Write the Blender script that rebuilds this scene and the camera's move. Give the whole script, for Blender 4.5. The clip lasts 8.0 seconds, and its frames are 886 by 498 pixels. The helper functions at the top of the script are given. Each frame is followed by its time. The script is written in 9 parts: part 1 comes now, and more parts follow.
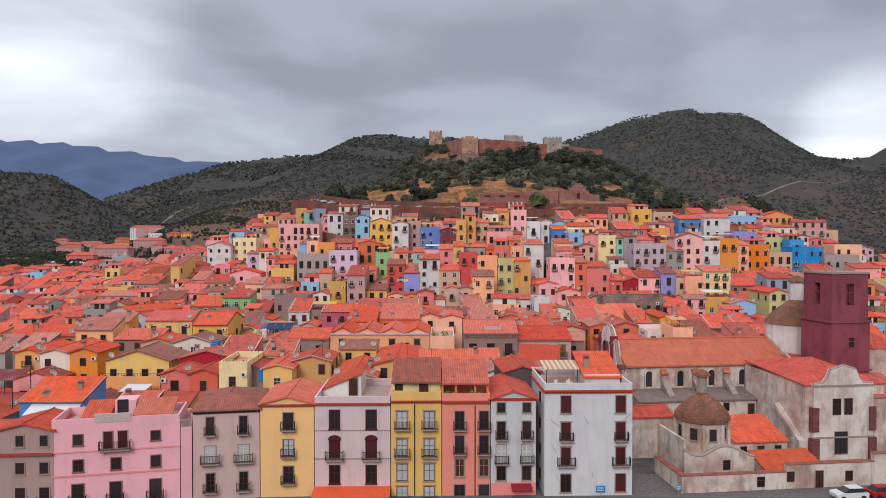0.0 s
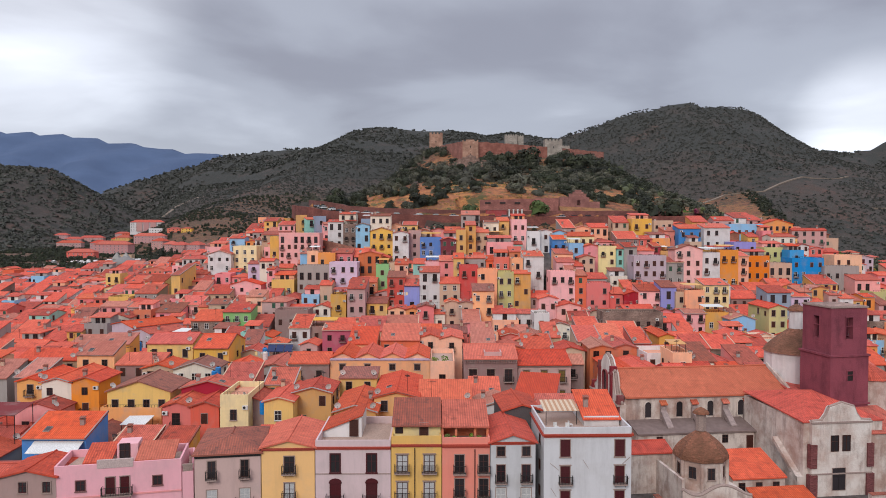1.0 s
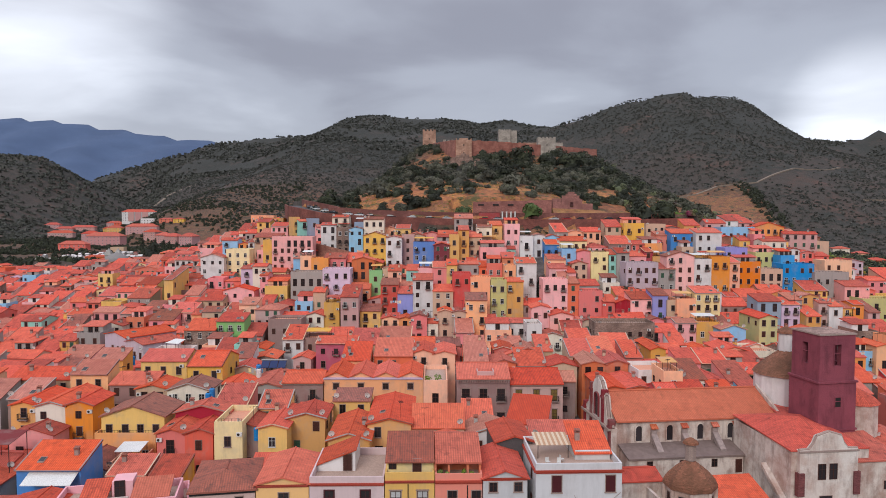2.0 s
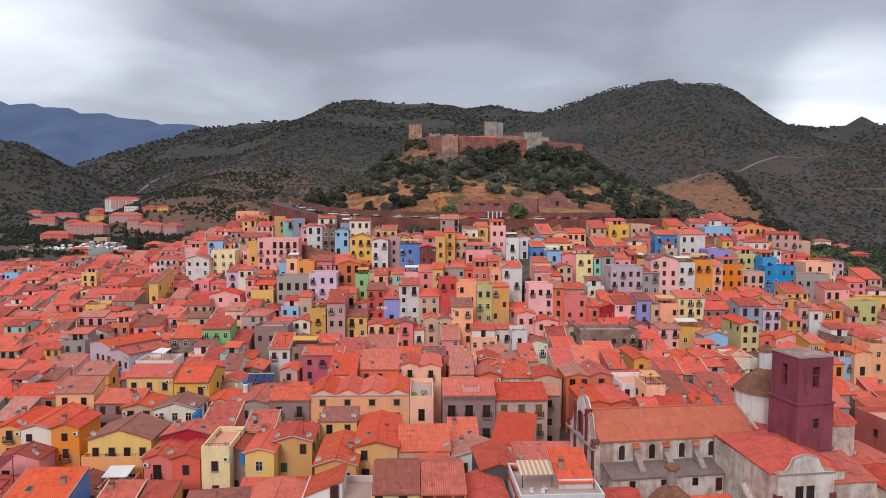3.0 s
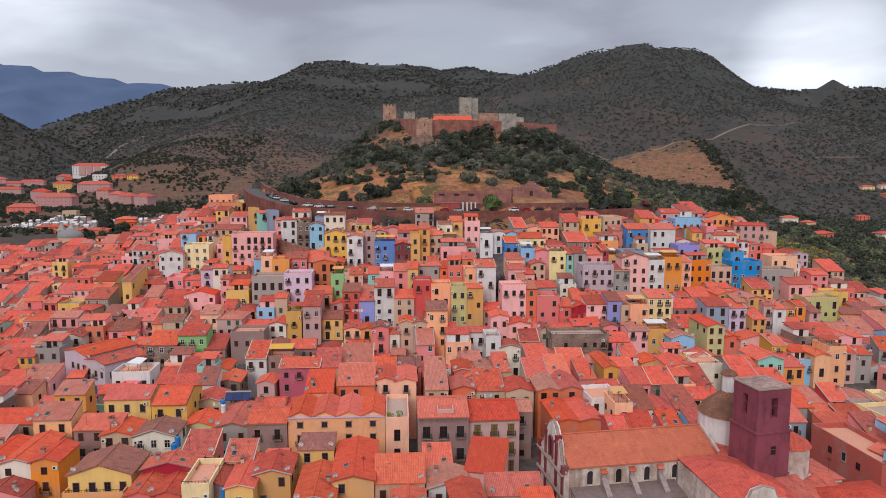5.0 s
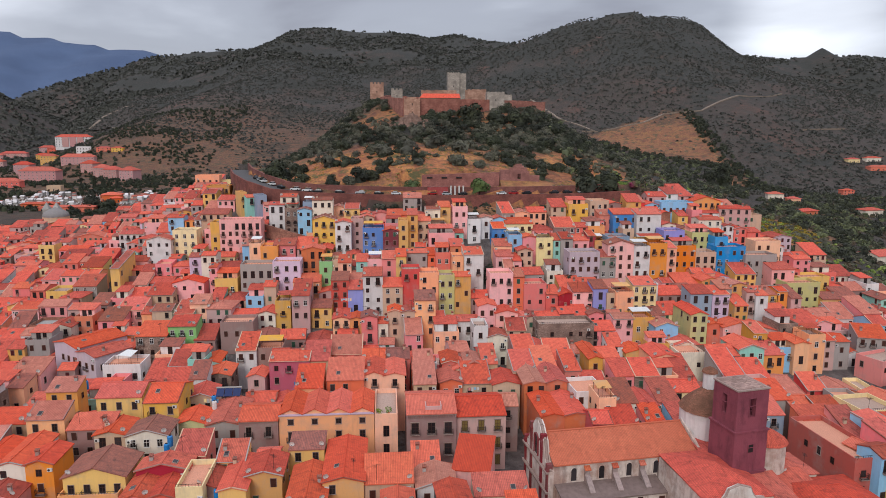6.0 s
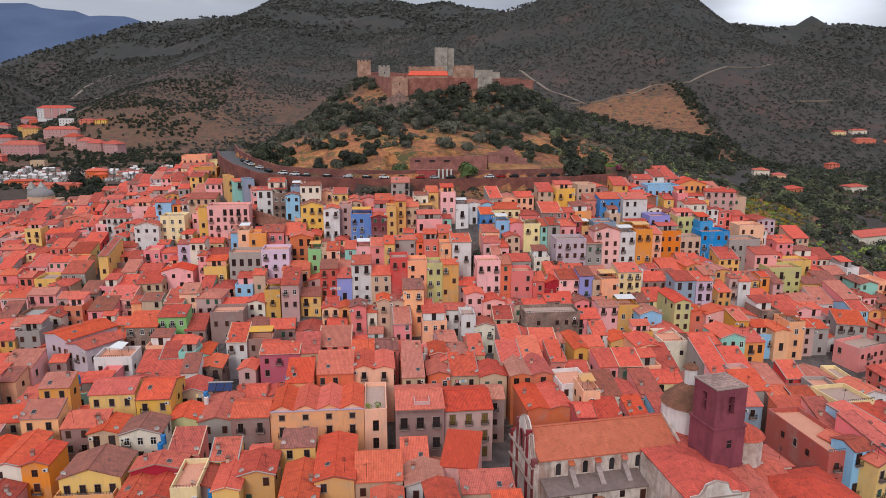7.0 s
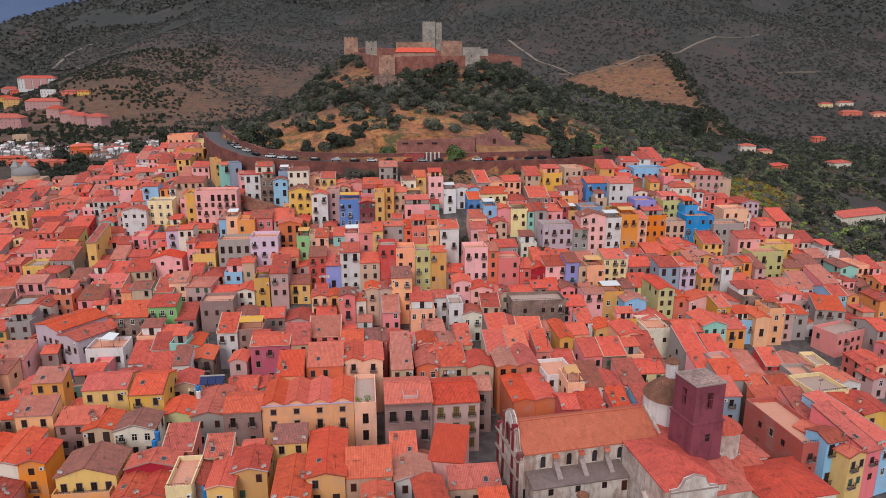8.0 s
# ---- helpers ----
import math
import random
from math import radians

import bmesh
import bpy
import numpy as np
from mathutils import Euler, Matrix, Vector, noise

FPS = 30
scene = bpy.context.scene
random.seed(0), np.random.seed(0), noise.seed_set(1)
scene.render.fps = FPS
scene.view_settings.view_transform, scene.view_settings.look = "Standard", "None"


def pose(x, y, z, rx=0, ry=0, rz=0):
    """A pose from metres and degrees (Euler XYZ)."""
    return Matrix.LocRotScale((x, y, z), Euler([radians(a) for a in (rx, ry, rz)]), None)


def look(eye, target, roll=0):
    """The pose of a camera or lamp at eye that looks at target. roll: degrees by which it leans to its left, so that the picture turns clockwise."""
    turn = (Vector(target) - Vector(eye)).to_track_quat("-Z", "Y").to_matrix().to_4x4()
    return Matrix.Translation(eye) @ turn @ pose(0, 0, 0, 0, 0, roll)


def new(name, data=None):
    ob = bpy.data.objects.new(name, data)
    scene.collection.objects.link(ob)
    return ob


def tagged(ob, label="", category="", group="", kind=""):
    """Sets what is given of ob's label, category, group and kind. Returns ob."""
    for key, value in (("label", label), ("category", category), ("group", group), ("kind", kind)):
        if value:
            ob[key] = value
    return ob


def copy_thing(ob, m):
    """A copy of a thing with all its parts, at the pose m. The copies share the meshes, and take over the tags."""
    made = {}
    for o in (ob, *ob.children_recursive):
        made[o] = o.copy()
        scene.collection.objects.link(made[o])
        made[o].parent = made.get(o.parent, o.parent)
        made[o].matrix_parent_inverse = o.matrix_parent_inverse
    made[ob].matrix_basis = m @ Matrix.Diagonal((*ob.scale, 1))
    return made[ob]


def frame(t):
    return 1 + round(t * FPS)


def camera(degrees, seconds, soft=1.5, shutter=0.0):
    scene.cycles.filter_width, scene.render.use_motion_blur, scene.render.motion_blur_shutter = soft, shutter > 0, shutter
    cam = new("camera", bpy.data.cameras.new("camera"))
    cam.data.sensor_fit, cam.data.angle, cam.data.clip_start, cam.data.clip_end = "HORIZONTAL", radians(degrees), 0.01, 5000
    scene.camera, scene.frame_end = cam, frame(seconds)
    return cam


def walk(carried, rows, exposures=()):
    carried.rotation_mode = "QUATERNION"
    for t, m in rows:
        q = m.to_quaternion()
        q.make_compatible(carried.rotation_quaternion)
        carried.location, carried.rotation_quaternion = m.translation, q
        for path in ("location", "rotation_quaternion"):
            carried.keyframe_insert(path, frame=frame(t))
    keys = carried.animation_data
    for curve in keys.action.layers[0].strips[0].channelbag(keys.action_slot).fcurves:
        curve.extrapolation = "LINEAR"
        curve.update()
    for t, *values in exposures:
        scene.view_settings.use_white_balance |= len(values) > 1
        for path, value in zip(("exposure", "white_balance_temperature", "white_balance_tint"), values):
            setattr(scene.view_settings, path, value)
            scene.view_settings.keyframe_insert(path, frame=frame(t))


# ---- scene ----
cam = camera(64.8, 8.0, soft=0.9)
METRES, EYE, TILT, LEAN, TURN = 52.0, 32.0, -1.0, 0.0, 0.0
ROWS = [
    (0.0, 0.0, 0.0, 0.0, 0.0, 0.0, -0.0),
    (0.5, 0.0002, -0.0019, 0.0631, 0.04, -0.17, -0.02),
    (1.0, -0.0, -0.0033, 0.1267, 0.02, -0.71, -0.05),
    (1.5, -0.0002, -0.0056, 0.1885, -0.15, -1.23, -0.1),
    (3.0, 0.002, -0.0137, 0.3764, -1.65, -3.12, -0.1),
    (3.5, 0.0037, -0.0168, 0.4385, -2.21, -3.8, -0.07),
    (4.0, 0.0042, -0.0205, 0.5013, -2.72, -4.54, -0.04),
    (4.5, 0.0046, -0.0238, 0.5636, -3.2, -5.33, -0.06),
    (6.0, 0.0085, -0.0391, 0.7523, -4.63, -9.01, -0.05),
    (6.5, 0.0098, -0.0446, 0.813, -5.1, -10.27, -0.04),
    (7.0, 0.0113, -0.0508, 0.8752, -5.58, -11.59, -0.04),
    (7.5, 0.013, -0.0567, 0.9361, -6.06, -12.88, -0.06),
    (8.0, 0.0145, -0.0635, 0.9975, -6.53, -14.19, -0.07),
]
walk(cam, [(t, pose(0, 0, EYE, TILT, LEAN, TURN) @ pose(METRES * x, METRES * y, METRES * z, 90 + pitch, roll, yaw)) for t, x, y, z, yaw, pitch, roll in ROWS], [(0.0, 0.0, 6150, 10.0), (8.0, -0.06, 6150, 10.0)])

# light and sky, in one place
SUN, ZENITH, CLOUD_SCALE = 1.85, 3.2, 0.9
SKY_OPENINGS = [((-0.53, 0.80, 0.30), 15, 0.95), ((0.525, 0.845, 0.115), 6.5, 0.75)]

# ---- world, sun, exposure ----
world = bpy.data.worlds.new("overcast_sky")
scene.world = world
world.use_nodes = True
wn, wl = world.node_tree.nodes, world.node_tree.links
wn.clear()


def wnode(kind, **values):
    n = wn.new(kind)
    for key, v in values.items():
        n.inputs[key].default_value = v
    return n


w_out = wn.new("ShaderNodeOutputWorld")
w_bg = wnode("ShaderNodeBackground", Strength=1.0)
w_sky = wn.new("ShaderNodeTexSky")
w_sky.sky_type, w_sky.sun_disc = "NISHITA", False
w_sky.sun_elevation, w_sky.sun_rotation = radians(48), radians(-140)
w_dir = wn.new("ShaderNodeTexCoord")
w_sep = wn.new("ShaderNodeSeparateXYZ")
wl.new(w_dir.outputs["Generated"], w_sep.inputs[0])
w_h = wn.new("ShaderNodeMath")
w_h.operation, w_h.inputs[1].default_value = "ADD", 0.16
wl.new(w_sep.outputs["Z"], w_h.inputs[0])
w_m = wn.new("ShaderNodeMath")
w_m.operation, w_m.inputs[1].default_value = "MAXIMUM", 0.05
wl.new(w_h.outputs[0], w_m.inputs[0])
w_flat = wn.new("ShaderNodeVectorMath")
w_flat.operation = "DIVIDE"
w_den = wn.new("ShaderNodeCombineXYZ")
wl.new(w_m.outputs[0], w_den.inputs[0]), wl.new(w_m.outputs[0], w_den.inputs[1])
w_den.inputs[2].default_value = 1.0
wl.new(w_dir.outputs["Generated"], w_flat.inputs[0])
wl.new(w_den.outputs[0], w_flat.inputs[1])
w_n1 = wnode("ShaderNodeTexNoise", Scale=CLOUD_SCALE, Detail=6.0, Roughness=0.45, Distortion=0.3)
wl.new(w_flat.outputs[0], w_n1.inputs["Vector"])
w_ramp = wn.new("ShaderNodeValToRGB")
w_ramp.color_ramp.interpolation = "EASE"
els = w_ramp.color_ramp.elements
els[0].position, els[0].color = 0.36, (0.315, 0.31, 0.35, 1)
els[1].position, els[1].color = 0.72, (0.60, 0.61, 0.66, 1)
e = els.new(0.53)
e.color = (0.43, 0.435, 0.48, 1)
wl.new(w_n1.outputs["Fac"], w_ramp.inputs[0])


def opening(direction, spread, gain, last):
    """A thin place in the cloud, where the sky is brighter."""
    d = Vector(direction).normalized()
    dot = wn.new("ShaderNodeVectorMath")
    dot.operation = "DOT_PRODUCT"
    dot.inputs[1].default_value = d
    wl.new(w_dir.outputs["Generated"], dot.inputs[0])
    m = wn.new("ShaderNodeMapRange")
    m.interpolation_type = "SMOOTHSTEP"
    m.inputs["From Min"].default_value, m.inputs["From Max"].default_value = math.cos(radians(spread)), 1.0
    m.inputs["To Max"].default_value = gain
    wl.new(dot.outputs["Value"], m.inputs["Value"])
    k = wn.new("ShaderNodeMath")
    k.operation = "MULTIPLY"
    wl.new(m.outputs[0], k.inputs[0]), wl.new(w_n1.outputs["Fac"], k.inputs[1])
    add = wn.new("ShaderNodeMixRGB")
    add.blend_type, add.inputs[0].default_value = "ADD", 1.0
    wl.new(last, add.inputs[1]), wl.new(k.outputs[0], add.inputs[2])
    return add.outputs[0]


clouds = w_ramp.outputs[0]
for direction, spread, gain in SKY_OPENINGS:
    clouds = opening(direction, spread, gain, clouds)
# overcast brightens towards the zenith
w_zen = wn.new("ShaderNodeMapRange")
w_zen.interpolation_type = "SMOOTHSTEP"
w_zen.inputs["From Min"].default_value, w_zen.inputs["From Max"].default_value = 0.3, 1.0
w_zen.inputs["To Min"].default_value, w_zen.inputs["To Max"].default_value = 1.0, ZENITH
wl.new(w_sep.outputs["Z"], w_zen.inputs["Value"])
w_mul = wn.new("ShaderNodeVectorMath")
w_mul.operation = "SCALE"
wl.new(clouds, w_mul.inputs[0]), wl.new(w_zen.outputs[0], w_mul.inputs["Scale"])
w_mix = wn.new("ShaderNodeMixRGB")
w_mix.blend_type, w_mix.inputs[0].default_value = "ADD", 0.012
wl.new(w_mul.outputs[0], w_mix.inputs[1]), wl.new(w_sky.outputs[0], w_mix.inputs[2])
wl.new(w_mix.outputs[0], w_bg.inputs["Color"])
wl.new(w_bg.outputs[0], w_out.inputs[0])

sun_data = bpy.data.lights.new("sun", "SUN")
sun_data.energy, sun_data.angle, sun_data.color = SUN, radians(25), (1.0, 0.95, 0.88)
sun = new("sun", sun_data)
sun.matrix_world = look((-70, -150, 135), (0, 60, 0))

# ---- materials ----


def lin(h):
    return tuple((c / 12.92 if c <= 0.04045 else ((c + 0.055) / 1.055) ** 2.4) for c in (int(h[i:i + 2], 16) / 255 for i in (0, 2, 4)))


class Mat:
    """A node material with a few shorthands."""

    def __init__(self, name, rough=0.85, metal=0.0):
        self.m = bpy.data.materials.new(name)
        self.m.use_nodes = True
        self.n, self.l = self.m.node_tree.nodes, self.m.node_tree.links
        self.b = self.n["Principled BSDF"]
        self.b.inputs["Roughness"].default_value, self.b.inputs["Metallic"].default_value = rough, metal
        self.b.inputs["Specular IOR Level"].default_value = 0.25

    def link(self, a, b):
        self.l.new(a, b)

    def coords(self, which="Object"):
        return self.n.new("ShaderNodeTexCoord").outputs[which]

    def place(self):
        return self.n.new("ShaderNodeNewGeometry").outputs["Position"]

    def scaled(self, vec, s):
        k = self.n.new("ShaderNodeMapping")
        k.inputs["Scale"].default_value = s
        self.link(vec, k.inputs["Vector"])
        return k.outputs[0]

    def noise(self, vec, scale, detail=4.0, rough=0.55, lo=0.35, hi=0.65):
        t = self.n.new("ShaderNodeTexNoise")
        t.inputs["Scale"].default_value, t.inputs["Detail"].default_value, t.inputs["Roughness"].default_value = scale, detail, rough
        self.link(vec, t.inputs["Vector"])
        r = self.n.new("ShaderNodeMapRange")
        r.inputs["From Min"].default_value, r.inputs["From Max"].default_value = lo, hi
        self.link(t.outputs["Fac"], r.inputs["Value"])
        return r.outputs[0]

    def rand(self):
        return self.n.new("ShaderNodeObjectInfo").outputs["Random"]

    def mix(self, fac, a, b, mode="MIX"):
        k = self.n.new("ShaderNodeMixRGB")
        k.blend_type = mode
        for sock, v in zip(k.inputs, (fac, a, b)):
            if isinstance(v, (int, float)):
                sock.default_value = v
            elif isinstance(v, tuple):
                sock.default_value = (*v[:3], 1)
            else:
                self.link(v, sock)
        return k.outputs[0]

    def math(self, op, a, b):
        k = self.n.new("ShaderNodeMath")
        k.operation = op
        for sock, v in zip(k.inputs, (a, b)):
            if isinstance(v, (int, float)):
                sock.default_value = v
            else:
                self.link(v, sock)
        return k.outputs[0]

    def tint(self, colour, hue=0.0, sat=0.0, val=0.0):
        """Vary a colour a little from object to object."""
        k = self.n.new("ShaderNodeHueSaturation")
        self.link(colour, k.inputs["Color"])
        r = self.rand()
        for key, amount, mid, turn in (("Hue", hue, 0.5, 1.0), ("Saturation", sat, 1.0, 7.31), ("Value", val, 1.0, 13.7)):
            if amount:
                f = self.math("FRACT", self.math("MULTIPLY", r, turn), 0.0)
                self.link(self.math("ADD", self.math("MULTIPLY", self.math("SUBTRACT", f, 0.5), 2 * amount), mid), k.inputs[key])
        return k.outputs[0]

    def bump(self, height, strength, dist=0.05):
        k = self.n.new("ShaderNodeBump")
        k.inputs["Strength"].default_value, k.inputs["Distance"].default_value = strength, dist
        self.link(height, k.inputs["Height"])
        self.link(k.outputs[0], self.b.inputs["Normal"])

    def done(self, colour):
        if isinstance(colour, tuple):
            self.b.inputs["Base Color"].default_value = (*colour[:3], 1)
        else:
            self.link(colour, self.b.inputs["Base Color"])
        return self.m


def plaster(name, hexa, dirt=0.35, vary=0.07):
    """Painted plaster with rain streaks, flaked patches and grain."""
    m = Mat(name, 0.9)
    p = m.place()
    base = lin(hexa)
    worn = tuple(0.5 * c + 0.5 * g for c, g in zip(base, (0.34, 0.30, 0.27)))
    streak = m.noise(m.scaled(p, (0.8, 0.8, 0.12)), 1.0, 6, 0.7, 0.5, 0.8)
    patch = m.noise(p, 0.28, 5, 0.6, 0.50, 0.66)
    fine = m.noise(p, 3.5, 3, 0.6, 0.3, 0.7)
    c = m.mix(m.math("MULTIPLY", patch, dirt), base, worn)
    c = m.mix(m.math("MULTIPLY", streak, dirt * 0.7), c, tuple(0.55 * v for v in worn))
    c = m.mix(m.math("MULTIPLY", fine, 0.10), c, tuple(0.7 * v for v in base))
    m.bump(m.noise(p, 9, 4), 0.25, 0.03)
    return m.done(m.tint(c, 0.008, 0.10, vary))


def tiles(name, hexa, hexb, dark, moss=0.3):
    """Curved clay tiles in rows down the slope, by the roof's own UV in metres."""
    m = Mat(name, 0.85)
    uv = m.coords("UV")
    p = m.place()
    a, b, d = lin(hexa), lin(hexb), lin(dark)
    s = m.n.new("ShaderNodeSeparateXYZ")
    m.link(uv, s.inputs[0])
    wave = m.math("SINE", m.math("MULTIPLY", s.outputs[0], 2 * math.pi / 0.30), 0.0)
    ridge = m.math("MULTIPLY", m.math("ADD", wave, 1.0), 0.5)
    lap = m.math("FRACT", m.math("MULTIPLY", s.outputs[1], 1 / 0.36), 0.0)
    each = m.n.new("ShaderNodeTexWhiteNoise")
    each.noise_dimensions = "2D"
    cell = m.n.new("ShaderNodeVectorMath")
    cell.operation = "FLOOR"
    m.link(m.scaled(uv, (1 / 0.30, 1 / 0.36, 1)), cell.inputs[0])
    m.link(cell.outputs[0], each.inputs["Vector"])
    c = m.mix(m.math("MULTIPLY", each.outputs["Value"], 0.5), a, b)
    c = m.mix(m.noise(p, 0.35, 5, 0.65, 0.42, 0.68), c, b)
    c = m.mix(m.math("MULTIPLY", m.noise(m.scaled(uv, (1.3, 0.22, 1)), 1.0, 5, 0.65, 0.52, 0.72), moss), c, d)
    c = m.mix(m.math("MULTIPLY", m.noise(m.scaled(uv, (0.9, 0.35, 1)), 1.0, 3, 0.5, 0.56, 0.62), 0.4), c, tuple(min(1.0, 1.25 * k) for k in a))
    # shade of the tile troughs and laps is mixed into the colour
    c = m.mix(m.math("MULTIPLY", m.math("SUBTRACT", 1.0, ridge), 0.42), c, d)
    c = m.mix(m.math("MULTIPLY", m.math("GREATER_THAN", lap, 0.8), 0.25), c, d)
    c = m.mix(m.math("MULTIPLY", m.noise(p, 0.9, 6, 0.75, 0.52, 0.66), moss * 1.2), c, d)
    m.bump(m.math("ADD", ridge, m.math("MULTIPLY", lap, 0.35)), 0.7, 0.06)
    return m.done(m.tint(c, 0.004, 0.07, 0.10))


def simple(name, hexa, rough=0.8, metal=0.0, grain=6.0, depth=0.25, vary=0.06):
    m = Mat(name, rough, metal)
    p = m.place()
    c = lin(hexa)
    k = m.mix(m.noise(p, grain, 4), c, tuple(v * (1 - depth) for v in c))
    k = m.mix(m.math("MULTIPLY", m.noise(p, grain * 0.07, 4), depth), k, tuple(v * 0.7 for v in c))
    m.bump(m.noise(p, grain * 2, 3), 0.15, 0.03)
    return m.done(m.tint(k, 0, 0.05, vary))


def stone(name, hexa, hexb, size=2.2):
    """Rubble masonry: stones of mixed tone with dark joints."""
    m = Mat(name, 0.92)
    p = m.place()
    v = m.n.new("ShaderNodeTexVoronoi")
    v.inputs["Scale"].default_value = size
    m.link(m.scaled(p, (1, 1, 1.6)), v.inputs["Vector"])
    a, b = lin(hexa), lin(hexb)
    s = m.n.new("ShaderNodeSeparateXYZ")
    m.link(v.outputs["Color"], s.inputs[0])
    c = m.mix(s.outputs[0], a, b)
    c = m.mix(m.noise(p, 0.25, 5, 0.6, 0.4, 0.65), c, tuple(0.72 * k for k in b))
    c = m.mix(m.math("MULTIPLY", m.noise(p, 6, 4), 0.3), c, tuple(0.5 * k for k in a))
    m.bump(v.outputs["Distance"], 0.6, 0.15)
    return m.done(m.tint(c, 0, 0.06, 0.08))


WALLS = {k: plaster("plaster_" + k, h, d + 0.2) for k, h, d in (
    ("pink", "eaa6a2", .4), ("rose", "e08684", .4), ("salmon", "d8705f", .45), ("peach", "ecac86", .4), ("cream", "e8d09a", .42),
    ("yellow", "e0b060", .4), ("ochre", "cf9a52", .45), ("orange", "de9452", .4), ("red", "cc463e", .3), ("crimson", "9c2436", .3),
    ("maroon", "7a3136", .35), ("white", "d3ccc9", .5), ("ivory", "dccfbd", .5), ("grey", "9c928c", .6), ("tan", "c2a288", .55),
    ("mauve", "c09a94", .5), ("lilac", "ccb2c6", .3), ("violet", "8c8cc8", .35), ("blue", "5080be", .35), ("sky", "8ab6d6", .35),
    ("azure", "4290c8", .3), ("slate", "8796a8", .4), ("green", "8abb7c", .3), ("mint", "90c2b4", .3), ("lime", "80b066", .35),
    ("olive", "c0b87c", .4), ("lilacgrey", "b9a6ae", .45), ("tangerine", "dd7f40", .3), ("brickred", "b4524a", .4), ("dusk", "92726b", .6), ("terracotta", "cc6844", .4), ("magenta", "b65a70", .4))}
WALLS["flat_pink"] = plaster("plaster_flat_pink", "b98c88", 0.4)
WALLS["stone"] = stone("bare_wall_stone", "a1887a", "7b645a", 2.6)
WALLS["brick"] = stone("bare_wall_brick", "a87560", "8a5c4c", 4.0)


def blotched(name, hexa, stain, dark):
    """Old limewash with broad brown and grey stains and bare patches."""
    m = Mat(name, 0.93)
    p = m.place()
    c = m.mix(m.noise(p, 0.22, 6, 0.62, 0.44, 0.62), lin(hexa), lin(stain))
    c = m.mix(m.math("MULTIPLY", m.noise(m.scaled(p, (1, 1, 0.5)), 0.5, 6, 0.68, 0.5, 0.66), 0.65), c, lin(dark))
    c = m.mix(m.math("MULTIPLY", m.noise(m.scaled(p, (1.0, 1.0, 0.1)), 1.0, 6, 0.7, 0.52, 0.75), 0.5), c, tuple(0.6 * v for v in lin(dark)))
    c = m.mix(m.math("MULTIPLY", m.noise(p, 4, 3), 0.12), c, lin(stain))
    m.bump(m.noise(p, 5, 5), 0.4, 0.05)
    return m.done(c)


CATH_WALL = blotched("limewash_stained", "cfc1b6", "a98d80", "7c645b")
CATH_PALE = blotched("limewash_pale", "d4cac1", "bda79b", "8c766c")
TOWER_WALL = blotched("limewash_oxblood", "87454f", "783d47", "5e323a")
GOLD, APRICOT, CORAL = plaster("plaster_gold", "dcab62", 0.35), plaster("plaster_apricot", "e3b37c", 0.35), plaster("plaster_coral", "e2917a", 0.35)
MAUVE_PALE = plaster("plaster_mauve_pale", "c8aaa2", 0.5)
FACE_WHITE = plaster("limewash_white", "c3bfbf", 0.5)
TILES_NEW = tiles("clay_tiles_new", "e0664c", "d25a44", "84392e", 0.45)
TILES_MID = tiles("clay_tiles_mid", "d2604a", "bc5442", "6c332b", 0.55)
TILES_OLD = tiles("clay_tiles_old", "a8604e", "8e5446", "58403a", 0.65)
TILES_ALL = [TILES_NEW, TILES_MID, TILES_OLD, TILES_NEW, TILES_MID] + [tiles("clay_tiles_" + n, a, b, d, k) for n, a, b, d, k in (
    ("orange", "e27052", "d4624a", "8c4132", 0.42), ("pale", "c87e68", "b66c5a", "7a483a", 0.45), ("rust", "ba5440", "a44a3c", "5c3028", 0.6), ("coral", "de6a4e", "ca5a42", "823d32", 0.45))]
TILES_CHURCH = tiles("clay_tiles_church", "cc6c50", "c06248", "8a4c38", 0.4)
TILES_DOME = stone("clay_tiles_dome", "97604a", "6e4c38", 3.2)
RUBBLE = stone("rubble_masonry", "a57a66", "7d564b")
CASTLE = stone("castle_masonry", "ae7767", "955e51", 0.8)
CASTLE_PALE = stone("castle_masonry_pale", "b0a598", "92877c", 0.8)
CASTLE_TAN = stone("castle_masonry_tan", "b99580", "9b7664", 0.8)
CONCRETE = simple("cement", "a7a29c", 0.9, depth=0.35)
TERRACE = simple("terrace_paving", "b89c8c", 0.9, depth=0.3)
PINKFLOOR = simple("terrace_tiles", "d8987c", 0.85, depth=0.25)
STREET = simple("street_paving", "6e6662", 0.9, grain=2, depth=0.4)
ASPHALT = simple("asphalt", "5d5a5a", 0.9, grain=3, depth=0.3)
WOOD = simple("brown_joinery", "4a2a22", 0.6)
WOODRED = simple("maroon_joinery", "4f1c20", 0.6)
GREENWOOD = simple("green_joinery", "3d5a48", 0.6)
WHITEWOOD = simple("white_joinery", "d6d2cc", 0.55)
TRIM = simple("stone_trim", "a08a80", 0.85)
TRIMRED = simple("red_trim", "a8402f", 0.8)
IRON = simple("wrought_iron", "332e2d", 0.6, 0.3)
GLASS = Mat("window_glass", 0.15)
GLASS.b.inputs["Specular IOR Level"].default_value = 0.35
GLASS = GLASS.done(GLASS.tint(GLASS.mix(GLASS.rand(), lin("1e1b1c"), lin("383234")), 0, 0, 0.2))
CURTAIN = simple("white_curtain", "b9b6b4", 0.9)
DISH = simple("dish_paint", "cfcac4", 0.6, vary=0.15)
TANK = simple("blue_tank", "2f7fc0", 0.5)
BARK = simple("bark", "4c3c30", 0.95)
AWNING = simple("awning_white", "dcdad6", 0.8)
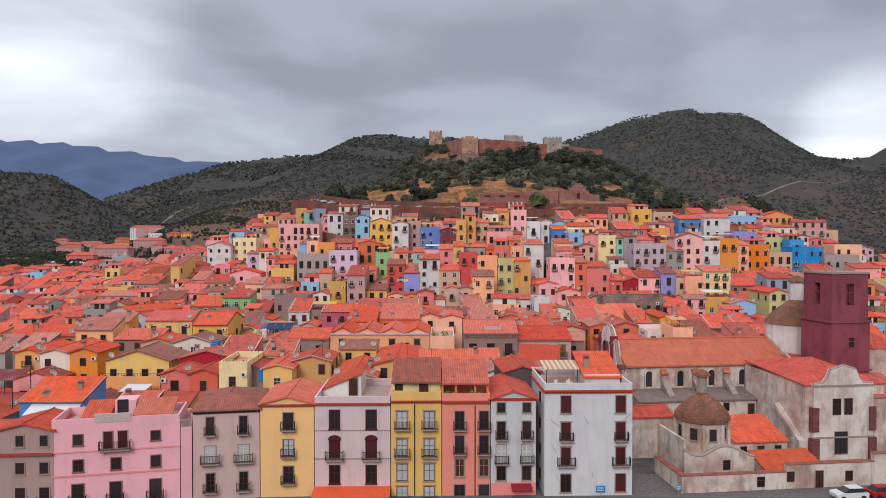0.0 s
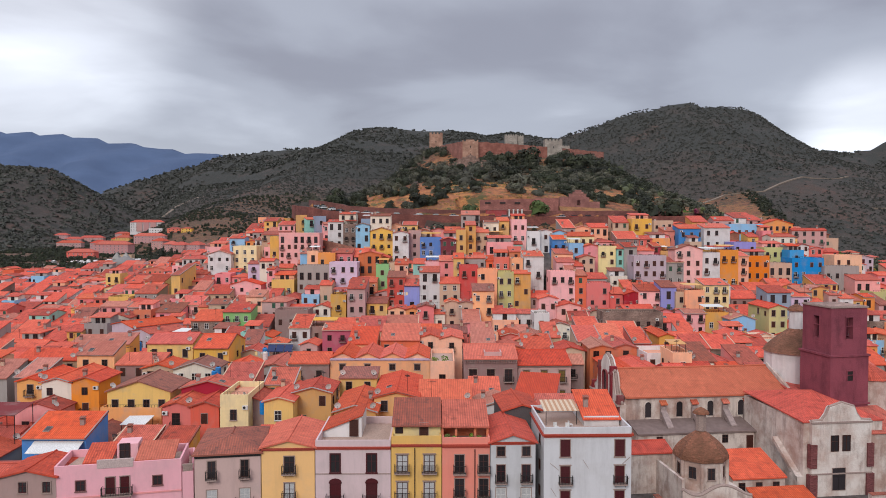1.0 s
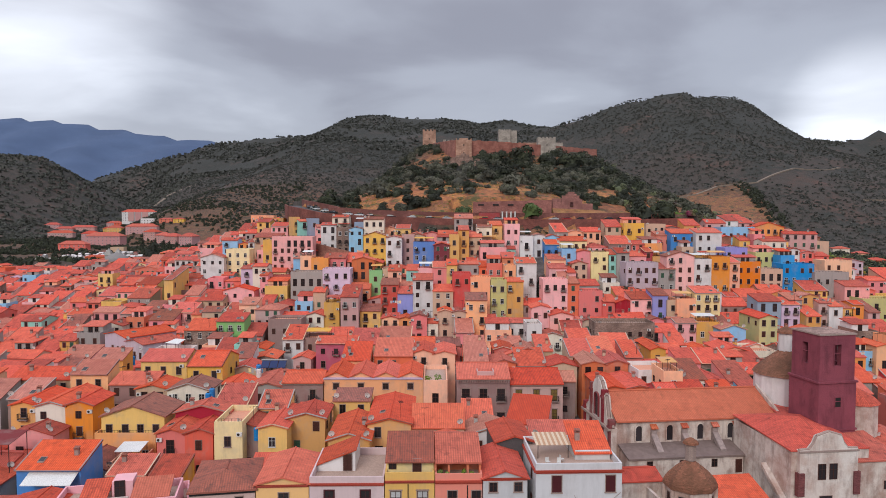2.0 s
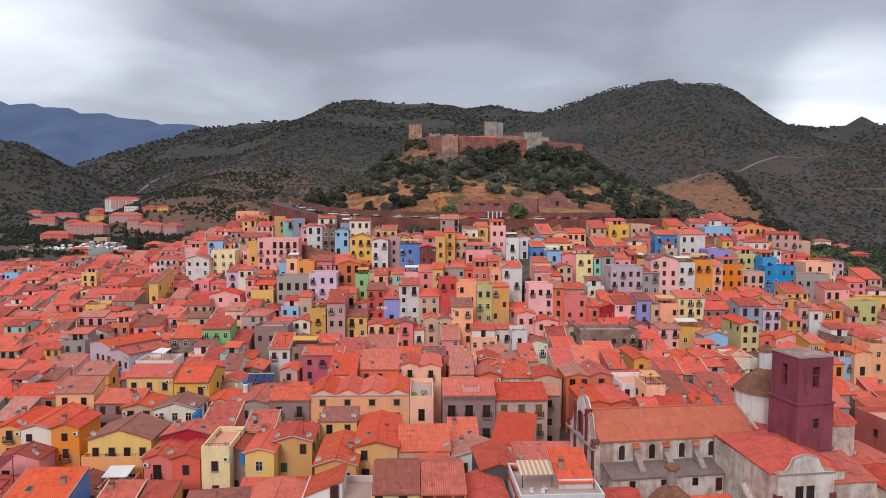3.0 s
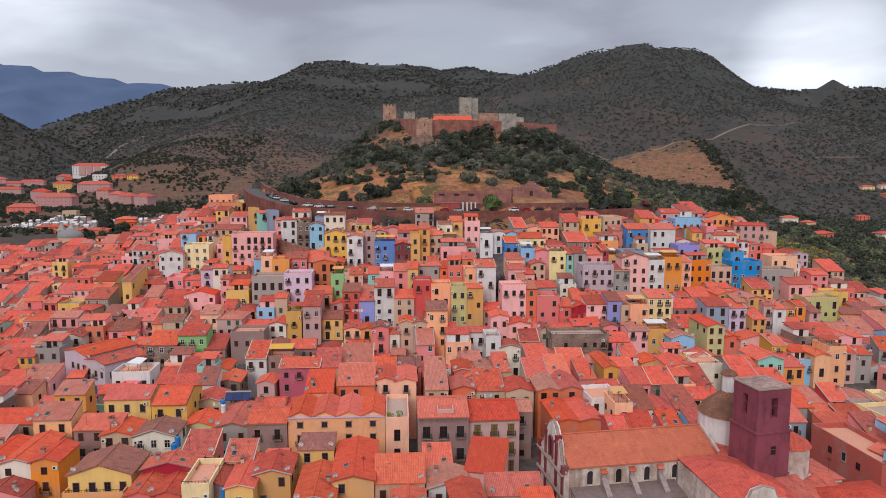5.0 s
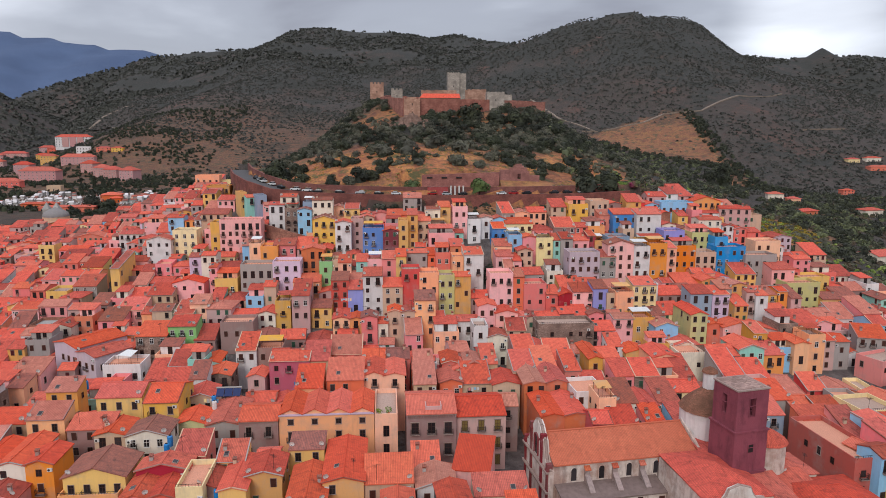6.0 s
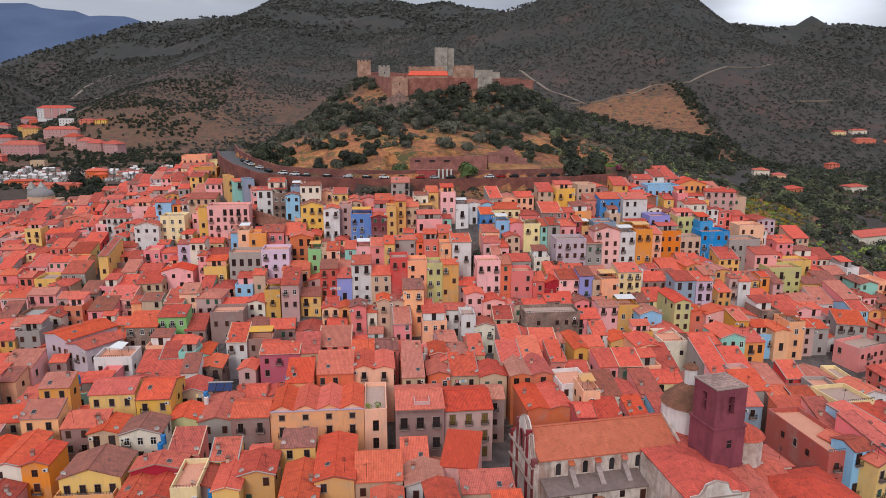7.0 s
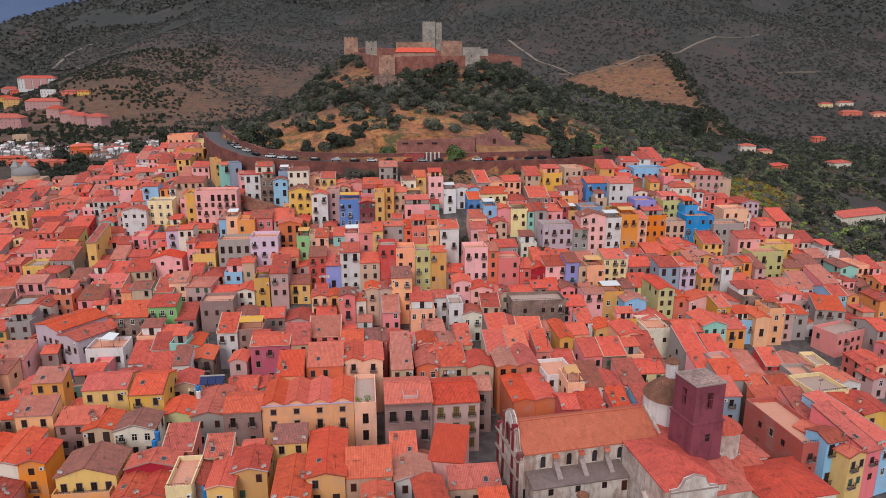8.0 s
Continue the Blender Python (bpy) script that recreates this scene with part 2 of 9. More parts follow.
AWNRED = simple("awning_red", "8c2030", 0.8)
AWNORANGE = simple("awning_orange", "e2521e", 0.8)


def leaves(name, hexes, vary=0.2):
    m = Mat(name, 0.75)
    p = m.place()
    a, b, c = (lin(h) for h in hexes)
    isl = m.n.new("ShaderNodeNewGeometry").outputs["Random Per Island"]
    k = m.mix(isl, a, b)
    k = m.mix(m.noise(p, 0.12, 4, 0.6, 0.42, 0.62), k, c)
    return m.done(m.tint(k, 0.01, 0.1, vary))


LEAF_DARK = leaves("leaves_evergreen", ("2f3325", "40432f", "292b22"))
LEAF_OLIVE = leaves("leaves_olive", ("504f42", "646251", "444339"))
LEAF_BROWN = leaves("leaves_brown", ("544838", "675a44", "493f34"))
LEAF_PINE = leaves("leaves_pine", ("46552f", "3a4a2c", "556236"))
LEAF_FRESH = leaves("leaves_fresh", ("6d8038", "56692f", "7d8a3d"))
LEAF_DRY = leaves("leaves_dry", ("8a7436", "6e6a38", "9a7a3a"))
LEAF_BLOOM = leaves("leaves_bloom", ("8c2450", "6e2444", "55603c"))

# ---- helpers for meshes ----


def mesh_of(name, verts, faces, mats=(), idx=None, uvs=None, smooth=False):
    me = bpy.data.meshes.new(name)
    me.from_pydata([tuple(v) for v in verts], [], faces)
    for m in mats:
        me.materials.append(m)
    if idx is not None:
        me.polygons.foreach_set("material_index", idx)
    if uvs is not None:
        layer = me.uv_layers.new(name="UVMap")
        layer.data.foreach_set("uv", np.array(uvs, dtype=np.float32).ravel())
    if smooth:
        me.polygons.foreach_set("use_smooth", [True] * len(me.polygons))
    me.update()
    return me


def hang(name, me, parent=None, at=None, label=""):
    ob = new(name, me)
    if parent is not None:
        ob.parent = parent
    if at is not None:
        ob.matrix_basis = at
    if label:
        ob["label"] = label
    return ob


def thing(name, label, category, at, group="", kind=""):
    ob = new(name)
    ob.matrix_basis = at
    ob.empty_display_size = 0.5
    return tagged(ob, label, category, group, kind)


BOXF = [(0, 3, 2, 1), (4, 5, 6, 7), (0, 1, 5, 4), (1, 2, 6, 5), (2, 3, 7, 6), (3, 0, 4, 7)]


class Soup:
    """Collects faces, each with a material slot and metres for UV."""

    def __init__(self):
        self.v, self.f, self.i, self.uv = [], [], [], []

    def face(self, pts, slot=0, uv=None):
        k = len(self.v)
        self.v += [tuple(p) for p in pts]
        self.f.append(tuple(range(k, k + len(pts))))
        self.i.append(slot)
        self.uv += uv or [(0, 0)] * len(pts)

    def box(self, a, b, slot=0):
        (x0, y0, z0), (x1, y1, z1) = a, b
        c = [(x0, y0, z0), (x1, y0, z0), (x1, y1, z0), (x0, y1, z0), (x0, y0, z1), (x1, y0, z1), (x1, y1, z1), (x0, y1, z1)]
        for f in BOXF:
            self.face([c[k] for k in f], slot)

    def prism(self, outline, z0, z1, slot=0, top=True):
        """An upright prism on a counter-clockwise outline."""
        n = len(outline)
        for k in range(n):
            p, q = outline[k], outline[(k + 1) % n]
            self.face([(*p, z0), (*q, z0), (*q, z1), (*p, z1)], slot)
        if top:
            self.face([(*p, z1) for p in outline], slot)

    def slab(self, quad, thick, slot=0):
        """A sloping slab: quad runs eave left, eave right, ridge right, ridge left; its top carries tile UV."""
        q = [Vector(p) for p in quad]
        eave = q[1] - q[0]
        shift = q[0].x + q[0].y
        n = len(q)
        uvs = []
        ue = eave.normalized()
        for p in q:
            r = p - q[0]
            u = r.dot(ue)
            uvs.append((u + shift, (r - ue * u).length))
        low = [p - Vector((0, 0, thick)) for p in q]
        self.face(q, slot, uvs)
        self.face(low[::-1], slot)
        for k in range(n):
            j = (k + 1) % n
            self.face([low[k], low[j], q[j], q[k]], slot)

    def rod(self, a, b, r, slot=0, sides=5, r2=None):
        a, b = Vector(a), Vector(b)
        d = (b - a).normalized()
        u = d.orthogonal().normalized()
        w = d.cross(u)
        r2 = r if r2 is None else r2
        ring = [[c + (u * math.cos(t) + w * math.sin(t)) * s for t in (2 * math.pi * k / sides for k in range(sides))] for c, s in ((a, r), (b, r2))]
        for k in range(sides):
            j = (k + 1) % sides
            self.face([ring[0][k], ring[0][j], ring[1][j], ring[1][k]], slot)
        self.face(ring[0][::-1], slot), self.face(ring[1], slot)

    def add(self, other, m, slots):
        """Take over another soup, moved by m, with its slots renamed."""
        k = len(self.v)
        self.v += [tuple(m @ Vector(p)) for p in other.v]
        self.f += [tuple(i + k for i in f) for f in other.f]
        self.i += [slots[i] for i in other.i]
        self.uv += other.uv

    def mesh(self, name, mats):
        return mesh_of(name, self.v, self.f, mats, self.i, self.uv)


# ---- the ground ----
HILL_CASTLE = [(-8, 424, 16, 9.4), (50, 404, 16, 2.0), (88, 424, 16, 5.6), (14, 372, 13, 6.9), (32, 392, 14, 6.9), (68, 406, 14, 0.8), (4, 402, 13, 4.5), (-160, 500, 60, -18.9), (-125, 445, 30, -0.8), (-220, 640, 70, -11.5), (-60, 420, 40, -7.9), (-320, 860, 120, 0.8), (35, 490, 40, 10.8)]
HILL_SLOPE = [(30, 405, 30, -3.5), (80, 412, 30, 8.5), (-5, 402, 30, 5.1), (10, 262, 40, 6.4), (70, 262, 40, 12.8), (-35, 262, 40, -7.1), (120, 262, 42, 4.5), (150, 300, 42, 12.6), (-60, 310, 45, 27.8), (15, 310, 42, 26.9), (70, 320, 42, 4.0), (20, 385, 45, 7.5), (65, 400, 45, 0.7)]
HILL_VALLEY = [(-25, 390, 45, 12.7), (100, 360, 50, 24.9), (20, 450, 60, 28.1), (100, 460, 70, 17.9), (-90, 400, 60, 21.0), (190, 370, 70, 9.0), (-120, 340, 50, -11.3), (20, 225, 30, 2.0), (70, 225, 30, 1.2), (-40, 230, 30, 9.4), (0, 580, 120, 42.3), (200, 560, 120, 20.1), (-220, 560, 130, 10.7)]
HILL = HILL_CASTLE + HILL_SLOPE + HILL_VALLEY


def lerp_table(x, table):
    xs, zs = zip(*table)
    return np.interp(x, xs, zs)


# crest line's y, front run, back run, power, crest heights along x
RIDGE_FAR = (4800, 1700, 900, 1.0, [(-4800, 650), (-3040, 697), (-2690, 690), (-2330, 644), (-1970, 592), (-1750, 560), (-1450, 536), (-1000, 440), (-300, 200)])
RIDGE_WEST = (1700, 800, 900, 1.1, [(-2200, 240), (-1214, 196), (-1076, 189), (-953, 179), (-898, 148), (-837, 99), (-782, 65), (-700, 18), (-600, 0)])
RIDGE_MIDDLE = (2700, (-1000, 650, -450, 1750), 900, 1.05, [(-1700, 20), (-1436, 120), (-1287, 184), (-1034, 260), (-822, 320), (-741, 322), (-605, 341), (-478, 345), (-408, 373), (-340, 410), (-226, 425), (-110, 413), (44, 411), (163, 392), (281, 404), (370, 385), (464, 378), (683, 345), (904, 300), (1300, 200)])
RIDGE_EAST = (1650, 900, 800, 1.25, [(-50, 0), (60, 90), (151, 178), (217, 220), (280, 252), (365, 281), (448, 311), (512, 321), (576, 334), (604, 320), (700, 321), (745, 301), (790, 266), (836, 239), (884, 210), (1034, 170), (1174, 144), (1388, 100), (1900, 60)])
RIDGE_BEHIND = (2700, 1000, 900, 1.1, [(560, 0), (1000, 250), (1238, 320), (1394, 342), (1574, 326), (1663, 354), (1708, 374), (1754, 350), (1840, 345), (2143, 325), (2608, 270), (3600, 220)])
RIDGES = [RIDGE_FAR, RIDGE_WEST, RIDGE_MIDDLE, RIDGE_EAST, RIDGE_BEHIND]

# the town's edge and the hillside road
TOWN = [(-150, 92), (-200, 200), (-262, 300), (-300, 415), (-228, 425), (-205, 404), (-166, 398), (-157, 430), (-150, 474), (-126, 470), (-96, 415), (-80, 350), (-64, 305), (-48, 292), (-20, 277), (20, 267), (45, 260), (70, 266), (100, 281), (128, 296), (152, 296), (166, 255), (176, 236), (215, 215), (260, 190), (240, 96)]
ROAD = [(-72, 352, 49.5), (-66, 330, 48.5), (-56, 306, 47.2), (-44, 292, 45.0), (-28, 287, 43.9), (0, 285.5, 43.0), (30, 285.5, 42.6), (60, 287, 42.7), (84, 290, 42.8), (104, 296, 43.2)]
ROADF = []
for (xa, ya, za), (xb, yb, zb) in zip(ROAD, ROAD[1:]):
    for k in range(8):
        f = k / 8
        ROADF.append((xa + (xb - xa) * f, ya + (yb - ya) * f, za + (zb - za) * f))
ROADF.append(ROAD[-1])
ROAD_XYZ = np.array(ROADF)


def cut_road(x, y, s):
    """Cut the road, its upper shelf and the drop below it into the hillside."""
    near = (x > -95) & (x < 125) & (y > 262) & (y < 372)
    if not near.any():
        return s
    px, py, h = x[near], y[near], s[near]
    best = np.full(len(px), 1e9)
    off, zr = np.zeros(len(px)), np.zeros(len(px))
    for a, b in zip(ROAD_XYZ, ROAD_XYZ[1:]):
        t = b[:2] - a[:2]
        length = np.hypot(*t)
        t = t / length
        u = np.clip((px - a[0]) * t[0] + (py - a[1]) * t[1], 0, length)
        dx, dy = px - a[0] - u * t[0], py - a[1] - u * t[1]
        d = np.hypot(dx, dy)
        m = d < best
        best[m] = d[m]
        off[m] = (np.sign(-t[1] * dx + t[0] * dy) * d)[m]
        zr[m] = (a[2] + (b[2] - a[2]) * u / length)[m]
    shelf = np.where((px > 6) & (px < 66), np.clip((off - 14) / 3, 0, 1), np.clip((off - 5) / 3, 0, 1))
    up = zr + 2.7 + shelf * 40
    down = zr - 4.6 - 0.2 * np.clip(-off - 4, 0, 30) + np.clip((-off - 12) / 6, 0, 1) * 40
    h = np.where(off > 4.4, np.minimum(np.maximum(h, zr + 2.3 - np.clip((off - 9) / 4, 0, 1) * 30), up), h)
    h = np.where(off < -3.8, np.minimum(h, down), h)
    h = np.where((off >= -3.8) & (off <= 4.4) & (best < 4.6), zr - 0.3, h)
    s = s.copy()
    s[near] = h
    return s


def relief(x, y):
    """Ground height in metres, for arrays."""
    x, y = np.asarray(x, float), np.asarray(y, float)
    s = np.zeros(np.broadcast(x, y).shape)
    for a, b, r, k in HILL:
        s = s + k * np.exp(-((x - a) ** 2 + (y - b) ** 2) / (2 * r * r))
    s = np.where(s > 0, s, 0.3 * s)
    wob = np.sin(x / 61 + 1.3 * np.sin(y / 83)) * np.sin(y / 71 + 1.1 * np.sin(x / 57)) + 0.5 * np.sin(x / 23 + np.sin(y / 31)) * np.sin(y / 29)
    for yc, wf, wb, p, crest in RIDGES:
        c = lerp_table(x, crest)
        if isinstance(wf, tuple):
            wf = np.interp(x, (wf[0], wf[2]), (wf[1], wf[3]))
        t = np.clip(1 - np.where(y < yc, (yc - y) / wf, (y - yc) / wb), 0, 1) ** p
        gully = 1 + 0.10 * np.sin(x / 70 + 0.9 * np.sin(y / 160) + 0.4 * np.sin(y / 47)) * (1 - t) * 2 * t ** 0.3
        s = np.maximum(s, c * t * gully + np.where(c * t > 1, 5 * wob * t * (1 - t), 0))
    far = np.clip((y - 430) / 400, 0, 1)
    s = s + far * 3 * (1 + 0.4 * wob)
    # river bed behind the quay, well below the camera
    s = s - 2.5 * np.clip((70 - y) / 6, 0, 1)
    return cut_road(x, y, s)


def ground(x, y):
    return float(relief(np.array([x]), np.array([y]))[0])


rings = [16 * 1.02 ** k for k in range(138)]
rings += [rings[-1] * 1.0075 ** k for k in range(1, 66)]
rings += [rings[-1] * 1.02 ** k for k in range(1, 138)]
turns = [radians(a) for a in [*np.arange(-48, 48, 0.32), *np.arange(48, 312, 6.0)]]
gr, ga = np.meshgrid(rings, turns, indexing="ij")
gx, gy = gr * np.sin(ga), gr * np.cos(ga)
gz = relief(gx, gy)
nr, na = gx.shape
gv = np.stack([gx.ravel(), gy.ravel(), gz.ravel()], 1)
gf = [(i * na + j, i * na + (j + 1) % na, (i + 1) * na + (j + 1) % na, (i + 1) * na + j) for i in range(nr - 1) for j in range(na)]
k0 = len(gv)
gv = np.vstack([gv, [[0, 0, -2.5]]])
gf += [(k0, (j + 1) % na, j) for j in range(na)]


def ground_material():
    m = Mat("earth_grass_scrub", 0.95)
    p = m.place()
    col = m.n.new("ShaderNodeVertexColor")
    col.layer_name = "cover"
    s = m.n.new("ShaderNodeSeparateColor")
    m.link(col.outputs["Color"], s.inputs[0])
    earth = m.mix(m.noise(p, 0.07, 5, 0.6), lin("ae6c48"), lin("bd864c"))
    earth = m.mix(m.noise(p, 0.5, 4, 0.6), earth, lin("8a5a42"))
    earth = m.mix(m.noise(p, 0.11, 5, 0.65, 0.52, 0.64), earth, lin("7a4c3a"))
    earth = m.mix(m.noise(m.scaled(p, (0.7, 1.0, 1.0)), 0.16, 6, 0.7, 0.53, 0.6), earth, lin("5c5638"))
    soil = m.mix(m.noise(p, 0.03, 5, 0.6), lin("3f3935"), lin("493c37"))
    soil = m.mix(m.noise(p, 0.011, 6, 0.68, 0.54, 0.66), soil, lin("5f443b"))
    soil = m.mix(m.math("MULTIPLY", m.noise(p, 0.2, 6, 0.72, 0.44, 0.6), 0.75), soil, lin("3f3d36"))
    soil = m.mix(m.math("MULTIPLY", m.noise(p, 0.06, 5, 0.7, 0.5, 0.62), 0.5), soil, lin("4b4640"))
    maquis = m.mix(m.noise(p, 0.09, 5, 0.65), lin("333430"), lin("3d3b37"))
    maquis = m.mix(m.noise(p, 0.5, 4, 0.6), maquis, lin("33332e"))
    high = m.n.new("ShaderNodeSeparateXYZ")
    m.link(p, high.inputs[0])
    wet = m.math("MINIMUM", m.math("MAXIMUM", m.math("MULTIPLY", m.math("SUBTRACT", high.outputs[2], 90.0), 1 / 330), 0.0), 0.34)
    cover = m.math("ADD", m.math("MULTIPLY", m.noise(p, 0.009, 5, 0.6, 0.3, 0.7), 0.8), wet)
    spots = m.noise(m.scaled(p, (1.0, 1.0, 1.4)), 0.11, 6, 0.62, 0.3, 0.7)
    spots = m.math("ADD", m.math("MULTIPLY", spots, 0.55), m.math("MULTIPLY", m.noise(p, 0.026, 6, 0.65, 0.3, 0.7), 0.45))
    dense = m.math("MINIMUM", m.math("MAXIMUM", m.math("MULTIPLY", m.math("SUBTRACT", m.math("ADD", spots, cover), 0.92), 4.0), 0.0), 1.0)
    scrub = m.mix(dense, soil, maquis)
    paved = m.mix(m.noise(p, 0.4, 4), lin("6d6460"), lin("544c49"))
    # distance haze over the furthest ridge, put into its base colour
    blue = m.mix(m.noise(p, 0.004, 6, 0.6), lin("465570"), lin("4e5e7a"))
    c = m.mix(m.math("MULTIPLY", s.outputs[0], m.math("SUBTRACT", 1.0, m.math("MULTIPLY", dense, 0.55))), scrub, earth)
    c = m.mix(s.outputs[1], c, paved)
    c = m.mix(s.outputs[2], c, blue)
    m.bump(m.noise(p, 0.6, 6, 0.65), 0.6, 0.8)
    return m.done(c)


ground_me = mesh_of("ground", gv, gf, [ground_material()], smooth=True)
X, Y = gv[:, 0], gv[:, 1]


def blob(cx, cy, rx, ry, soft=0.35):
    d = np.sqrt(((X - cx) / rx) ** 2 + ((Y - cy) / ry) ** 2)
    return np.clip((1 + soft - d) / (2 * soft), 0, 1)


earth_mask = np.maximum.reduce([blob(10, 318, 95, 24), blob(-60, 322, 24, 18), blob(95, 330, 30, 22), blob(178, 294, 15, 20), blob(197, 318, 16, 22), blob(214, 346, 16, 22), blob(40, 290, 60, 8), blob(60, 276, 30, 9), 0.75 * blob(38, 388, 75, 18), 0.3 * blob(-2, 392, 16, 26), 0.7 * blob(-42, 340, 18, 16), 0.6 * blob(20, 342, 70, 12)])
FIELD = [(300, 1040), (372, 1066), (415, 1086), (469, 1074), (468, 1030), (447, 914), (430, 800), (405, 660), (372, 612), (340, 640), (400, 800), (427, 862), (382, 890), (343, 930), (325, 965), (310, 1006)]


def within(xs, ys, poly):
    hit = np.zeros(len(xs), bool)
    for (xa, ya), (xb, yb) in zip(poly, poly[1:] + poly[:1]):
        hit ^= ((ya > ys) != (yb > ys)) & (xs < (xb - xa) * (ys - ya) / (yb - ya + 1e-9) + xa)
    return hit


earth_mask = np.maximum(earth_mask, within(X, Y, FIELD) * 0.55)
earth_mask = np.maximum(earth_mask, 0.3 * blob(-300, 950, 330, 360, 0.5))
town_mask = np.maximum(within(X, Y, TOWN) * 1.0, (Y < 100) * 1.0) * (1 - blob(58, 272, 16, 8)) * (1 - blob(0, 279, 40, 5))
# share of the painted haze, full beyond the middle ridges
far_haze_mask = np.clip((Y - 3300) / 300, 0, 1)
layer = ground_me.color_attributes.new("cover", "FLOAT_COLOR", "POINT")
layer.data.foreach_set("color", np.stack([earth_mask, town_mask, far_haze_mask, np.ones(len(X))], 1).astype(np.float32).ravel())
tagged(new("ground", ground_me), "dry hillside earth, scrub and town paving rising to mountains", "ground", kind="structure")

# ---- houses ----


def cells(xs, zs, face):
    """A relief in one piece over a grid of cells; face(i, j) gives depth and slot, or None for a gap."""
    s = Soup()
    n, m, back = len(xs) - 1, len(zs) - 1, 0.05
    at = {(i, j): face(i, j) for i in range(n) for j in range(m)}
    for (i, j), c in at.items():
        if c is None:
            continue
        y, slot = c
        x0, x1, z0, z1 = xs[i], xs[i + 1], zs[j], zs[j + 1]
        s.face([(x0, y, z0), (x1, y, z0), (x1, y, z1), (x0, y, z1)], slot)
        for key, a, b in (((i - 1, j), (x0, z1), (x0, z0)), ((i + 1, j), (x1, z0), (x1, z1)), ((i, j - 1), (x0, z0), (x1, z0)), ((i, j + 1), (x1, z1), (x0, z1))):
            other = at.get(key)
            far = back if other is None else other[0]
            if far > y:
                s.face([(a[0], y, a[1]), (a[0], far, a[1]), (b[0], far, b[1]), (b[0], y, b[1])], slot)
    return s


def window_mesh(name, w, h, frame_mat, pane_mat, surround=None, sill=True, bars=True):
    f, edge = 0.07, 2 if surround else 0
    xs = [-w / 2 - 0.15, -w / 2 - f, -w / 2, -0.03, 0.03, w / 2, w / 2 + f, w / 2 + 0.15]
    zs = [-f - 0.06, -f, 0, h * 0.62, h * 0.62 + 0.05, h, h + f]

    def face(i, j):
        if j == 0:
            return (-0.2, edge) if sill else None
        if i in (0, 6):
            return None
        if i in (1, 5) or j in (1, 5):
            return (-0.09, edge)
        return (-0.055, 0) if bars and (i == 3 or j == 3) else (-0.02, 1)

    return cells(xs, zs, face), [frame_mat, pane_mat, surround or frame_mat], name


def shutter_mesh(name, w, h, mat):
    """A pair of louvred leaves in a frame."""
    f = 0.06
    xs = [-w / 2 - f, -w / 2, -w / 2 + 0.06, -0.075, -0.015, 0.015, 0.075, w / 2 - 0.06, w / 2, w / 2 + f]
    zs = [0.0, 0.12]
    while zs[-1] < h - 0.34:
        zs += [zs[-1] + 0.09, zs[-1] + 0.22]
    zs += [h, h + f]

    def face(i, j):
        if i in (0, 8) or j == len(zs) - 2:
            return (-0.09, 1)
        if i == 4:
            return (-0.02, 0)
        return (-0.1, 0) if i in (2, 6) and j % 2 and j < len(zs) - 3 else (-0.07, 0)

    return cells(xs, zs, face), [mat, TRIM], name


def balcony_mesh(name, w, depth=0.8):
    s = Soup()
    s.box((-w / 2, -depth, -0.14), (w / 2, 0.03, 0), 1)
    for z in (0.1, 0.98):
        s.box((-w / 2, -depth, z), (w / 2, -depth + 0.05, z + 0.05), 0)
        for x in (-w / 2, w / 2 - 0.05):
            s.box((x, -depth, z), (x + 0.05, 0.0, z + 0.05), 0)
    n = max(4, int(w / 0.17))
    for k in range(n + 1):
        x = -w / 2 + (w - 0.03) * k / n
        s.box((x, -depth + 0.01, 0), (x + 0.03, -depth + 0.04, 1.0), 0)
    for k in range(4):
        for x in (-w / 2 + 0.01, w / 2 - 0.04):
            s.box((x, -depth + depth * k / 4, 0), (x + 0.03, -depth + depth * k / 4 + 0.03, 1.0), 0)
    for x in (-w / 2 + 0.2, w / 2 - 0.3):
        s.box((x, -depth * 0.7, -0.4), (x + 0.1, 0.03, -0.14), 1)
    return s, [IRON, TRIM], name


WINSET = {
    "small": window_mesh("window", 0.85, 1.15, WOOD, GLASS, sill=False),
    "mid": window_mesh("window", 1.0, 1.6, WOOD, GLASS, TRIM),
    "white": window_mesh("window", 0.95, 1.45, WHITEWOOD, GLASS),
    "tall": window_mesh("window", 1.1, 2.2, WOOD, GLASS, sill=False),
    "shut": shutter_mesh("shutter", 1.0, 1.6, WOOD),
    "shutgreen": shutter_mesh("shutter", 0.95, 1.5, GREENWOOD),
    "shutred": shutter_mesh("shutter", 0.95, 1.5, WOODRED),
    "door": shutter_mesh("door", 1.1, 2.2, WOOD)}
WIN = {k: s.mesh(n, m) for k, (s, m, n) in WINSET.items()}
BALCSET = balcony_mesh("balcony", 1.6)


def built(made):
    return made[0].mesh(made[2], made[1])


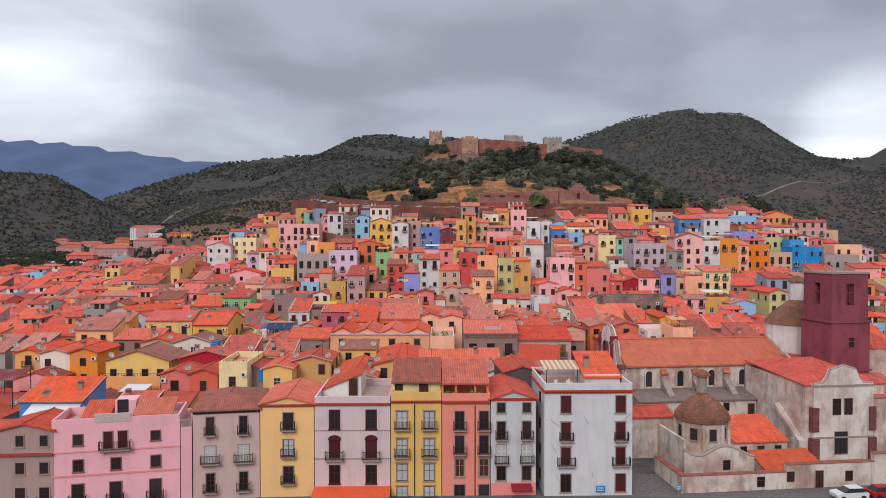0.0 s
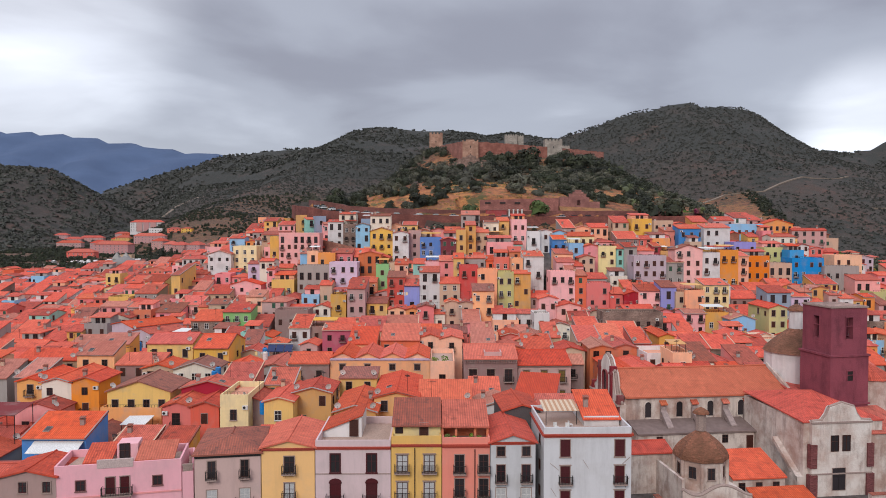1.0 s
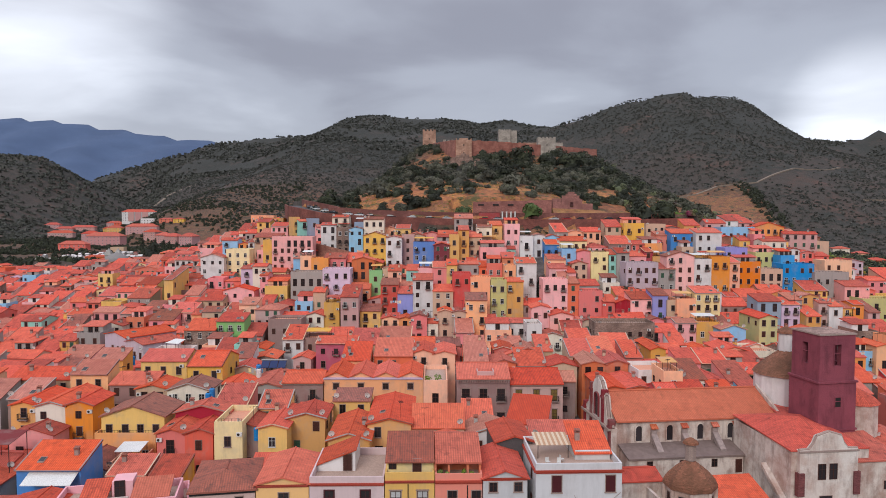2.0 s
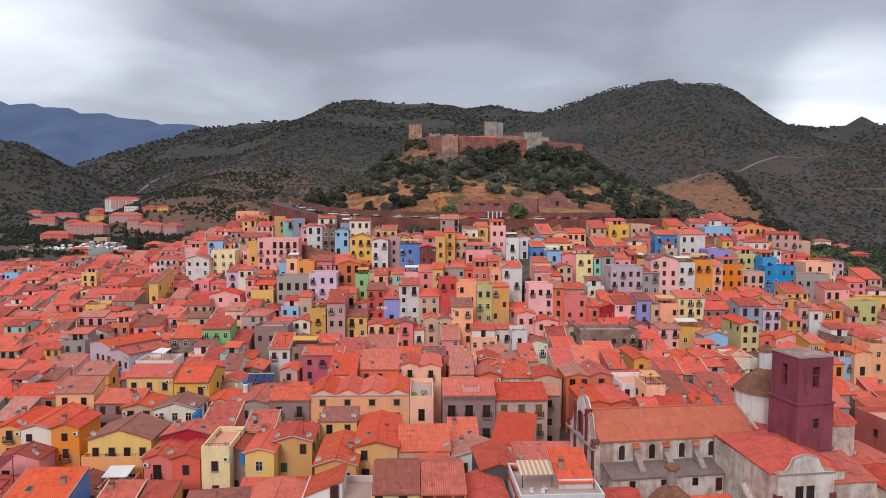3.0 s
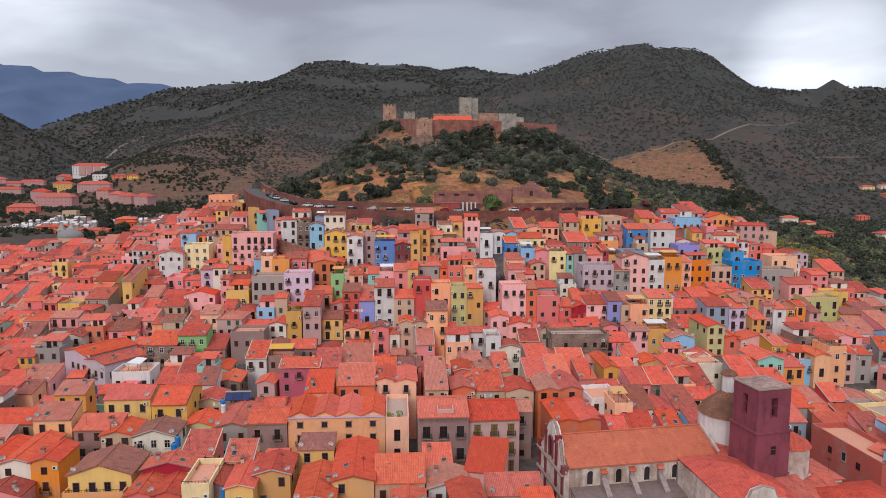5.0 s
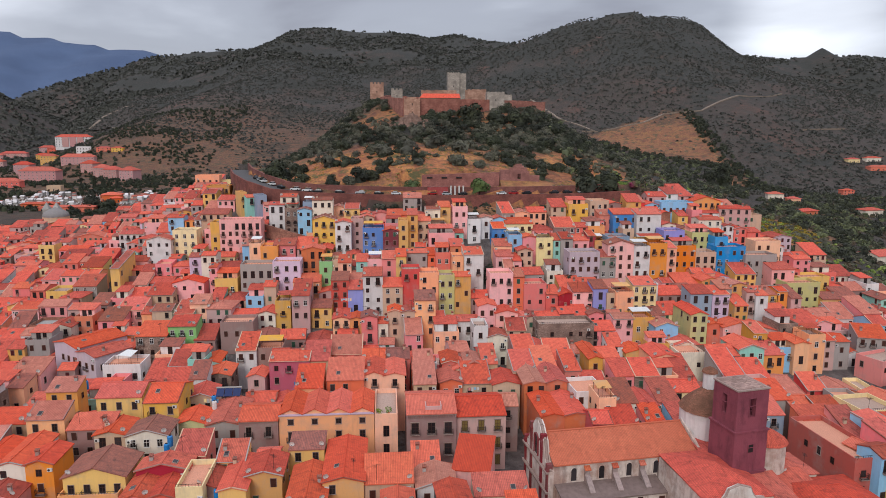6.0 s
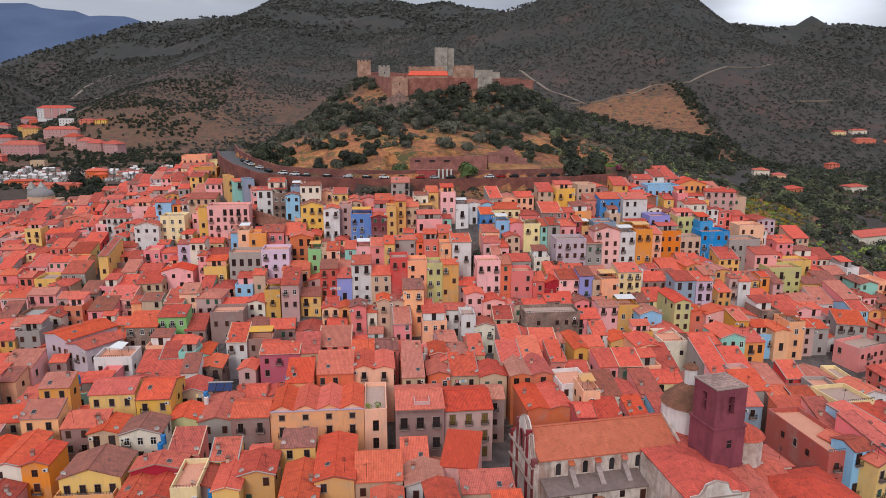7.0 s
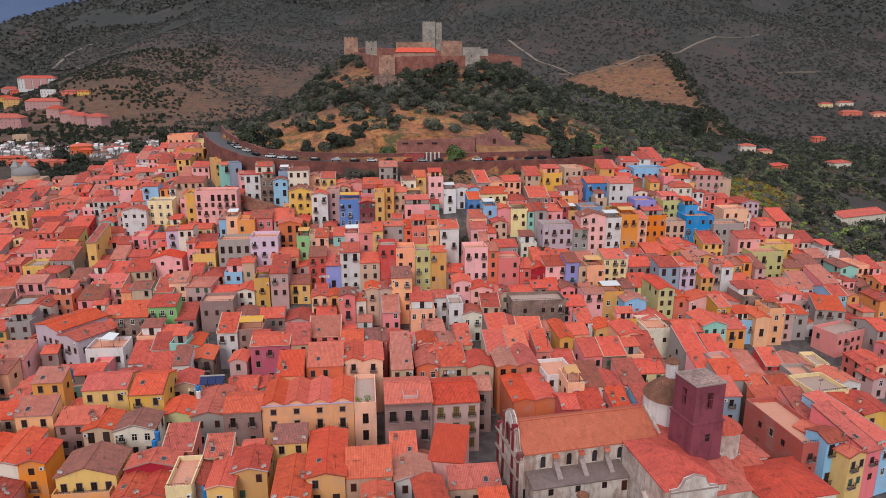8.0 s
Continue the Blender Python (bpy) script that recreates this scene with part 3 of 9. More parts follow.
def lattice(xs, ys, zs, full, slot):
    """One piece made of the full cells of a grid, with only its outer faces."""
    s = Soup()
    sides = (((-1, 0, 0), (0, 4, 7, 3)), ((1, 0, 0), (1, 2, 6, 5)), ((0, -1, 0), (0, 1, 5, 4)), ((0, 1, 0), (2, 3, 7, 6)), ((0, 0, -1), (0, 3, 2, 1)), ((0, 0, 1), (4, 5, 6, 7)))
    for i in range(len(xs) - 1):
        for j in range(len(ys) - 1):
            for k in range(len(zs) - 1):
                if full(i, j, k):
                    c = [(xs[i + a], ys[j + b], zs[k + h]) for a, b, h in ((0, 0, 0), (1, 0, 0), (1, 1, 0), (0, 1, 0), (0, 0, 1), (1, 0, 1), (1, 1, 1), (0, 1, 1))]
                    for (a, b, h), f in sides:
                        if not full(i + a, j + b, k + h):
                            s.face([c[q] for q in f], slot(k))
    return s


def iron_balcony(w, depth=0.8):
    """A balcony in one piece: slab, brackets and railing on one grid of cells."""
    n = max(5, int(w / 0.17))
    bar, gap = 0.035, (w - 0.035) / n - 0.035
    xs = [-w / 2]
    for k in range(n):
        xs += [xs[-1] + bar, xs[-1] + bar + gap]
    xs.append(xs[-1] + bar)
    ys = [-depth]
    for k in range(4):
        ys += [ys[-1] + bar, ys[-1] + bar + (depth - 0.14) / 4 - bar]
    ys.append(0.03)
    zs = [-0.4, -0.14, 0.0, 0.1, 0.15, 0.96, 1.02]
    nx, ny = len(xs) - 1, len(ys) - 1

    def full(i, j, k):
        if not (0 <= i < nx and 0 <= j < ny and 0 <= k < 6):
            return False
        if k == 0:
            return i in (2, nx - 3) and j > 2
        if k == 1:
            return True
        front, side = j == 0, i in (0, nx - 1)
        if k in (3, 5):
            return front or side
        return (front and i % 2 == 0) or (side and j % 2 == 0 and j < ny - 1)

    return lattice(xs, ys, zs, full, lambda k: 1 if k < 2 else 0).mesh("balcony", [IRON, TRIM])


BALC = {w: iron_balcony(w) for w in (1.6, 2.2, 3.4)}
WORDS = {"pink": "pink", "rose": "rose-pink", "salmon": "salmon-red", "peach": "peach", "cream": "cream", "yellow": "bright yellow", "ochre": "ochre", "orange": "orange", "red": "red", "crimson": "crimson", "magenta": "magenta-pink", "maroon": "dark maroon", "white": "white", "ivory": "ivory-white", "grey": "unpainted grey", "tan": "weathered tan", "mauve": "faded mauve", "lilac": "pale lilac", "lilacgrey": "greyish lilac", "tangerine": "tangerine-orange", "brickred": "brick-red", "violet": "violet-blue", "blue": "deep blue", "sky": "pale blue", "azure": "vivid blue", "slate": "slate-blue", "green": "soft green", "mint": "mint-green", "lime": "lime-green", "olive": "olive-yellow", "dusk": "grimy brown", "terracotta": "terracotta-coloured", "stone": "bare rubble-stone", "brick": "bare brick"}
ROOFWORDS = {"g": "gabled clay-tile roof", "t": "pitched clay-tile roof", "s": "single-slope clay-tile roof", "f": "flat railed roof terrace", "h": "hipped clay-tile roof"}
rnd = random.Random(7)
FOOT = []  # footprints taken so far
DISHES = []


def wall_soup(w, d, h, roof, slope, base):
    """Walls of a house: front facade on y=0, x from -w/2 to w/2, depth d."""
    s = Soup()
    x0, x1 = -w / 2, w / 2
    s.face([(x0, 0, base), (x1, 0, base), (x1, 0, h), (x0, 0, h)])
    s.face([(x1, d, base), (x0, d, base), (x0, d, h), (x1, d, h)])
    s.face([(x0, d, base), (x0, 0, base), (x0, 0, h), (x0, d, h)])
    s.face([(x1, 0, base), (x1, d, base), (x1, d, h), (x1, 0, h)])
    if roof == "g":
        r = h + w / 2 * slope
        s.face([(x0, 0, h), (x1, 0, h), (0, 0, r)]), s.face([(x1, d, h), (x0, d, h), (0, d, r)])
    elif roof == "t":
        r = h + d / 2 * slope
        s.face([(x0, d, h), (x0, 0, h), (x0, d / 2, r)]), s.face([(x1, 0, h), (x1, d, h), (x1, d / 2, r)])
    elif roof == "s":
        r = h + d * slope
        s.face([(x0, d, h), (x0, 0, h), (x0, d, r)]), s.face([(x1, 0, h), (x1, d, h), (x1, d, r)])
        s.face([(x1, d, h), (x0, d, h), (x0, d, r), (x1, d, r)])
    elif roof == "f":
        t, p = 0.22, h + 0.95
        for a, b in (((x0, 0, h), (x1, t, p)), ((x0, d - t, h), (x1, d, p)), ((x0, t, h), (x0 + t, d - t, p)), ((x1 - t, t, h), (x1, d - t, p))):
            s.box(a, b)
        s.face([(x0, 0, h), (x1, 0, h), (x1, d, h), (x0, d, h)], 1)
    return s


def roof_soup(w, d, h, roof, slope, over=0.35, thick=0.2):
    s = Soup()
    x0, x1, up = -w / 2, w / 2, 0.16
    if roof == "g":
        r, e = h + w / 2 * slope + up, h - over * slope + up
        s.slab([(x0 - over, d + 0.1, e), (x0 - over, -over, e), (0, -over, r), (0, d + 0.1, r)], thick)
        s.slab([(x1 + over, -over, e), (x1 + over, d + 0.1, e), (0, d + 0.1, r), (0, -over, r)], thick)
        s.rod((0, -over, r), (0, d + 0.1, r), 0.13, sides=6)
    elif roof == "t":
        r, e = h + d / 2 * slope + up, h - over * slope + up
        s.slab([(x0 - 0.12, -over, e), (x1 + 0.12, -over, e), (x1 + 0.12, d / 2, r), (x0 - 0.12, d / 2, r)], thick)
        s.slab([(x1 + 0.12, d + over, e), (x0 - 0.12, d + over, e), (x0 - 0.12, d / 2, r), (x1 + 0.12, d / 2, r)], thick)
        s.rod((x0 - 0.12, d / 2, r), (x1 + 0.12, d / 2, r), 0.13, sides=6)
    elif roof == "s":
        r, e = h + (d + 0.1) * slope + up, h - over * slope + up
        s.slab([(x0 - 0.12, -over, e), (x1 + 0.12, -over, e), (x1 + 0.12, d + 0.1, r), (x0 - 0.12, d + 0.1, r)], thick)
    elif roof == "h":
        e = h - over * slope + up
        m = min(w, d) / 2
        r = h + m * slope + up
        a, b, c, dd = (x0 - over, -over, e), (x1 + over, -over, e), (x1 + over, d + over, e), (x0 - over, d + over, e)
        if w > d:
            p, q = (x0 + m, d / 2, r), (x1 - m, d / 2, r)
            s.slab([a, b, q, p], thick), s.slab([c, dd, p, q], thick)
            s.slab([dd, a, p], thick), s.slab([b, c, q], thick)
        else:
            p, q = (0, m, r), (0, d - m, r)
            s.slab([a, b, p], thick), s.slab([c, dd, q], thick)
            s.slab([b, c, q, p], thick), s.slab([dd, a, p, q], thick)
        s.rod(p, q, 0.13, sides=6)
    return s


def verge_soup(w, d, h, roof, slope, over=0.35):
    """Pale mortar verges and an eaves gutter."""
    s = Soup()
    x0, x1, up = -w / 2, w / 2, 0.2
    e = h - over * slope + up
    if roof in "ts":
        top = d / 2 if roof == "t" else d + 0.1
        r = h + top * slope + up
        for x in (x0 - 0.12, x1 - 0.1):
            s.slab([(x, -over, e), (x + 0.22, -over, e), (x + 0.22, top, r), (x, top, r)], 0.16)
        s.rod((x0 - 0.1, -over - 0.06, e - 0.16), (x1 + 0.1, -over - 0.06, e - 0.16), 0.08, sides=6)
    elif roof == "g":
        r = h + w / 2 * slope + up
        s.slab([(x0 - over, -over - 0.02, e), (x0 - over, -over + 0.2, e), (0, -over + 0.2, r), (0, -over - 0.02, r)][::-1], 0.14)
        s.slab([(0, -over - 0.02, r), (0, -over + 0.2, r), (x1 + over, -over + 0.2, e), (x1 + over, -over - 0.02, e)][::-1], 0.14)
    return s


def skylight_soup(x, y, w, d, h, roof, slope):
    s = Soup()
    rise = slope if roof in "ts" else 0.0
    tilt = 0.0 if roof in "ts" else (slope if x < 0 else -slope)
    z = h + (y * slope if roof in "ts" else (w / 2 - abs(x)) * slope) + 0.3
    q = [(x - 0.45, y - 0.6, z - 0.6 * rise - 0.45 * tilt), (x + 0.45, y - 0.6, z - 0.6 * rise + 0.45 * tilt), (x + 0.45, y + 0.6, z + 0.6 * rise + 0.45 * tilt), (x - 0.45, y + 0.6, z + 0.6 * rise - 0.45 * tilt)]
    s.slab(q, 0.2, 0)
    c = Vector(q[0]) * 0.25 + Vector(q[1]) * 0.25 + Vector(q[2]) * 0.25 + Vector(q[3]) * 0.25
    s.slab([tuple(c + (Vector(p) - c) * 0.8 + Vector((0, 0, 0.04))) for p in q], 0.03, 1)
    return s


def chimney_soup(x, y, z):
    s = Soup()
    s.box((x - 0.3, y - 0.25, z - 0.8), (x + 0.3, y + 0.25, z + 0.9), 0)
    s.box((x - 0.38, y - 0.33, z + 0.9), (x + 0.38, y + 0.33, z + 1.0), 1)
    s.slab([(x - 0.4, y - 0.35, z + 1.2), (x + 0.4, y - 0.35, z + 1.2), (x + 0.4, y + 0.35, z + 1.35), (x - 0.4, y + 0.35, z + 1.35)], 0.08, 1)
    for dx in (-0.3, 0.22):
        s.box((x + dx, y - 0.2, z + 1.0), (x + dx + 0.08, y + 0.2, z + 1.2), 0)
    return s


def chimney(parent, x, y, z, mat):
    hang("chimney", chimney_soup(x, y, z).mesh("chimney", [mat, TILES_OLD]), parent)


CROWD, CROWD_MATS = Soup(), []


def crowd_slot(mat):
    if mat not in CROWD_MATS:
        CROWD_MATS.append(mat)
    return CROWD_MATS.index(mat)


def crowd_house(x, y, w, d, h, col, roof, rot, side):
    """A house in the thick of the town, joined with its neighbours."""
    base = pose(x, y, ground(x, y), 0, 0, rot)
    a = radians(rot)
    FOOT.append((x - math.sin(a) * d / 2, y + math.cos(a) * d / 2, w / 2, d / 2))
    slope = rnd.uniform(0.24, 0.36)
    wall, tile = WALLS[col], rnd.choice(TILES_ALL)

    def put(soup, mats, m=None):
        CROWD.add(soup, base @ m if m else base, [crowd_slot(k) for k in mats])

    put(wall_soup(w, d, h, roof, slope, -6.0), [wall, rnd.choice((PINKFLOOR, TERRACE, CONCRETE))])
    if roof != "f":
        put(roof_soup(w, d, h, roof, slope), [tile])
        if roof != "h" and rnd.random() < 0.4:
            put(verge_soup(w, d, h, roof, slope), [rnd.choice((TILES_OLD, TILES_OLD, CONCRETE, WALLS["grey"], WALLS["tan"], WALLS["dusk"]))])
        if roof in "tsg" and rnd.random() < 0.12:
            put(skylight_soup(w * rnd.choice((-0.2, 0.22)), d * 0.27, w, d, h, roof, slope), [TRIM, GLASS])
        if rnd.random() < 0.4:
            cx, cy = rnd.choice((-1, 1)) * w * 0.28, d * rnd.uniform(0.3, 0.7)
            put(chimney_soup(cx, cy, h + {"g": (w / 2 - abs(cx)) * slope, "t": (d / 2 - abs(cy - d / 2)) * slope, "s": cy * slope, "h": 0.8}[roof]), [TRIM, TILES_OLD])
    elif w > 4 and rnd.random() < 0.7:
        s = Soup()
        x0, x1, y0, y1 = -w / 2 + 0.4, w / 2 - 0.4, d * 0.4, d - 0.3
        s.box((x0, y0, h), (x1, y1, h + 2.4), 0)
        s.slab([(x0 - 0.3, y0 - 0.4, h + 2.4), (x1 + 0.3, y0 - 0.4, h + 2.4), (x1 + 0.3, y1 + 0.2, h + 3.2), (x0 - 0.3, y1 + 0.2, h + 3.2)], 0.18, 1)
        put(s, [WALLS[rnd.choice(("ivory", "peach", "grey", "pink", "white"))], tile])
        put(WINSET["tall"][0], WINSET["tall"][1], pose(0, y0, h + 0.1))
    cols, rows = max(1, int(w / 2.3)), max(1, int((h + 0.4) / 2.9))
    fl = h / rows
    for r in range(rows):
        for c in range(cols):
            if rnd.random() < 0.16:
                continue
            kind = rnd.choice(("small", "mid", "mid", "white", "shut", "tall", "shutgreen", "shutred"))
            wz = r * fl + (0.25 if kind == "tall" else 0.9)
            if wz + (2.2 if kind == "tall" else 1.6) > h:
                kind, wz = "small", min(wz, h - 1.35)
            m = pose(-w / 2 + w * (c + 0.5) / cols + rnd.uniform(-0.2, 0.2), 0, wz)
            put(WINSET[kind][0], WINSET[kind][1], m)
            if r and kind == "tall" and rnd.random() < 0.6:
                put(BALCSET[0], BALCSET[1], m)
    if side:
        for r in range(rows):
            for c in range(max(1, int(d / 3.4))):
                if rnd.random() < 0.4:
                    k = rnd.choice(("small", "mid", "shut"))
                    put(WINSET[k][0], WINSET[k][1], pose(side * w / 2, d * (c + 0.5) / max(1, int(d / 3.4)), min(r * fl + 0.9, h - 1.7), 0, 0, 90 * side))
    if rnd.random() < 0.25:
        DISHES.append((x, y, base.translation.z, rot, rnd.choice((-1, 1)) * w * 0.42, 0.3, h, roof))


def house(x, y, w, d, h, col, roof="g", rot=0.0, cols=None, rows=None, tile=None, slope=None, side=0, wins=None, balc=0.3, z=None, group="", chim=None, detail=True, plain=False):
    """A plastered town house; (x, y) is the middle of its front, h the eave's height over the ground there."""
    gz0 = ground(x, y) if z is None else z
    a = radians(rot)
    FOOT.append((x - math.sin(a) * d / 2, y + math.cos(a) * d / 2, w / 2, d / 2))
    label = f"{WORDS[col]} {'' if col in ('stone', 'brick') else 'plastered '}house with a {ROOFWORDS[roof]}"
    ob = thing("house", label, "house", pose(x, y, gz0, 0, 0, rot), group or "town houses")
    slope = slope if slope is not None else rnd.uniform(0.24, 0.34)
    wall = WALLS[col]
    hang("wall", wall_soup(w, d, h, roof, slope, -6.0).mesh("wall", [wall, PINKFLOOR if rnd.random() < 0.5 else TERRACE]), ob)
    tile = tile or rnd.choice(TILES_ALL)
    if roof != "f":
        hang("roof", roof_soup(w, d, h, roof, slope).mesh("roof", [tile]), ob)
        if roof != "h" and rnd.random() < 0.5:
            hang("verge", verge_soup(w, d, h, roof, slope).mesh("verge", [rnd.choice((TILES_OLD, TILES_OLD, CONCRETE, WALLS["grey"], WALLS["tan"], WALLS["dusk"]))]), ob)
        if roof in "tsg" and rnd.random() < 0.25:
            hang("skylight", skylight_soup(w * rnd.choice((-0.2, 0.22)), d * 0.27, w, d, h, roof, slope).mesh("skylight", [TRIM, GLASS]), ob)
    else:
        roof_clutter(ob, w, d, h, plain)
    cols = cols if cols is not None else max(1, int(w / 2.5))
    rows = rows if rows is not None else max(1, int((h + 0.4) / 3.1))
    fl = h / max(rows, 1)
    kinds = wins or [rnd.choice(["small", "mid", "mid", "white", "shut", "tall", "shutgreen" if rnd.random() < 0.3 else "shut"]) for _ in range(2)]
    if detail and cols:
        for r in range(rows):
            if r == 0 and rows > 2 and rnd.random() < 0.5:
                continue
            for c in range(cols):
                if rnd.random() < 0.12:
                    continue
                wx = -w / 2 + w * (c + 0.5) / cols + rnd.uniform(-0.12, 0.12)
                kind = kinds[0] if r < rows - 1 else kinds[-1]
                wz = r * fl + (0.9 if kind != "tall" else 0.25)
                if wz + (2.2 if kind == "tall" else 1.6) > h + (0.6 if roof == "g" else -0.05):
                    kind, wz = "small", min(wz, h - 1.35)
                win = hang("window", WIN[kind], ob, pose(wx, 0, wz))
                if r > 0 and rnd.random() < balc:
                    hang("balcony", BALC[1.6], win, pose(0, 0, -0.05 if kind == "tall" else -0.3))
        if side:
            n = max(1, int(d / 3.6))
            for r in range(max(1, rows - 1), rows):
                for c in range(n):
                    if rnd.random() < 0.45:
                        sy = d * (c + 0.5) / n
                        hang("window", WIN["small" if rnd.random() < 0.6 else "mid"], ob, pose(side * w / 2, sy, r * fl + 0.8, 0, 0, 90 * side))
    if roof != "f" and (chim if chim is not None else rnd.random() < 0.35):
        cx, cy = rnd.choice((-1, 1)) * w * 0.28, d * rnd.uniform(0.3, 0.7)
        zz = h + {"g": (w / 2 - abs(cx)) * slope, "t": (d / 2 - abs(cy - d / 2)) * slope, "s": cy * slope, "h": 0.8}[roof]
        chimney(ob, cx, cy, zz, rnd.choice((TRIM, CONCRETE, WALLS["tan"])))
    if cols and rnd.random() < 0.35:
        s = Soup()
        ax = rnd.choice((-1, 1)) * w * 0.4
        s.box((ax - 0.42, -0.34, h - 1.3), (ax + 0.42, -0.04, h - 0.7)), s.rod((ax - 0.1, -0.36, h - 1.0), (ax - 0.1, -0.33, h - 1.0), 0.22, 1, 10)
        hang("air_conditioner", s.mesh("air_conditioner", [WHITEWOOD, IRON]), ob)
    for _ in range(rnd.choice((0, 0, 1, 1, 2)) if y < 200 else rnd.choice((0, 0, 1))):
        DISHES.append((x, y, gz0, rot, rnd.choice((-1, 1)) * w * 0.42, 0.3, h, roof))
    return ob


def roof_clutter(ob, w, d, h, plain=False):
    """Railing and pergola parts of a roof terrace."""
    s = Soup()
    n = max(3, int(w / 0.5))
    for k in range(n + 1):
        xx = -w / 2 + 0.1 + (w - 0.2) * k / n
        s.box((xx - 0.02, 0.08, h + 0.95), (xx + 0.02, 0.12, h + 1.35), 0)
    s.box((-w / 2, 0.07, h + 1.35), (w / 2, 0.13, h + 1.4), 0)
    hang("railing", s.mesh("railing", [IRON]), ob)
    kind = rnd.random() if w * d < 75 and d > 4 and not plain else 1.0
    if kind < 0.4 and w > 4:
        s = Soup()
        x0, x1, y0, y1 = -w / 2 + 0.4, w / 2 - 0.5, d * 0.35, d - 0.4
        s.box((x0, y0, h), (x1, y1, h + 2.4), 0)
        hang("roof_room", s.mesh("roof_room", [rnd.choice([WALLS["ivory"], WALLS["peach"], WALLS["grey"], WALLS["pink"]])]), ob)
        s = Soup()
        s.slab([(x0 - 0.3, y0 - 0.4, h + 2.4), (x1 + 0.3, y0 - 0.4, h + 2.4), (x1 + 0.3, y1 + 0.2, h + 3.2), (x0 - 0.3, y1 + 0.2, h + 3.2)], 0.18)
        hang("roof", s.mesh("roof", [TILES_NEW]), ob)
        hang("window", WIN["tall"], ob, pose((x0 + x1) / 2 - 0.8, y0, h + 0.1))
        if x1 - x0 > 3:
            hang("window", WIN["mid"], ob, pose((x0 + x1) / 2 + 0.9, y0, h + 0.7))
    elif kind < 0.7 and w > 3.5:
        x0, x1, y0, y1 = -w / 2 + 0.5, w / 2 - 0.5, d * 0.3, d * 0.75
        for xx in (x0, x1):
            for yy in (y0, y1):
                s = Soup()
                s.rod((xx, yy, h), (xx, yy, h + 2.3), 0.05)
                hang("post", s.mesh("post", [IRON]), ob)
        s = Soup()
        s.slab([(x0 - 0.2, y0 - 0.2, h + 2.25), (x1 + 0.2, y0 - 0.2, h + 2.25), (x1 + 0.2, y1 + 0.2, h + 2.6), (x0 - 0.2, y1 + 0.2, h + 2.6)], 0.06)
        hang("awning", s.mesh("awning", [rnd.choice([AWNING, AWNING, WALLS["ochre"], TILES_MID])]), ob)

# ---- the riverside row ----


def facade_window(ob, x, z, w, h, frame_mat, pane_mat, balcony=0.0, head="", surround=TRIM):
    """A window of the riverside row with its frame, pane and, where there is one, a balcony."""
    win = hang("window", facade_surround(w, h, surround, head), ob, pose(x, 0, z))
    s = Soup()
    f = 0.07
    for a, b in (((-w / 2, -0.03, 0), (-w / 2 + f, 0.02, h)), ((w / 2 - f, -0.03, 0), (w / 2, 0.02, h)), ((-w / 2 + f, -0.03, h - f), (w / 2 - f, 0.02, h)), ((-w / 2 + f, -0.03, 0), (w / 2 - f, 0.02, f)), ((-0.035, -0.03, f), (0.035, 0.02, h - f)), ((-w / 2 + f, -0.028, h * 0.6), (w / 2 - f, 0.02, h * 0.6 + 0.05))):
        s.box(a, b)
    hang("frame", s.mesh("frame", [frame_mat]), win)
    s = Soup()
    s.box((-w / 2, -0.004, 0), (w / 2, 0.015, h))
    hang("pane", s.mesh("pane", [pane_mat]), win)
    if balcony:
        hang("balcony", iron_balcony(balcony, 0.75), win, pose(0, 0, -0.02))
    return win


def facade_surround(w, h, mat, head):
    s = Soup()
    t = 0.1
    s.box((-w / 2 - t, -0.07, -0.02), (-w / 2, 0.03, h)), s.box((w / 2, -0.07, -0.02), (w / 2 + t, 0.03, h))
    s.box((-w / 2 - t, -0.07, h), (w / 2 + t, 0.03, h + t))
    s.box((-w / 2 - t - 0.06, -0.14, -0.16), (w / 2 + t + 0.06, 0.03, -0.02))
    if head:
        s.box((-w / 2 - t - 0.1, -0.16, h + t), (w / 2 + t + 0.1, 0.03, h + t + 0.1))
        if head == "pediment":
            k = w / 2 + t + 0.1
            for a in range(6):
                t0, t1 = math.pi * a / 6, math.pi * (a + 1) / 6
                p, q = (k * math.cos(t0), h + t + 0.1 + 0.5 * math.sin(t0)), (k * math.cos(t1), h + t + 0.1 + 0.5 * math.sin(t1))
                s.face([(p[0], -0.16, p[1]), (q[0], -0.16, q[1]), (0, -0.16, h + t + 0.1)][::-1])
                s.face([(p[0], -0.16, p[1]), (p[0], 0.03, p[1]), (q[0], 0.03, q[1]), (q[0], -0.16, q[1])])
    return s.mesh("window", [mat])


def cornice(ob, w, h, mat, out=0.3, thick=0.25, d=0.0, side=0):
    s = Soup()
    s.box((-w / 2 - (out if side else 0), -out, h), (w / 2 + (out if side else 0), 0.0, h + thick))
    s.box((-w / 2, -out * 0.55, h - 0.18), (w / 2, 0.0, h))
    if side:
        s.box((-w / 2 - out, 0, h), (-w / 2, d, h + thick)), s.box((w / 2, 0, h), (w / 2 + out, d, h + thick))
    hang("cornice", s.mesh("cornice", [mat]), ob)


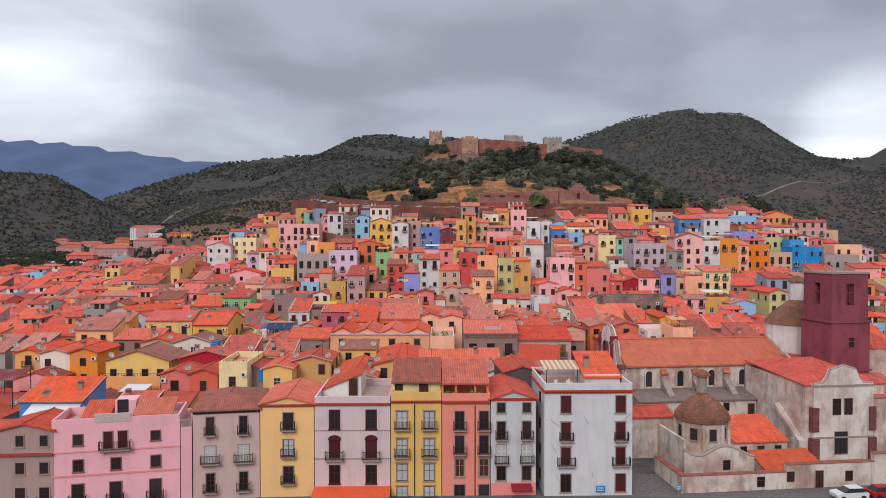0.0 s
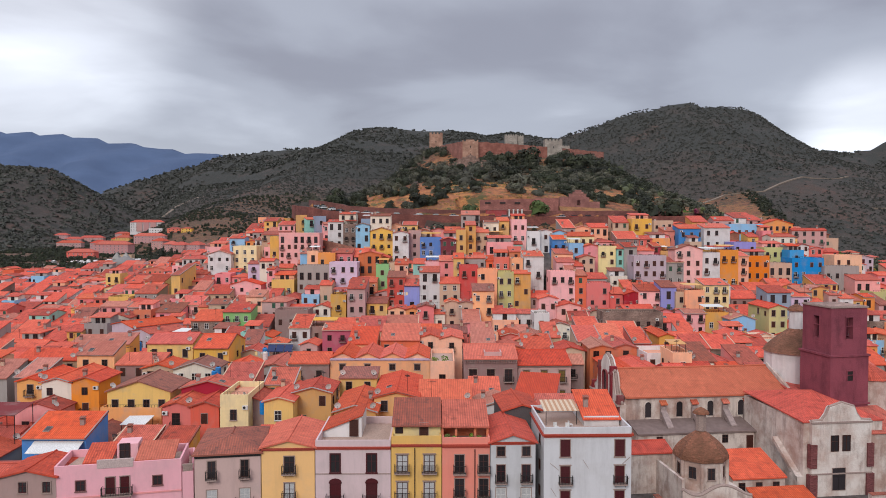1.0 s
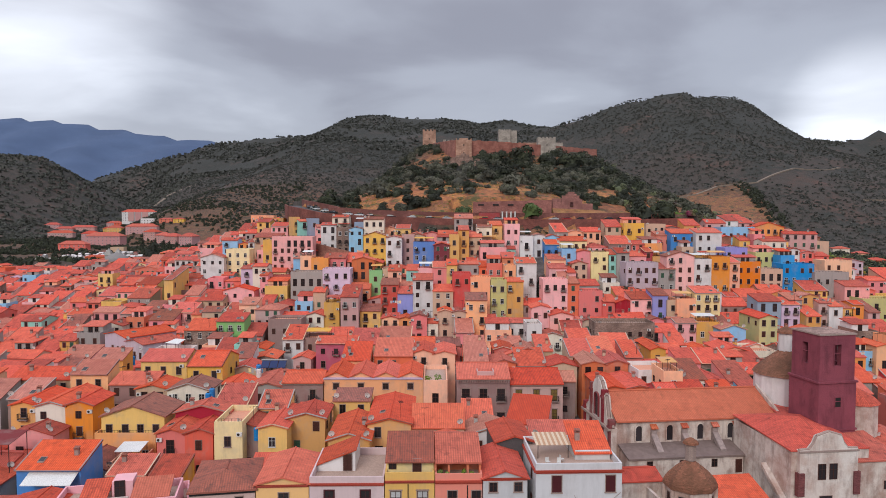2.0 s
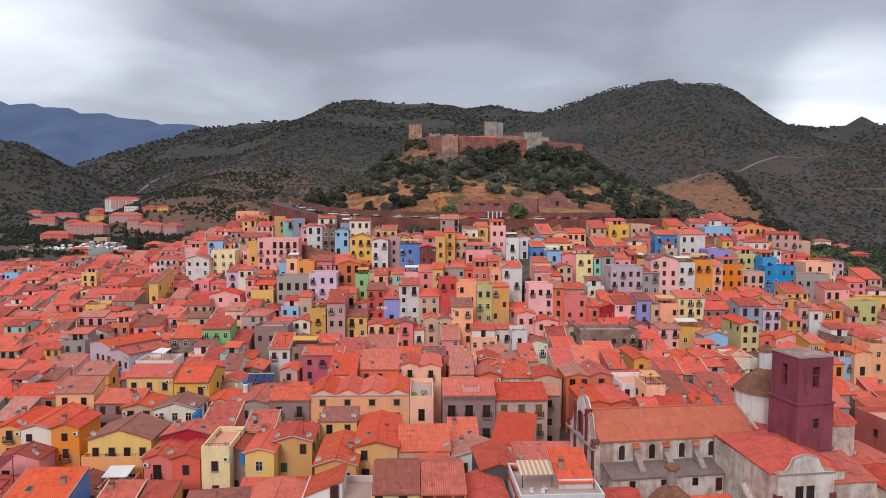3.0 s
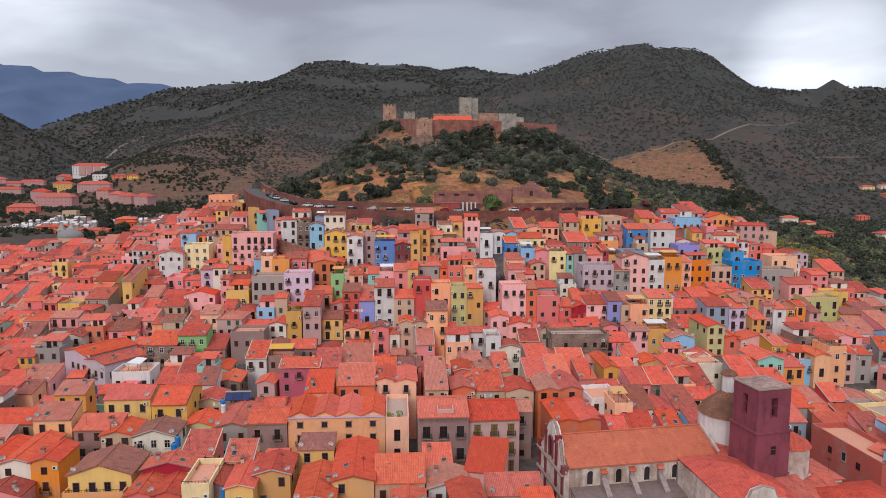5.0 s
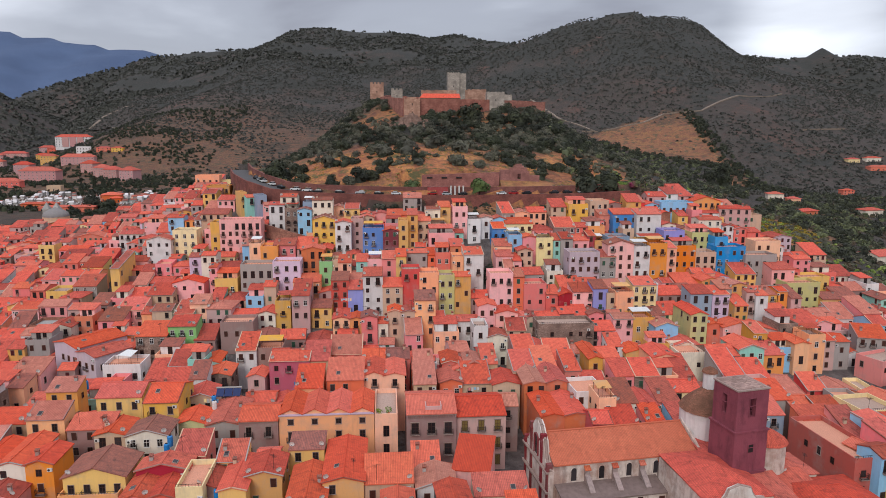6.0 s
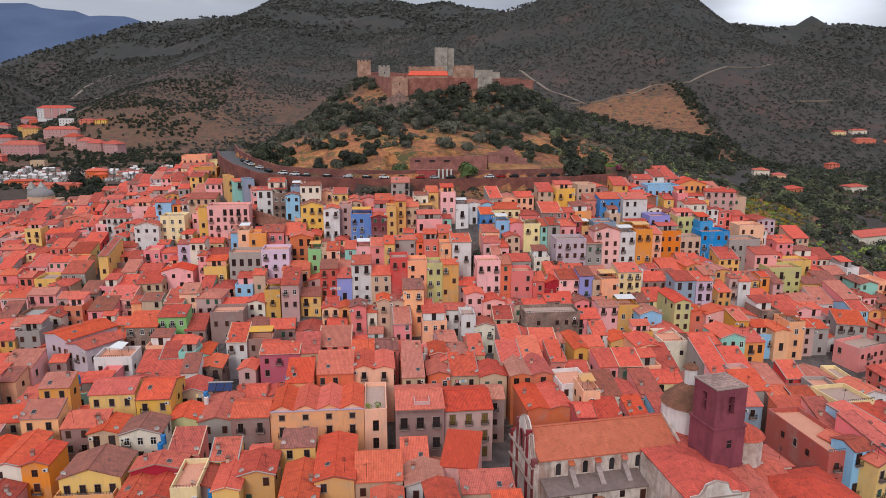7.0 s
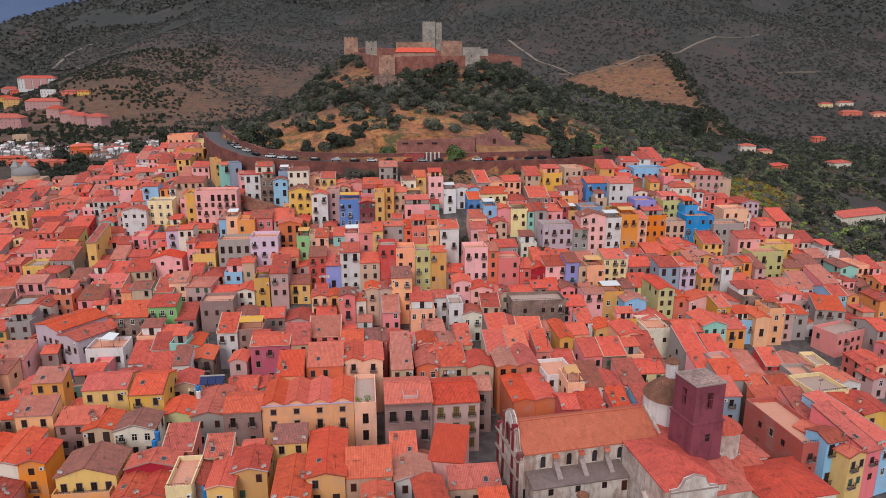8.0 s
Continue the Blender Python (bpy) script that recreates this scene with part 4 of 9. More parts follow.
def river_house(x0, x1, y0, y1, d, h, col, label, roof, tile=None, wall=None, slope=0.3):
    """Facade from (x0, y0) to (x1, y1) along the quay street; returns the house and its width."""
    w = math.hypot(x1 - x0, y1 - y0)
    rot = math.degrees(math.atan2(y1 - y0, x1 - x0))
    cx, cy = (x0 + x1) / 2, (y0 + y1) / 2
    a = radians(rot)
    FOOT.append((cx - math.sin(a) * d / 2, cy + math.cos(a) * d / 2, w / 2 - 0.3, d / 2))
    ob = thing("riverside_house", label, "house", pose(cx, cy, 0, 0, 0, rot), "riverside row")
    hang("wall", wall_soup(w, d, h, roof, slope, -1.0).mesh("wall", [wall or WALLS[col], TERRACE]), ob)
    if roof != "f":
        hang("roof", roof_soup(w, d, h, roof, slope, 0.3).mesh("roof", [tile or TILES_MID]), ob)
    return ob, w


def pipe(ob, x, h):
    s = Soup()
    s.rod((x, -0.09, 0.1), (x, -0.09, h), 0.06)
    hang("downpipe", s.mesh("downpipe", [IRON]), ob)


BROWNTRIM = simple("brown_trim", "86605c", 0.85)
SUGAR = plaster("plaster_sugar_pink", "e0a3a8", 0.35)
# pink house with a terrace
ob, w = river_house(-45.3, -31.6, 80.4, 83.4, 6.4, 9.8, "pink", "pink plastered house with maroon window frames and roof terrace", "f", wall=SUGAR)
for x, k in ((-4.2, 0), (-0.1, 1), (4.3, 2)):
    facade_window(ob, x, 4.6, 1.05, 1.35, WOODRED, GLASS, surround=BROWNTRIM)
    facade_window(ob, x - 0.05, 0.9, 1.25, 2.2, WOODRED if k == 2 else WOOD, GLASS, 1.9, surround=BROWNTRIM)
facade_window(ob, -4.2, 7.7, 1.0, 1.2, WOODRED, GLASS, surround=BROWNTRIM), facade_window(ob, 4.3, 7.8, 1.0, 1.1, WOODRED, GLASS, surround=BROWNTRIM)
facade_window(ob, -0.95, 7.1, 1.0, 2.0, WOODRED, WOODRED), facade_window(ob, 0.65, 7.1, 1.0, 2.0, WOODRED, WOODRED)
hang("balcony", BALC[3.4], ob, pose(-0.15, 0, 7.05))
for z in (4.05, 6.85):
    s = Soup()
    s.box((-w / 2, -0.1, z), (w / 2, 0, z + 0.18))
    hang("string_course", s.mesh("string_course", [WALLS["rose"]]), ob)
s = Soup()
s.box((-2.4, -0.05, 10.2), (1.6, 0.25, 11.2))
hang("parapet_panel", s.mesh("parapet_panel", [simple("pale_cement", "c2aca6", 0.9)]), ob)
s = Soup()
s.box((-0.9, 3.2, 9.8), (1.5, 6.0, 12.0))
hang("stair_head", s.mesh("stair_head", [SUGAR]), ob)
hang("window", WIN["tall"], ob, pose(0.0, 3.2, 9.85))
s = Soup()
s.slab([(1.7, 0.26, 10.85), (6.2, 0.26, 10.85), (6.2, 4.6, 11.9), (1.7, 4.6, 11.9)], 0.18)
hang("awning_roof", s.mesh("awning_roof", [TILES_CHURCH]), ob)
s = Soup()
s.slab([(-4.4, 1.6, 10.5), (-1.2, 1.6, 10.5), (-1.2, 5.8, 11.7), (-4.4, 5.8, 11.7)], 0.18)
hang("lean_to_roof", s.mesh("lean_to_roof", [TILES_MID]), ob)
ob, w = river_house(-31.5, -30.3, 83.4, 83.8, 9.5, 8.2, "pink", "pink wing with a balustraded terrace", "f", wall=SUGAR)
s = Soup()
for k in range(9):
    s.rod((-w / 2 + 0.15 + k * (w - 0.3) / 8, 0.11, 9.15), (-w / 2 + 0.15 + k * (w - 0.3) / 8, 0.11, 9.85), 0.08, sides=6)
s.box((-w / 2, 0, 9.85), (w / 2, 0.24, 10.05))
hang("balustrade", s.mesh("balustrade", [TRIM]), ob)
# low blue house with a white canopy behind it
ob = house(-54.6, 97.0, 9.0, 6.5, 9.1, "blue", "s", tile=TILES_NEW, slope=0.3, group="riverside row", cols=0, side=1)
s = Soup()
s.slab([(-2.7, -2.4, 7.7), (4.2, -2.4, 7.7), (4.2, 0, 8.7), (-2.7, 0, 8.7)], 0.08)
hang("canopy", s.mesh("canopy", [AWNING]), ob, label="white sheet canopy")
# maroon canopy on posts over a roof terrace
shade = thing("terrace_canopy", "dark maroon sheet canopy on thin posts over a terrace", "canopy", pose(-67.3, 104.5, 0))
s = Soup()
s.slab([(-4.2, -2.5, 11.0), (4.2, -2.5, 11.0), (4.2, 2.5, 11.7), (-4.2, 2.5, 11.7)], 0.08)
hang("sheet", s.mesh("sheet", [WALLS["maroon"]]), shade)
for x in (-4.0, 0.0, 4.0):
    for y, z in ((-2.3, 10.95), (2.3, 11.6)):
        s = Soup()
        s.rod((x, y, 4.0), (x, y, z), 0.06)
        hang("post", s.mesh("post", [IRON]), shade)
# low house beside it
ob, w = river_house(-51.6, -45.1, 80.0, 80.4, 7, 9.6, "dusk", "weathered grey-brown house with small red windows", "g", TILES_MID, plaster("plaster_brown_pink", "a88880", 0.7), 0.24)
for x in (-0.5, 2.2):
    facade_window(ob, x, 7.8, 0.9, 1.25, WOODRED, GLASS), facade_window(ob, x, 4.6, 1.0, 1.3, WOODRED, GLASS), facade_window(ob, x, 0.9, 1.1, 2.1, WOODRED, GLASS, 1.7)
s = Soup()
s.box((-w / 2, -0.35, 6.75), (w / 2, 0, 7.0))
hang("string_course", s.mesh("string_course", [TRIMRED]), ob)
ob, w = river_house(-58.4, -51.7, 79.6, 80.0, 10, 8.2, "white", "low whitewashed house at the end of the quay row", "t", TILES_MID, FACE_WHITE, 0.26)
for x in (-1.6, 1.6):
    facade_window(ob, x, 5.4, 0.95, 1.4, WOOD, GLASS), facade_window(ob, x, 1.4, 1.0, 2.0, WOOD, GLASS)
# mauve house with a worn hipped roof
ob, w = river_house(-30.2, -22.5, 83.9, 85.2, 11, 11.0, "mauve", "faded mauve-grey house with a worn hipped roof", "h", TILES_OLD, MAUVE_PALE)
cornice(ob, w, 10.75, IRON, 0.25, 0.12)
for x in (-1.9, 2.0):
    facade_window(ob, x, 8.05, 0.95, 2.1, WOOD, GLASS, 1.3), facade_window(ob, x, 4.6, 1.2, 2.0, WHITEWOOD, CURTAIN, 2.2), facade_window(ob, x, 1.1, 1.0, 2.2, WOOD, GLASS, 1.6)
# yellow house with a shallow pediment
ob, w = river_house(-22.4, -15.9, 85.2, 85.5, 11, 11.5, "yellow", "warm yellow house with a shallow rounded orange roof", "g", TILES_NEW, APRICOT, 0.26)
cornice(ob, w, 11.3, TRIMRED, 0.22, 0.14)
for z, k in ((8.4, GLASS), (5.1, CURTAIN), (1.8, GLASS)):
    facade_window(ob, 0.15, z, 1.25, 2.0, WOOD, k, 1.7)
# white house with pedimented windows
ob, w = river_house(-15.8, -6.5, 85.5, 85.6, 11, 11.4, "white", "pale mauve house with curved window pediments and a terrace", "f", wall=plaster("limewash_mauve", "cdb4b2", 0.5))
cornice(ob, w, 11.4, TRIMRED, 0.25, 0.16)
for x in (-2.2, 2.3):
    facade_window(ob, x, 8.35, 1.2, 2.3, WOODRED, GLASS, surround=WOODRED), facade_window(ob, x, 4.7, 1.2, 2.2, WOODRED, WOODRED, 2.2, "pediment", WOODRED), facade_window(ob, x, 1.6, 1.2, 2.2, WOODRED, GLASS, surround=WOODRED)
for z in (4.6, 8.1):
    s = Soup()
    s.box((-w / 2, -0.05, z), (w / 2, 0, z + 0.12))
    hang("string_course", s.mesh("string_course", [TRIM]), ob)
s = Soup()
s.face([(-4.4, 4.5, 11.4), (0.6, 4.5, 11.4), (0.6, 4.5, 14.2), (-4.4, 4.5, 12.2)]), s.face([(0.6, 4.5, 11.4), (0.6, 10.8, 11.4), (0.6, 10.8, 14.2), (0.6, 4.5, 14.2)])
s.face([(-4.4, 10.8, 11.4), (-4.4, 4.5, 11.4), (-4.4, 4.5, 12.2), (-4.4, 10.8, 12.2)]), s.face([(0.6, 10.8, 11.4), (-4.4, 10.8, 11.4), (-4.4, 10.8, 12.2), (0.6, 10.8, 14.2)])
hang("roof_room", s.mesh("roof_room", [WALLS["white"]]), ob)
s = Soup()
s.slab([(-4.6, 10.9, 12.3), (-4.6, 4.2, 12.3), (0.8, 4.2, 14.4), (0.8, 10.9, 14.4)], 0.15)
hang("roof", s.mesh("roof", [TILES_MID]), ob)
hang("window", WIN["door"], ob, pose(-0.4, 4.45, 11.5))
# canopy of the shop at its foot
s = Soup()
s.slab([(-4.7, -2.6, 0.85), (4.7, -2.6, 0.85), (4.7, 0, 1.25), (-4.7, 0, 1.25)], 0.08)
hang("awning", s.mesh("awning", [AWNORANGE]), ob, label="orange shop awning")
# yellow house with tall windows
ob, w = river_house(-6.4, -0.2, 85.6, 85.7, 12, 11.9, "yellow", "golden yellow house with flower-boxed windows and a loggia storey", "f", wall=GOLD)
cornice(ob, w, 11.7, TRIMRED, 0.25, 0.14)
pipe(ob, -0.2, 11.4)
for x in (-1.75, 1.6):
    for z in (8.4, 5.0, 1.9, -0.9):
        facade_window(ob, x, z, 1.3, 2.1, WOOD, CURTAIN, 1.9 if z != 1.9 else 0, "bar")
s = Soup()
s.box((-w / 2 + 0.2, 1.3, 11.9), (w / 2 - 0.1, 11.8, 14.1))
hang("roof_room", s.mesh("roof_room", [WALLS["cream"]]), ob)
s = Soup()
s.slab([(-w / 2, 0.6, 14.0), (w / 2, 0.6, 14.0), (w / 2, 7.0, 16.0), (-w / 2, 7.0, 16.0)], 0.2), s.slab([(w / 2, 12.2, 14.3), (-w / 2, 12.2, 14.3), (-w / 2, 7.0, 16.0), (w / 2, 7.0, 16.0)], 0.2)
hang("roof", s.mesh("roof", [TILES_OLD]), ob)
hang("window", WIN["small"], ob, pose(-2.2, 1.3, 12.9)), hang("window", WIN["door"], ob, pose(0.9, 1.3, 11.95))
# peach house
ob, w = river_house(-0.1, 5.8, 85.7, 85.8, 12, 11.7, "peach", "coral-peach house with tall windows and a planted loggia", "f", wall=CORAL)
cornice(ob, w, 11.6, TRIMRED, 0.3, 0.2)
pipe(ob, 1.1, 11.2)
for x, k in ((-0.8, GLASS), (2.2, GLASS)):
    for z in (8.3, 5.3):
        facade_window(ob, x, z, 1.15, 2.2, WOOD, k, 1.6)
    facade_window(ob, x, 2.4, 1.15, 2.2, TRIM, WOOD), facade_window(ob, x, -0.6, 1.3, 2.0, WOOD, GLASS)
s = Soup()
for xx in (-2.9, -1.2, 1.2, 2.75):
    s.box((xx - 0.14, 1.2, 11.7), (xx + 0.14, 1.5, 13.9))
s.box((-w / 2, 4.0, 11.7), (w / 2, 11.5, 13.9))
hang("loggia", s.mesh("loggia", [WALLS["terracotta"]]), ob)
s = Soup()
s.slab([(-w / 2, 0.8, 13.8), (w / 2, 0.8, 13.8), (w / 2, 7.0, 15.7), (-w / 2, 7.0, 15.7)], 0.2), s.slab([(w / 2, 12.2, 14.2), (-w / 2, 12.2, 14.2), (-w / 2, 7.0, 15.7), (w / 2, 7.0, 15.7)], 0.2)
hang("roof", s.mesh("roof", [TILES_MID]), ob)
# narrow white house
ob, w = river_house(5.9, 11.5, 85.8, 86.0, 11, 12.0, "white", "narrow white house with dark windows and a red-shaded shop", "g", TILES_MID, FACE_WHITE, 0.34)
cornice(ob, w, 11.9, TRIMRED, 0.12, 0.18)
for x in (-1.5, 1.65):
    facade_window(ob, x, 10.3, 1.0, 1.2, WOOD, GLASS), facade_window(ob, x, 7.1, 1.05, 2.1, WOODRED, GLASS, 1.5), facade_window(ob, x, 4.1, 1.2, 2.2, WHITEWOOD, CURTAIN, 1.7), facade_window(ob, x, 1.9, 1.1, 1.7, WOOD, GLASS)
s = Soup()
s.slab([(-0.3, -1.1, 0.9), (2.2, -1.1, 0.9), (2.2, 0, 1.5), (-0.3, 0, 1.5)], 0.06)
hang("awning", s.mesh("awning", [AWNRED]), ob, label="dark red shop awning")
s = Soup()
s.box((-w / 2, -0.04, -1), (w / 2, 0, 1.6))
hang("plinth", s.mesh("plinth", [WALLS["rose"]]), ob)
# tall white corner house
ob, w = river_house(12.5, 23.4, 85.6, 85.9, 11, 13.0, "white", "tall white corner house with maroon shutters and roof terrace", "f", wall=FACE_WHITE)
cornice(ob, w, 12.9, TRIMRED, 0.25, 0.22, 11, 1)
for x in (-2.8, 4.0):
    facade_window(ob, x, 10.3, 1.2, 2.1, WOODRED, WOODRED), facade_window(ob, x, 7.0, 1.15, 2.1, WOODRED, WOODRED, 1.7, "bar"), facade_window(ob, x, 3.9, 1.15, 2.1, WOODRED, WOODRED, 2.2, "bar"), facade_window(ob, x, 0.5, 1.25, 2.2, WOODRED, WOODRED if x > 0 else GLASS)
for z in (11.6, 8.3, 5.0, 1.8):
    hang("window", WIN["small"], ob, pose(-w / 2, 3.0, z - 0.5, 0, 0, -90))
for x0, z0, dx, dz in ((-4.7, 9.5, 1.1, -0.9), (-4.6, 6.4, 0.7, -1.1), (-0.6, 9.9, 0.7, -1.1), (4.3, 9.3, 1.0, 0.9), (4.4, 6.6, 0.8, 1.0), (0.5, 2.9, 0.0, -0.7), (-4.0, 2.6, 0.4, -0.8)):
    s = Soup()
    s.rod((x0, -0.02, z0), (x0 + dx, -0.02, z0 + dz), 0.035, sides=4)
    hang("tie_bar", s.mesh("tie_bar", [TRIM]), ob)
s = Soup()
s.slab([(0.2, 3.6, 14.0), (5.2, 3.6, 14.0), (5.2, 10.8, 16.2), (0.2, 10.8, 16.2)], 0.2)
hang("roof", s.mesh("roof", [TILES_NEW]), ob)
s = Soup()
s.box((0.4, 3.9, 13), (5.0, 10.6, 14.2))
hang("roof_room", s.mesh("roof_room", [WALLS["white"]]), ob)
chimney(ob, 1.2, 6.5, 15.0, TRIM)
for xx in (-4.4, -0.4):
    s = Soup()
    s.rod((xx, 4.6, 13), (xx, 4.6, 14.92), 0.05)
    hang("awning_post", s.mesh("awning_post", [IRON]), ob)
s = Soup()
for k in range(14):
    xa = -4.7 + 4.6 * k / 14
    s.slab([(xa, 4.3, 14.9), (xa + 0.3286, 4.3, 14.9), (xa + 0.3286, 8.2, 15.4), (xa, 8.2, 15.4)], 0.06, k % 2)
hang("awning", s.mesh("awning", [simple("awning_cream", "d8c2a8", 0.85), simple("awning_brown", "bd9376", 0.85)]), ob, label="cream and brown striped awning")


def terrace_chair():
    """A white moulded garden chair."""
    c = thing("garden_chair", "white moulded garden chair on the roof terrace", "chair", pose(0, 0, -60), "garden chairs")
    s = Soup()
    s.box((-0.25, -0.25, 0.4), (0.25, 0.25, 0.45))
    hang("seat", s.mesh("seat", [WHITEWOOD]), c)
    s = Soup()
    s.box((-0.25, 0.21, 0.45), (0.25, 0.26, 0.9))
    hang("backrest", s.mesh("backrest", [WHITEWOOD]), c)
    for lx in (-0.21, 0.21):
        for ly in (-0.21, 0.21):
            s = Soup()
            s.rod((lx, ly, 0), (lx, ly, 0.4), 0.03)
            hang("leg", s.mesh("leg", [WHITEWOOD]), c)
    return c


chair = terrace_chair()
for x, y, r in ((-3.6, 2.2, 20), (-2.2, 2.0, -15), (-1.6, 3.2, 100)):
    copy_thing(chair, pose(17.95 + x, 85.75 + y, 13.0, 0, 0, r))
for o in (*chair.children, chair):
    bpy.data.objects.remove(o)
# slate-grey return wall between the two white houses
ob, w = river_house(8.4, 13.5, 95.6, 96.0, 9, 13.4, "slate", "dark grey rendered house with an orange roof", "g", TILES_MID, simple("dark_render", "5a5656", 0.9), 0.3)

# ---- palaces and larger blocks behind ----


def palace(x0, x1, y0, y1, d, h, wallmat, label, cols, levels, gables=0, tile=None, corn=TRIM, win=(1.1, 2.0), zwin=(9.6, 6.0, 2.2), balc=(0, 1.8, 1.8), pane=GLASS, surround=TRIM):
    w = math.hypot(x1 - x0, y1 - y0)
    rot = math.degrees(math.atan2(y1 - y0, x1 - x0))
    cx, cy = (x0 + x1) / 2, (y0 + y1) / 2
    FOOT.append((cx, cy + d / 2, w / 2, d / 2))
    ob = thing("town_palace", label, "palace", pose(cx, cy, ground(cx, cy), 0, 0, rot), "palaces")
    hang("wall", wall_soup(w, d, h, "t" if not gables else "n", 0.3, -3).mesh("wall", [wallmat, TERRACE]), ob)
    for g in range(gables):
        gw = w / gables
        gx = -w / 2 + gw * (g + 0.5)
        s = Soup()
        s.face([(gx - gw / 2, 0, h), (gx + gw / 2, 0, h), (gx, 0, h + gw / 2 * 0.46)])
        hang("gable", s.mesh("gable", [wallmat]), ob)
        r = roof_soup(gw - 0.7, d, h, "g", 0.46, 0.35)
        hang("roof", r.mesh("roof", [tile or TILES_NEW]), ob, pose(gx, 0, 0.1))
    if not gables:
        hang("roof", roof_soup(w, d, h, "t", 0.28, 0.4).mesh("roof", [tile or TILES_MID]), ob)
    cornice(ob, w, h - 0.25, corn, 0.35, 0.25)
    for k in range(levels):
        for c in range(cols):
            facade_window(ob, -w / 2 + w * (c + 0.5) / cols, zwin[k], win[0], win[1] if k else win[1] * (0.55 if gables else 1.0), WOOD, pane, balc[k], "bar", surround)
    return ob, w


palace(-21.9, -2.6, 134.4, 134.4, 11, 13.3, WALLS["peach"], "long peach palace with four red gabled roofs", 4, 3, 4, TILES_NEW, WALLS["lilac"], zwin=(11.0, 7.4, 3.2))
ob, w = river_house(-2.5, 2.2, 134.5, 134.5, 14, 11.9, "peach", "peach wing with a planted roof terrace", "f", wall=WALLS["peach"])
hang("window", WIN["tall"], ob, pose(0.0, 0, 8.0)), hang("window", WIN["tall"], ob, pose(0.0, 0, 4.0))
palace(-29.8, -22.0, 133.9, 133.9, 9, 12.4, WALLS["dusk"], "grimy brown plastered house with a broad red roof", 2, 2, 0, TILES_NEW, TRIM, zwin=(9.0, 4.6, 2), balc=(1.6, 0, 0))
ob, w = palace(4.0, 14.1, 131.8, 131.8, 12, 13.7, WALLS["dusk"], "grimy brown palace with arched upper windows", 3, 2, 0, TILES_NEW, TRIM, (1.5, 2.3), (9.4, 4.8, 1), (1.9, 1.9, 0))
s = Soup()
s.box((-1.0, 1.0, 13.2), (1.9, 5.6, 14.4), 0)
for xa, ya, xb, yb in ((-1.2, 0.8, -1.0, 5.8), (1.9, 0.8, 2.1, 5.8), (-1.0, 0.8, 1.9, 1.0), (-1.0, 5.6, 1.9, 5.8)):
    s.box((xa, ya, 13.2), (xb, yb, 14.85), 1)
hang("roof_terrace", s.mesh("roof_terrace", [TERRACE, WALLS["mauve"]]), ob, label="small walled terrace let into the roof")
s = Soup()
s.box((-0.09, -0.42, 0), (0.09, 0, 0.5))
bracket = s.mesh("bracket", [WALLS["dusk"]])
for k in range(22):
    hang("bracket", bracket, ob, pose(-w / 2 + w * (k + 0.5) / 22, 0, 12.9))
palace(14.3, 24.6, 133.4, 133.6, 12, 12.2, WALLS["mauve"], "faded brown palace with ochre shuttered windows", 3, 3, 0, TILES_MID, TRIM, (1.2, 2.2), (8.9, 5.0, 1.2), (1.7, 1.7, 0), simple("ochre_blind", "7a6436"))
# one large red roof set askew beside the church front
ob, w = river_house(11.6, 18.2, 114.7, 113.0, 9.6, 10.4, "pink", "pale pink house under one large bright red roof", "s", tiles("clay_tiles_broad", "c9573f", "be4f3b", "8c3c30", 0.3), WALLS["pink"], 0.25)
# quarter east of the cathedral
house(88.6, 110.9, 7.2, 19, 10.6, "brickred", "f", rot=4, cols=2, side=-1, group="east quarter")
house(104.7, 130.3, 8.8, 9.2, 11, "cream", "f", rot=6, cols=1, rows=2, side=-1, group="east quarter")
house(91.1, 109.5, 4.7, 5.4, 12.4, "sky", "t", rot=10, cols=2, side=-1, balc=0.6, group="east quarter")
house(93.6, 106.5, 4.4, 13, 11, "yellow", "g", rot=16, cols=2, balc=0.8, tile=TILES_NEW, group="east quarter")
house(97.9, 107.9, 4.3, 13, 11, "rose", "s", rot=16, cols=1, balc=0.8, tile=TILES_MID, group="east quarter")
house(102.8, 109.4, 5.4, 19, 11, "sky", "s", rot=16, cols=2, balc=0.5, side=-1, tile=TILES_NEW, slope=0.12, group="east quarter")
house(78.2, 99.6, 14.5, 12, 7.6, "ivory", "h", rot=6, tile=TILES_MID, group="east quarter")
house(75.5, 112, 7, 8, 8.2, "ivory", "h", rot=6, tile=TILES_MID, group="east quarter")
house(-129.9, 391.5, 7.4, 9.5, 9.5, "rose", "t", side=1, slope=0.24)
house(-133.0, 368.5, 8.7, 9.5, 9.4, "rose", "t", side=1, slope=0.24)
house(-139.3, 362.0, 6.3, 9.5, 9.4, "terracotta", "t", side=1, slope=0.24)
house(-98.3, 301.0, 7.4, 9.5, 9.5, "pink", "f", side=1)
house(-109.1, 305.0, 10.3, 9.5, 9.4, "white", "t", side=1, slope=0.24)
house(-143.4, 347.0, 12.6, 9.5, 9.4, "terracotta", "g", side=1)
house(-156.8, 346.5, 7.8, 9.5, 9.5, "white", "t", side=1, slope=0.24)
house(-142.0, 323.5, 12.2, 9.5, 9.5, "rose", "t", side=1, slope=0.24)
house(-131.4, 299.0, 10.7, 9.5, 9.5, "grey", "s", side=1, slope=0.24)
house(-127.7, 287.5, 5.9, 9.5, 9.5, "salmon", "s", side=1, slope=0.24)
house(-116.8, 279.0, 6.4, 9.5, 9.5, "salmon", "t", side=1, slope=0.24)
house(-111.7, 269.5, 7.6, 9.5, 9.4, "yellow", "s", side=1, slope=0.24)
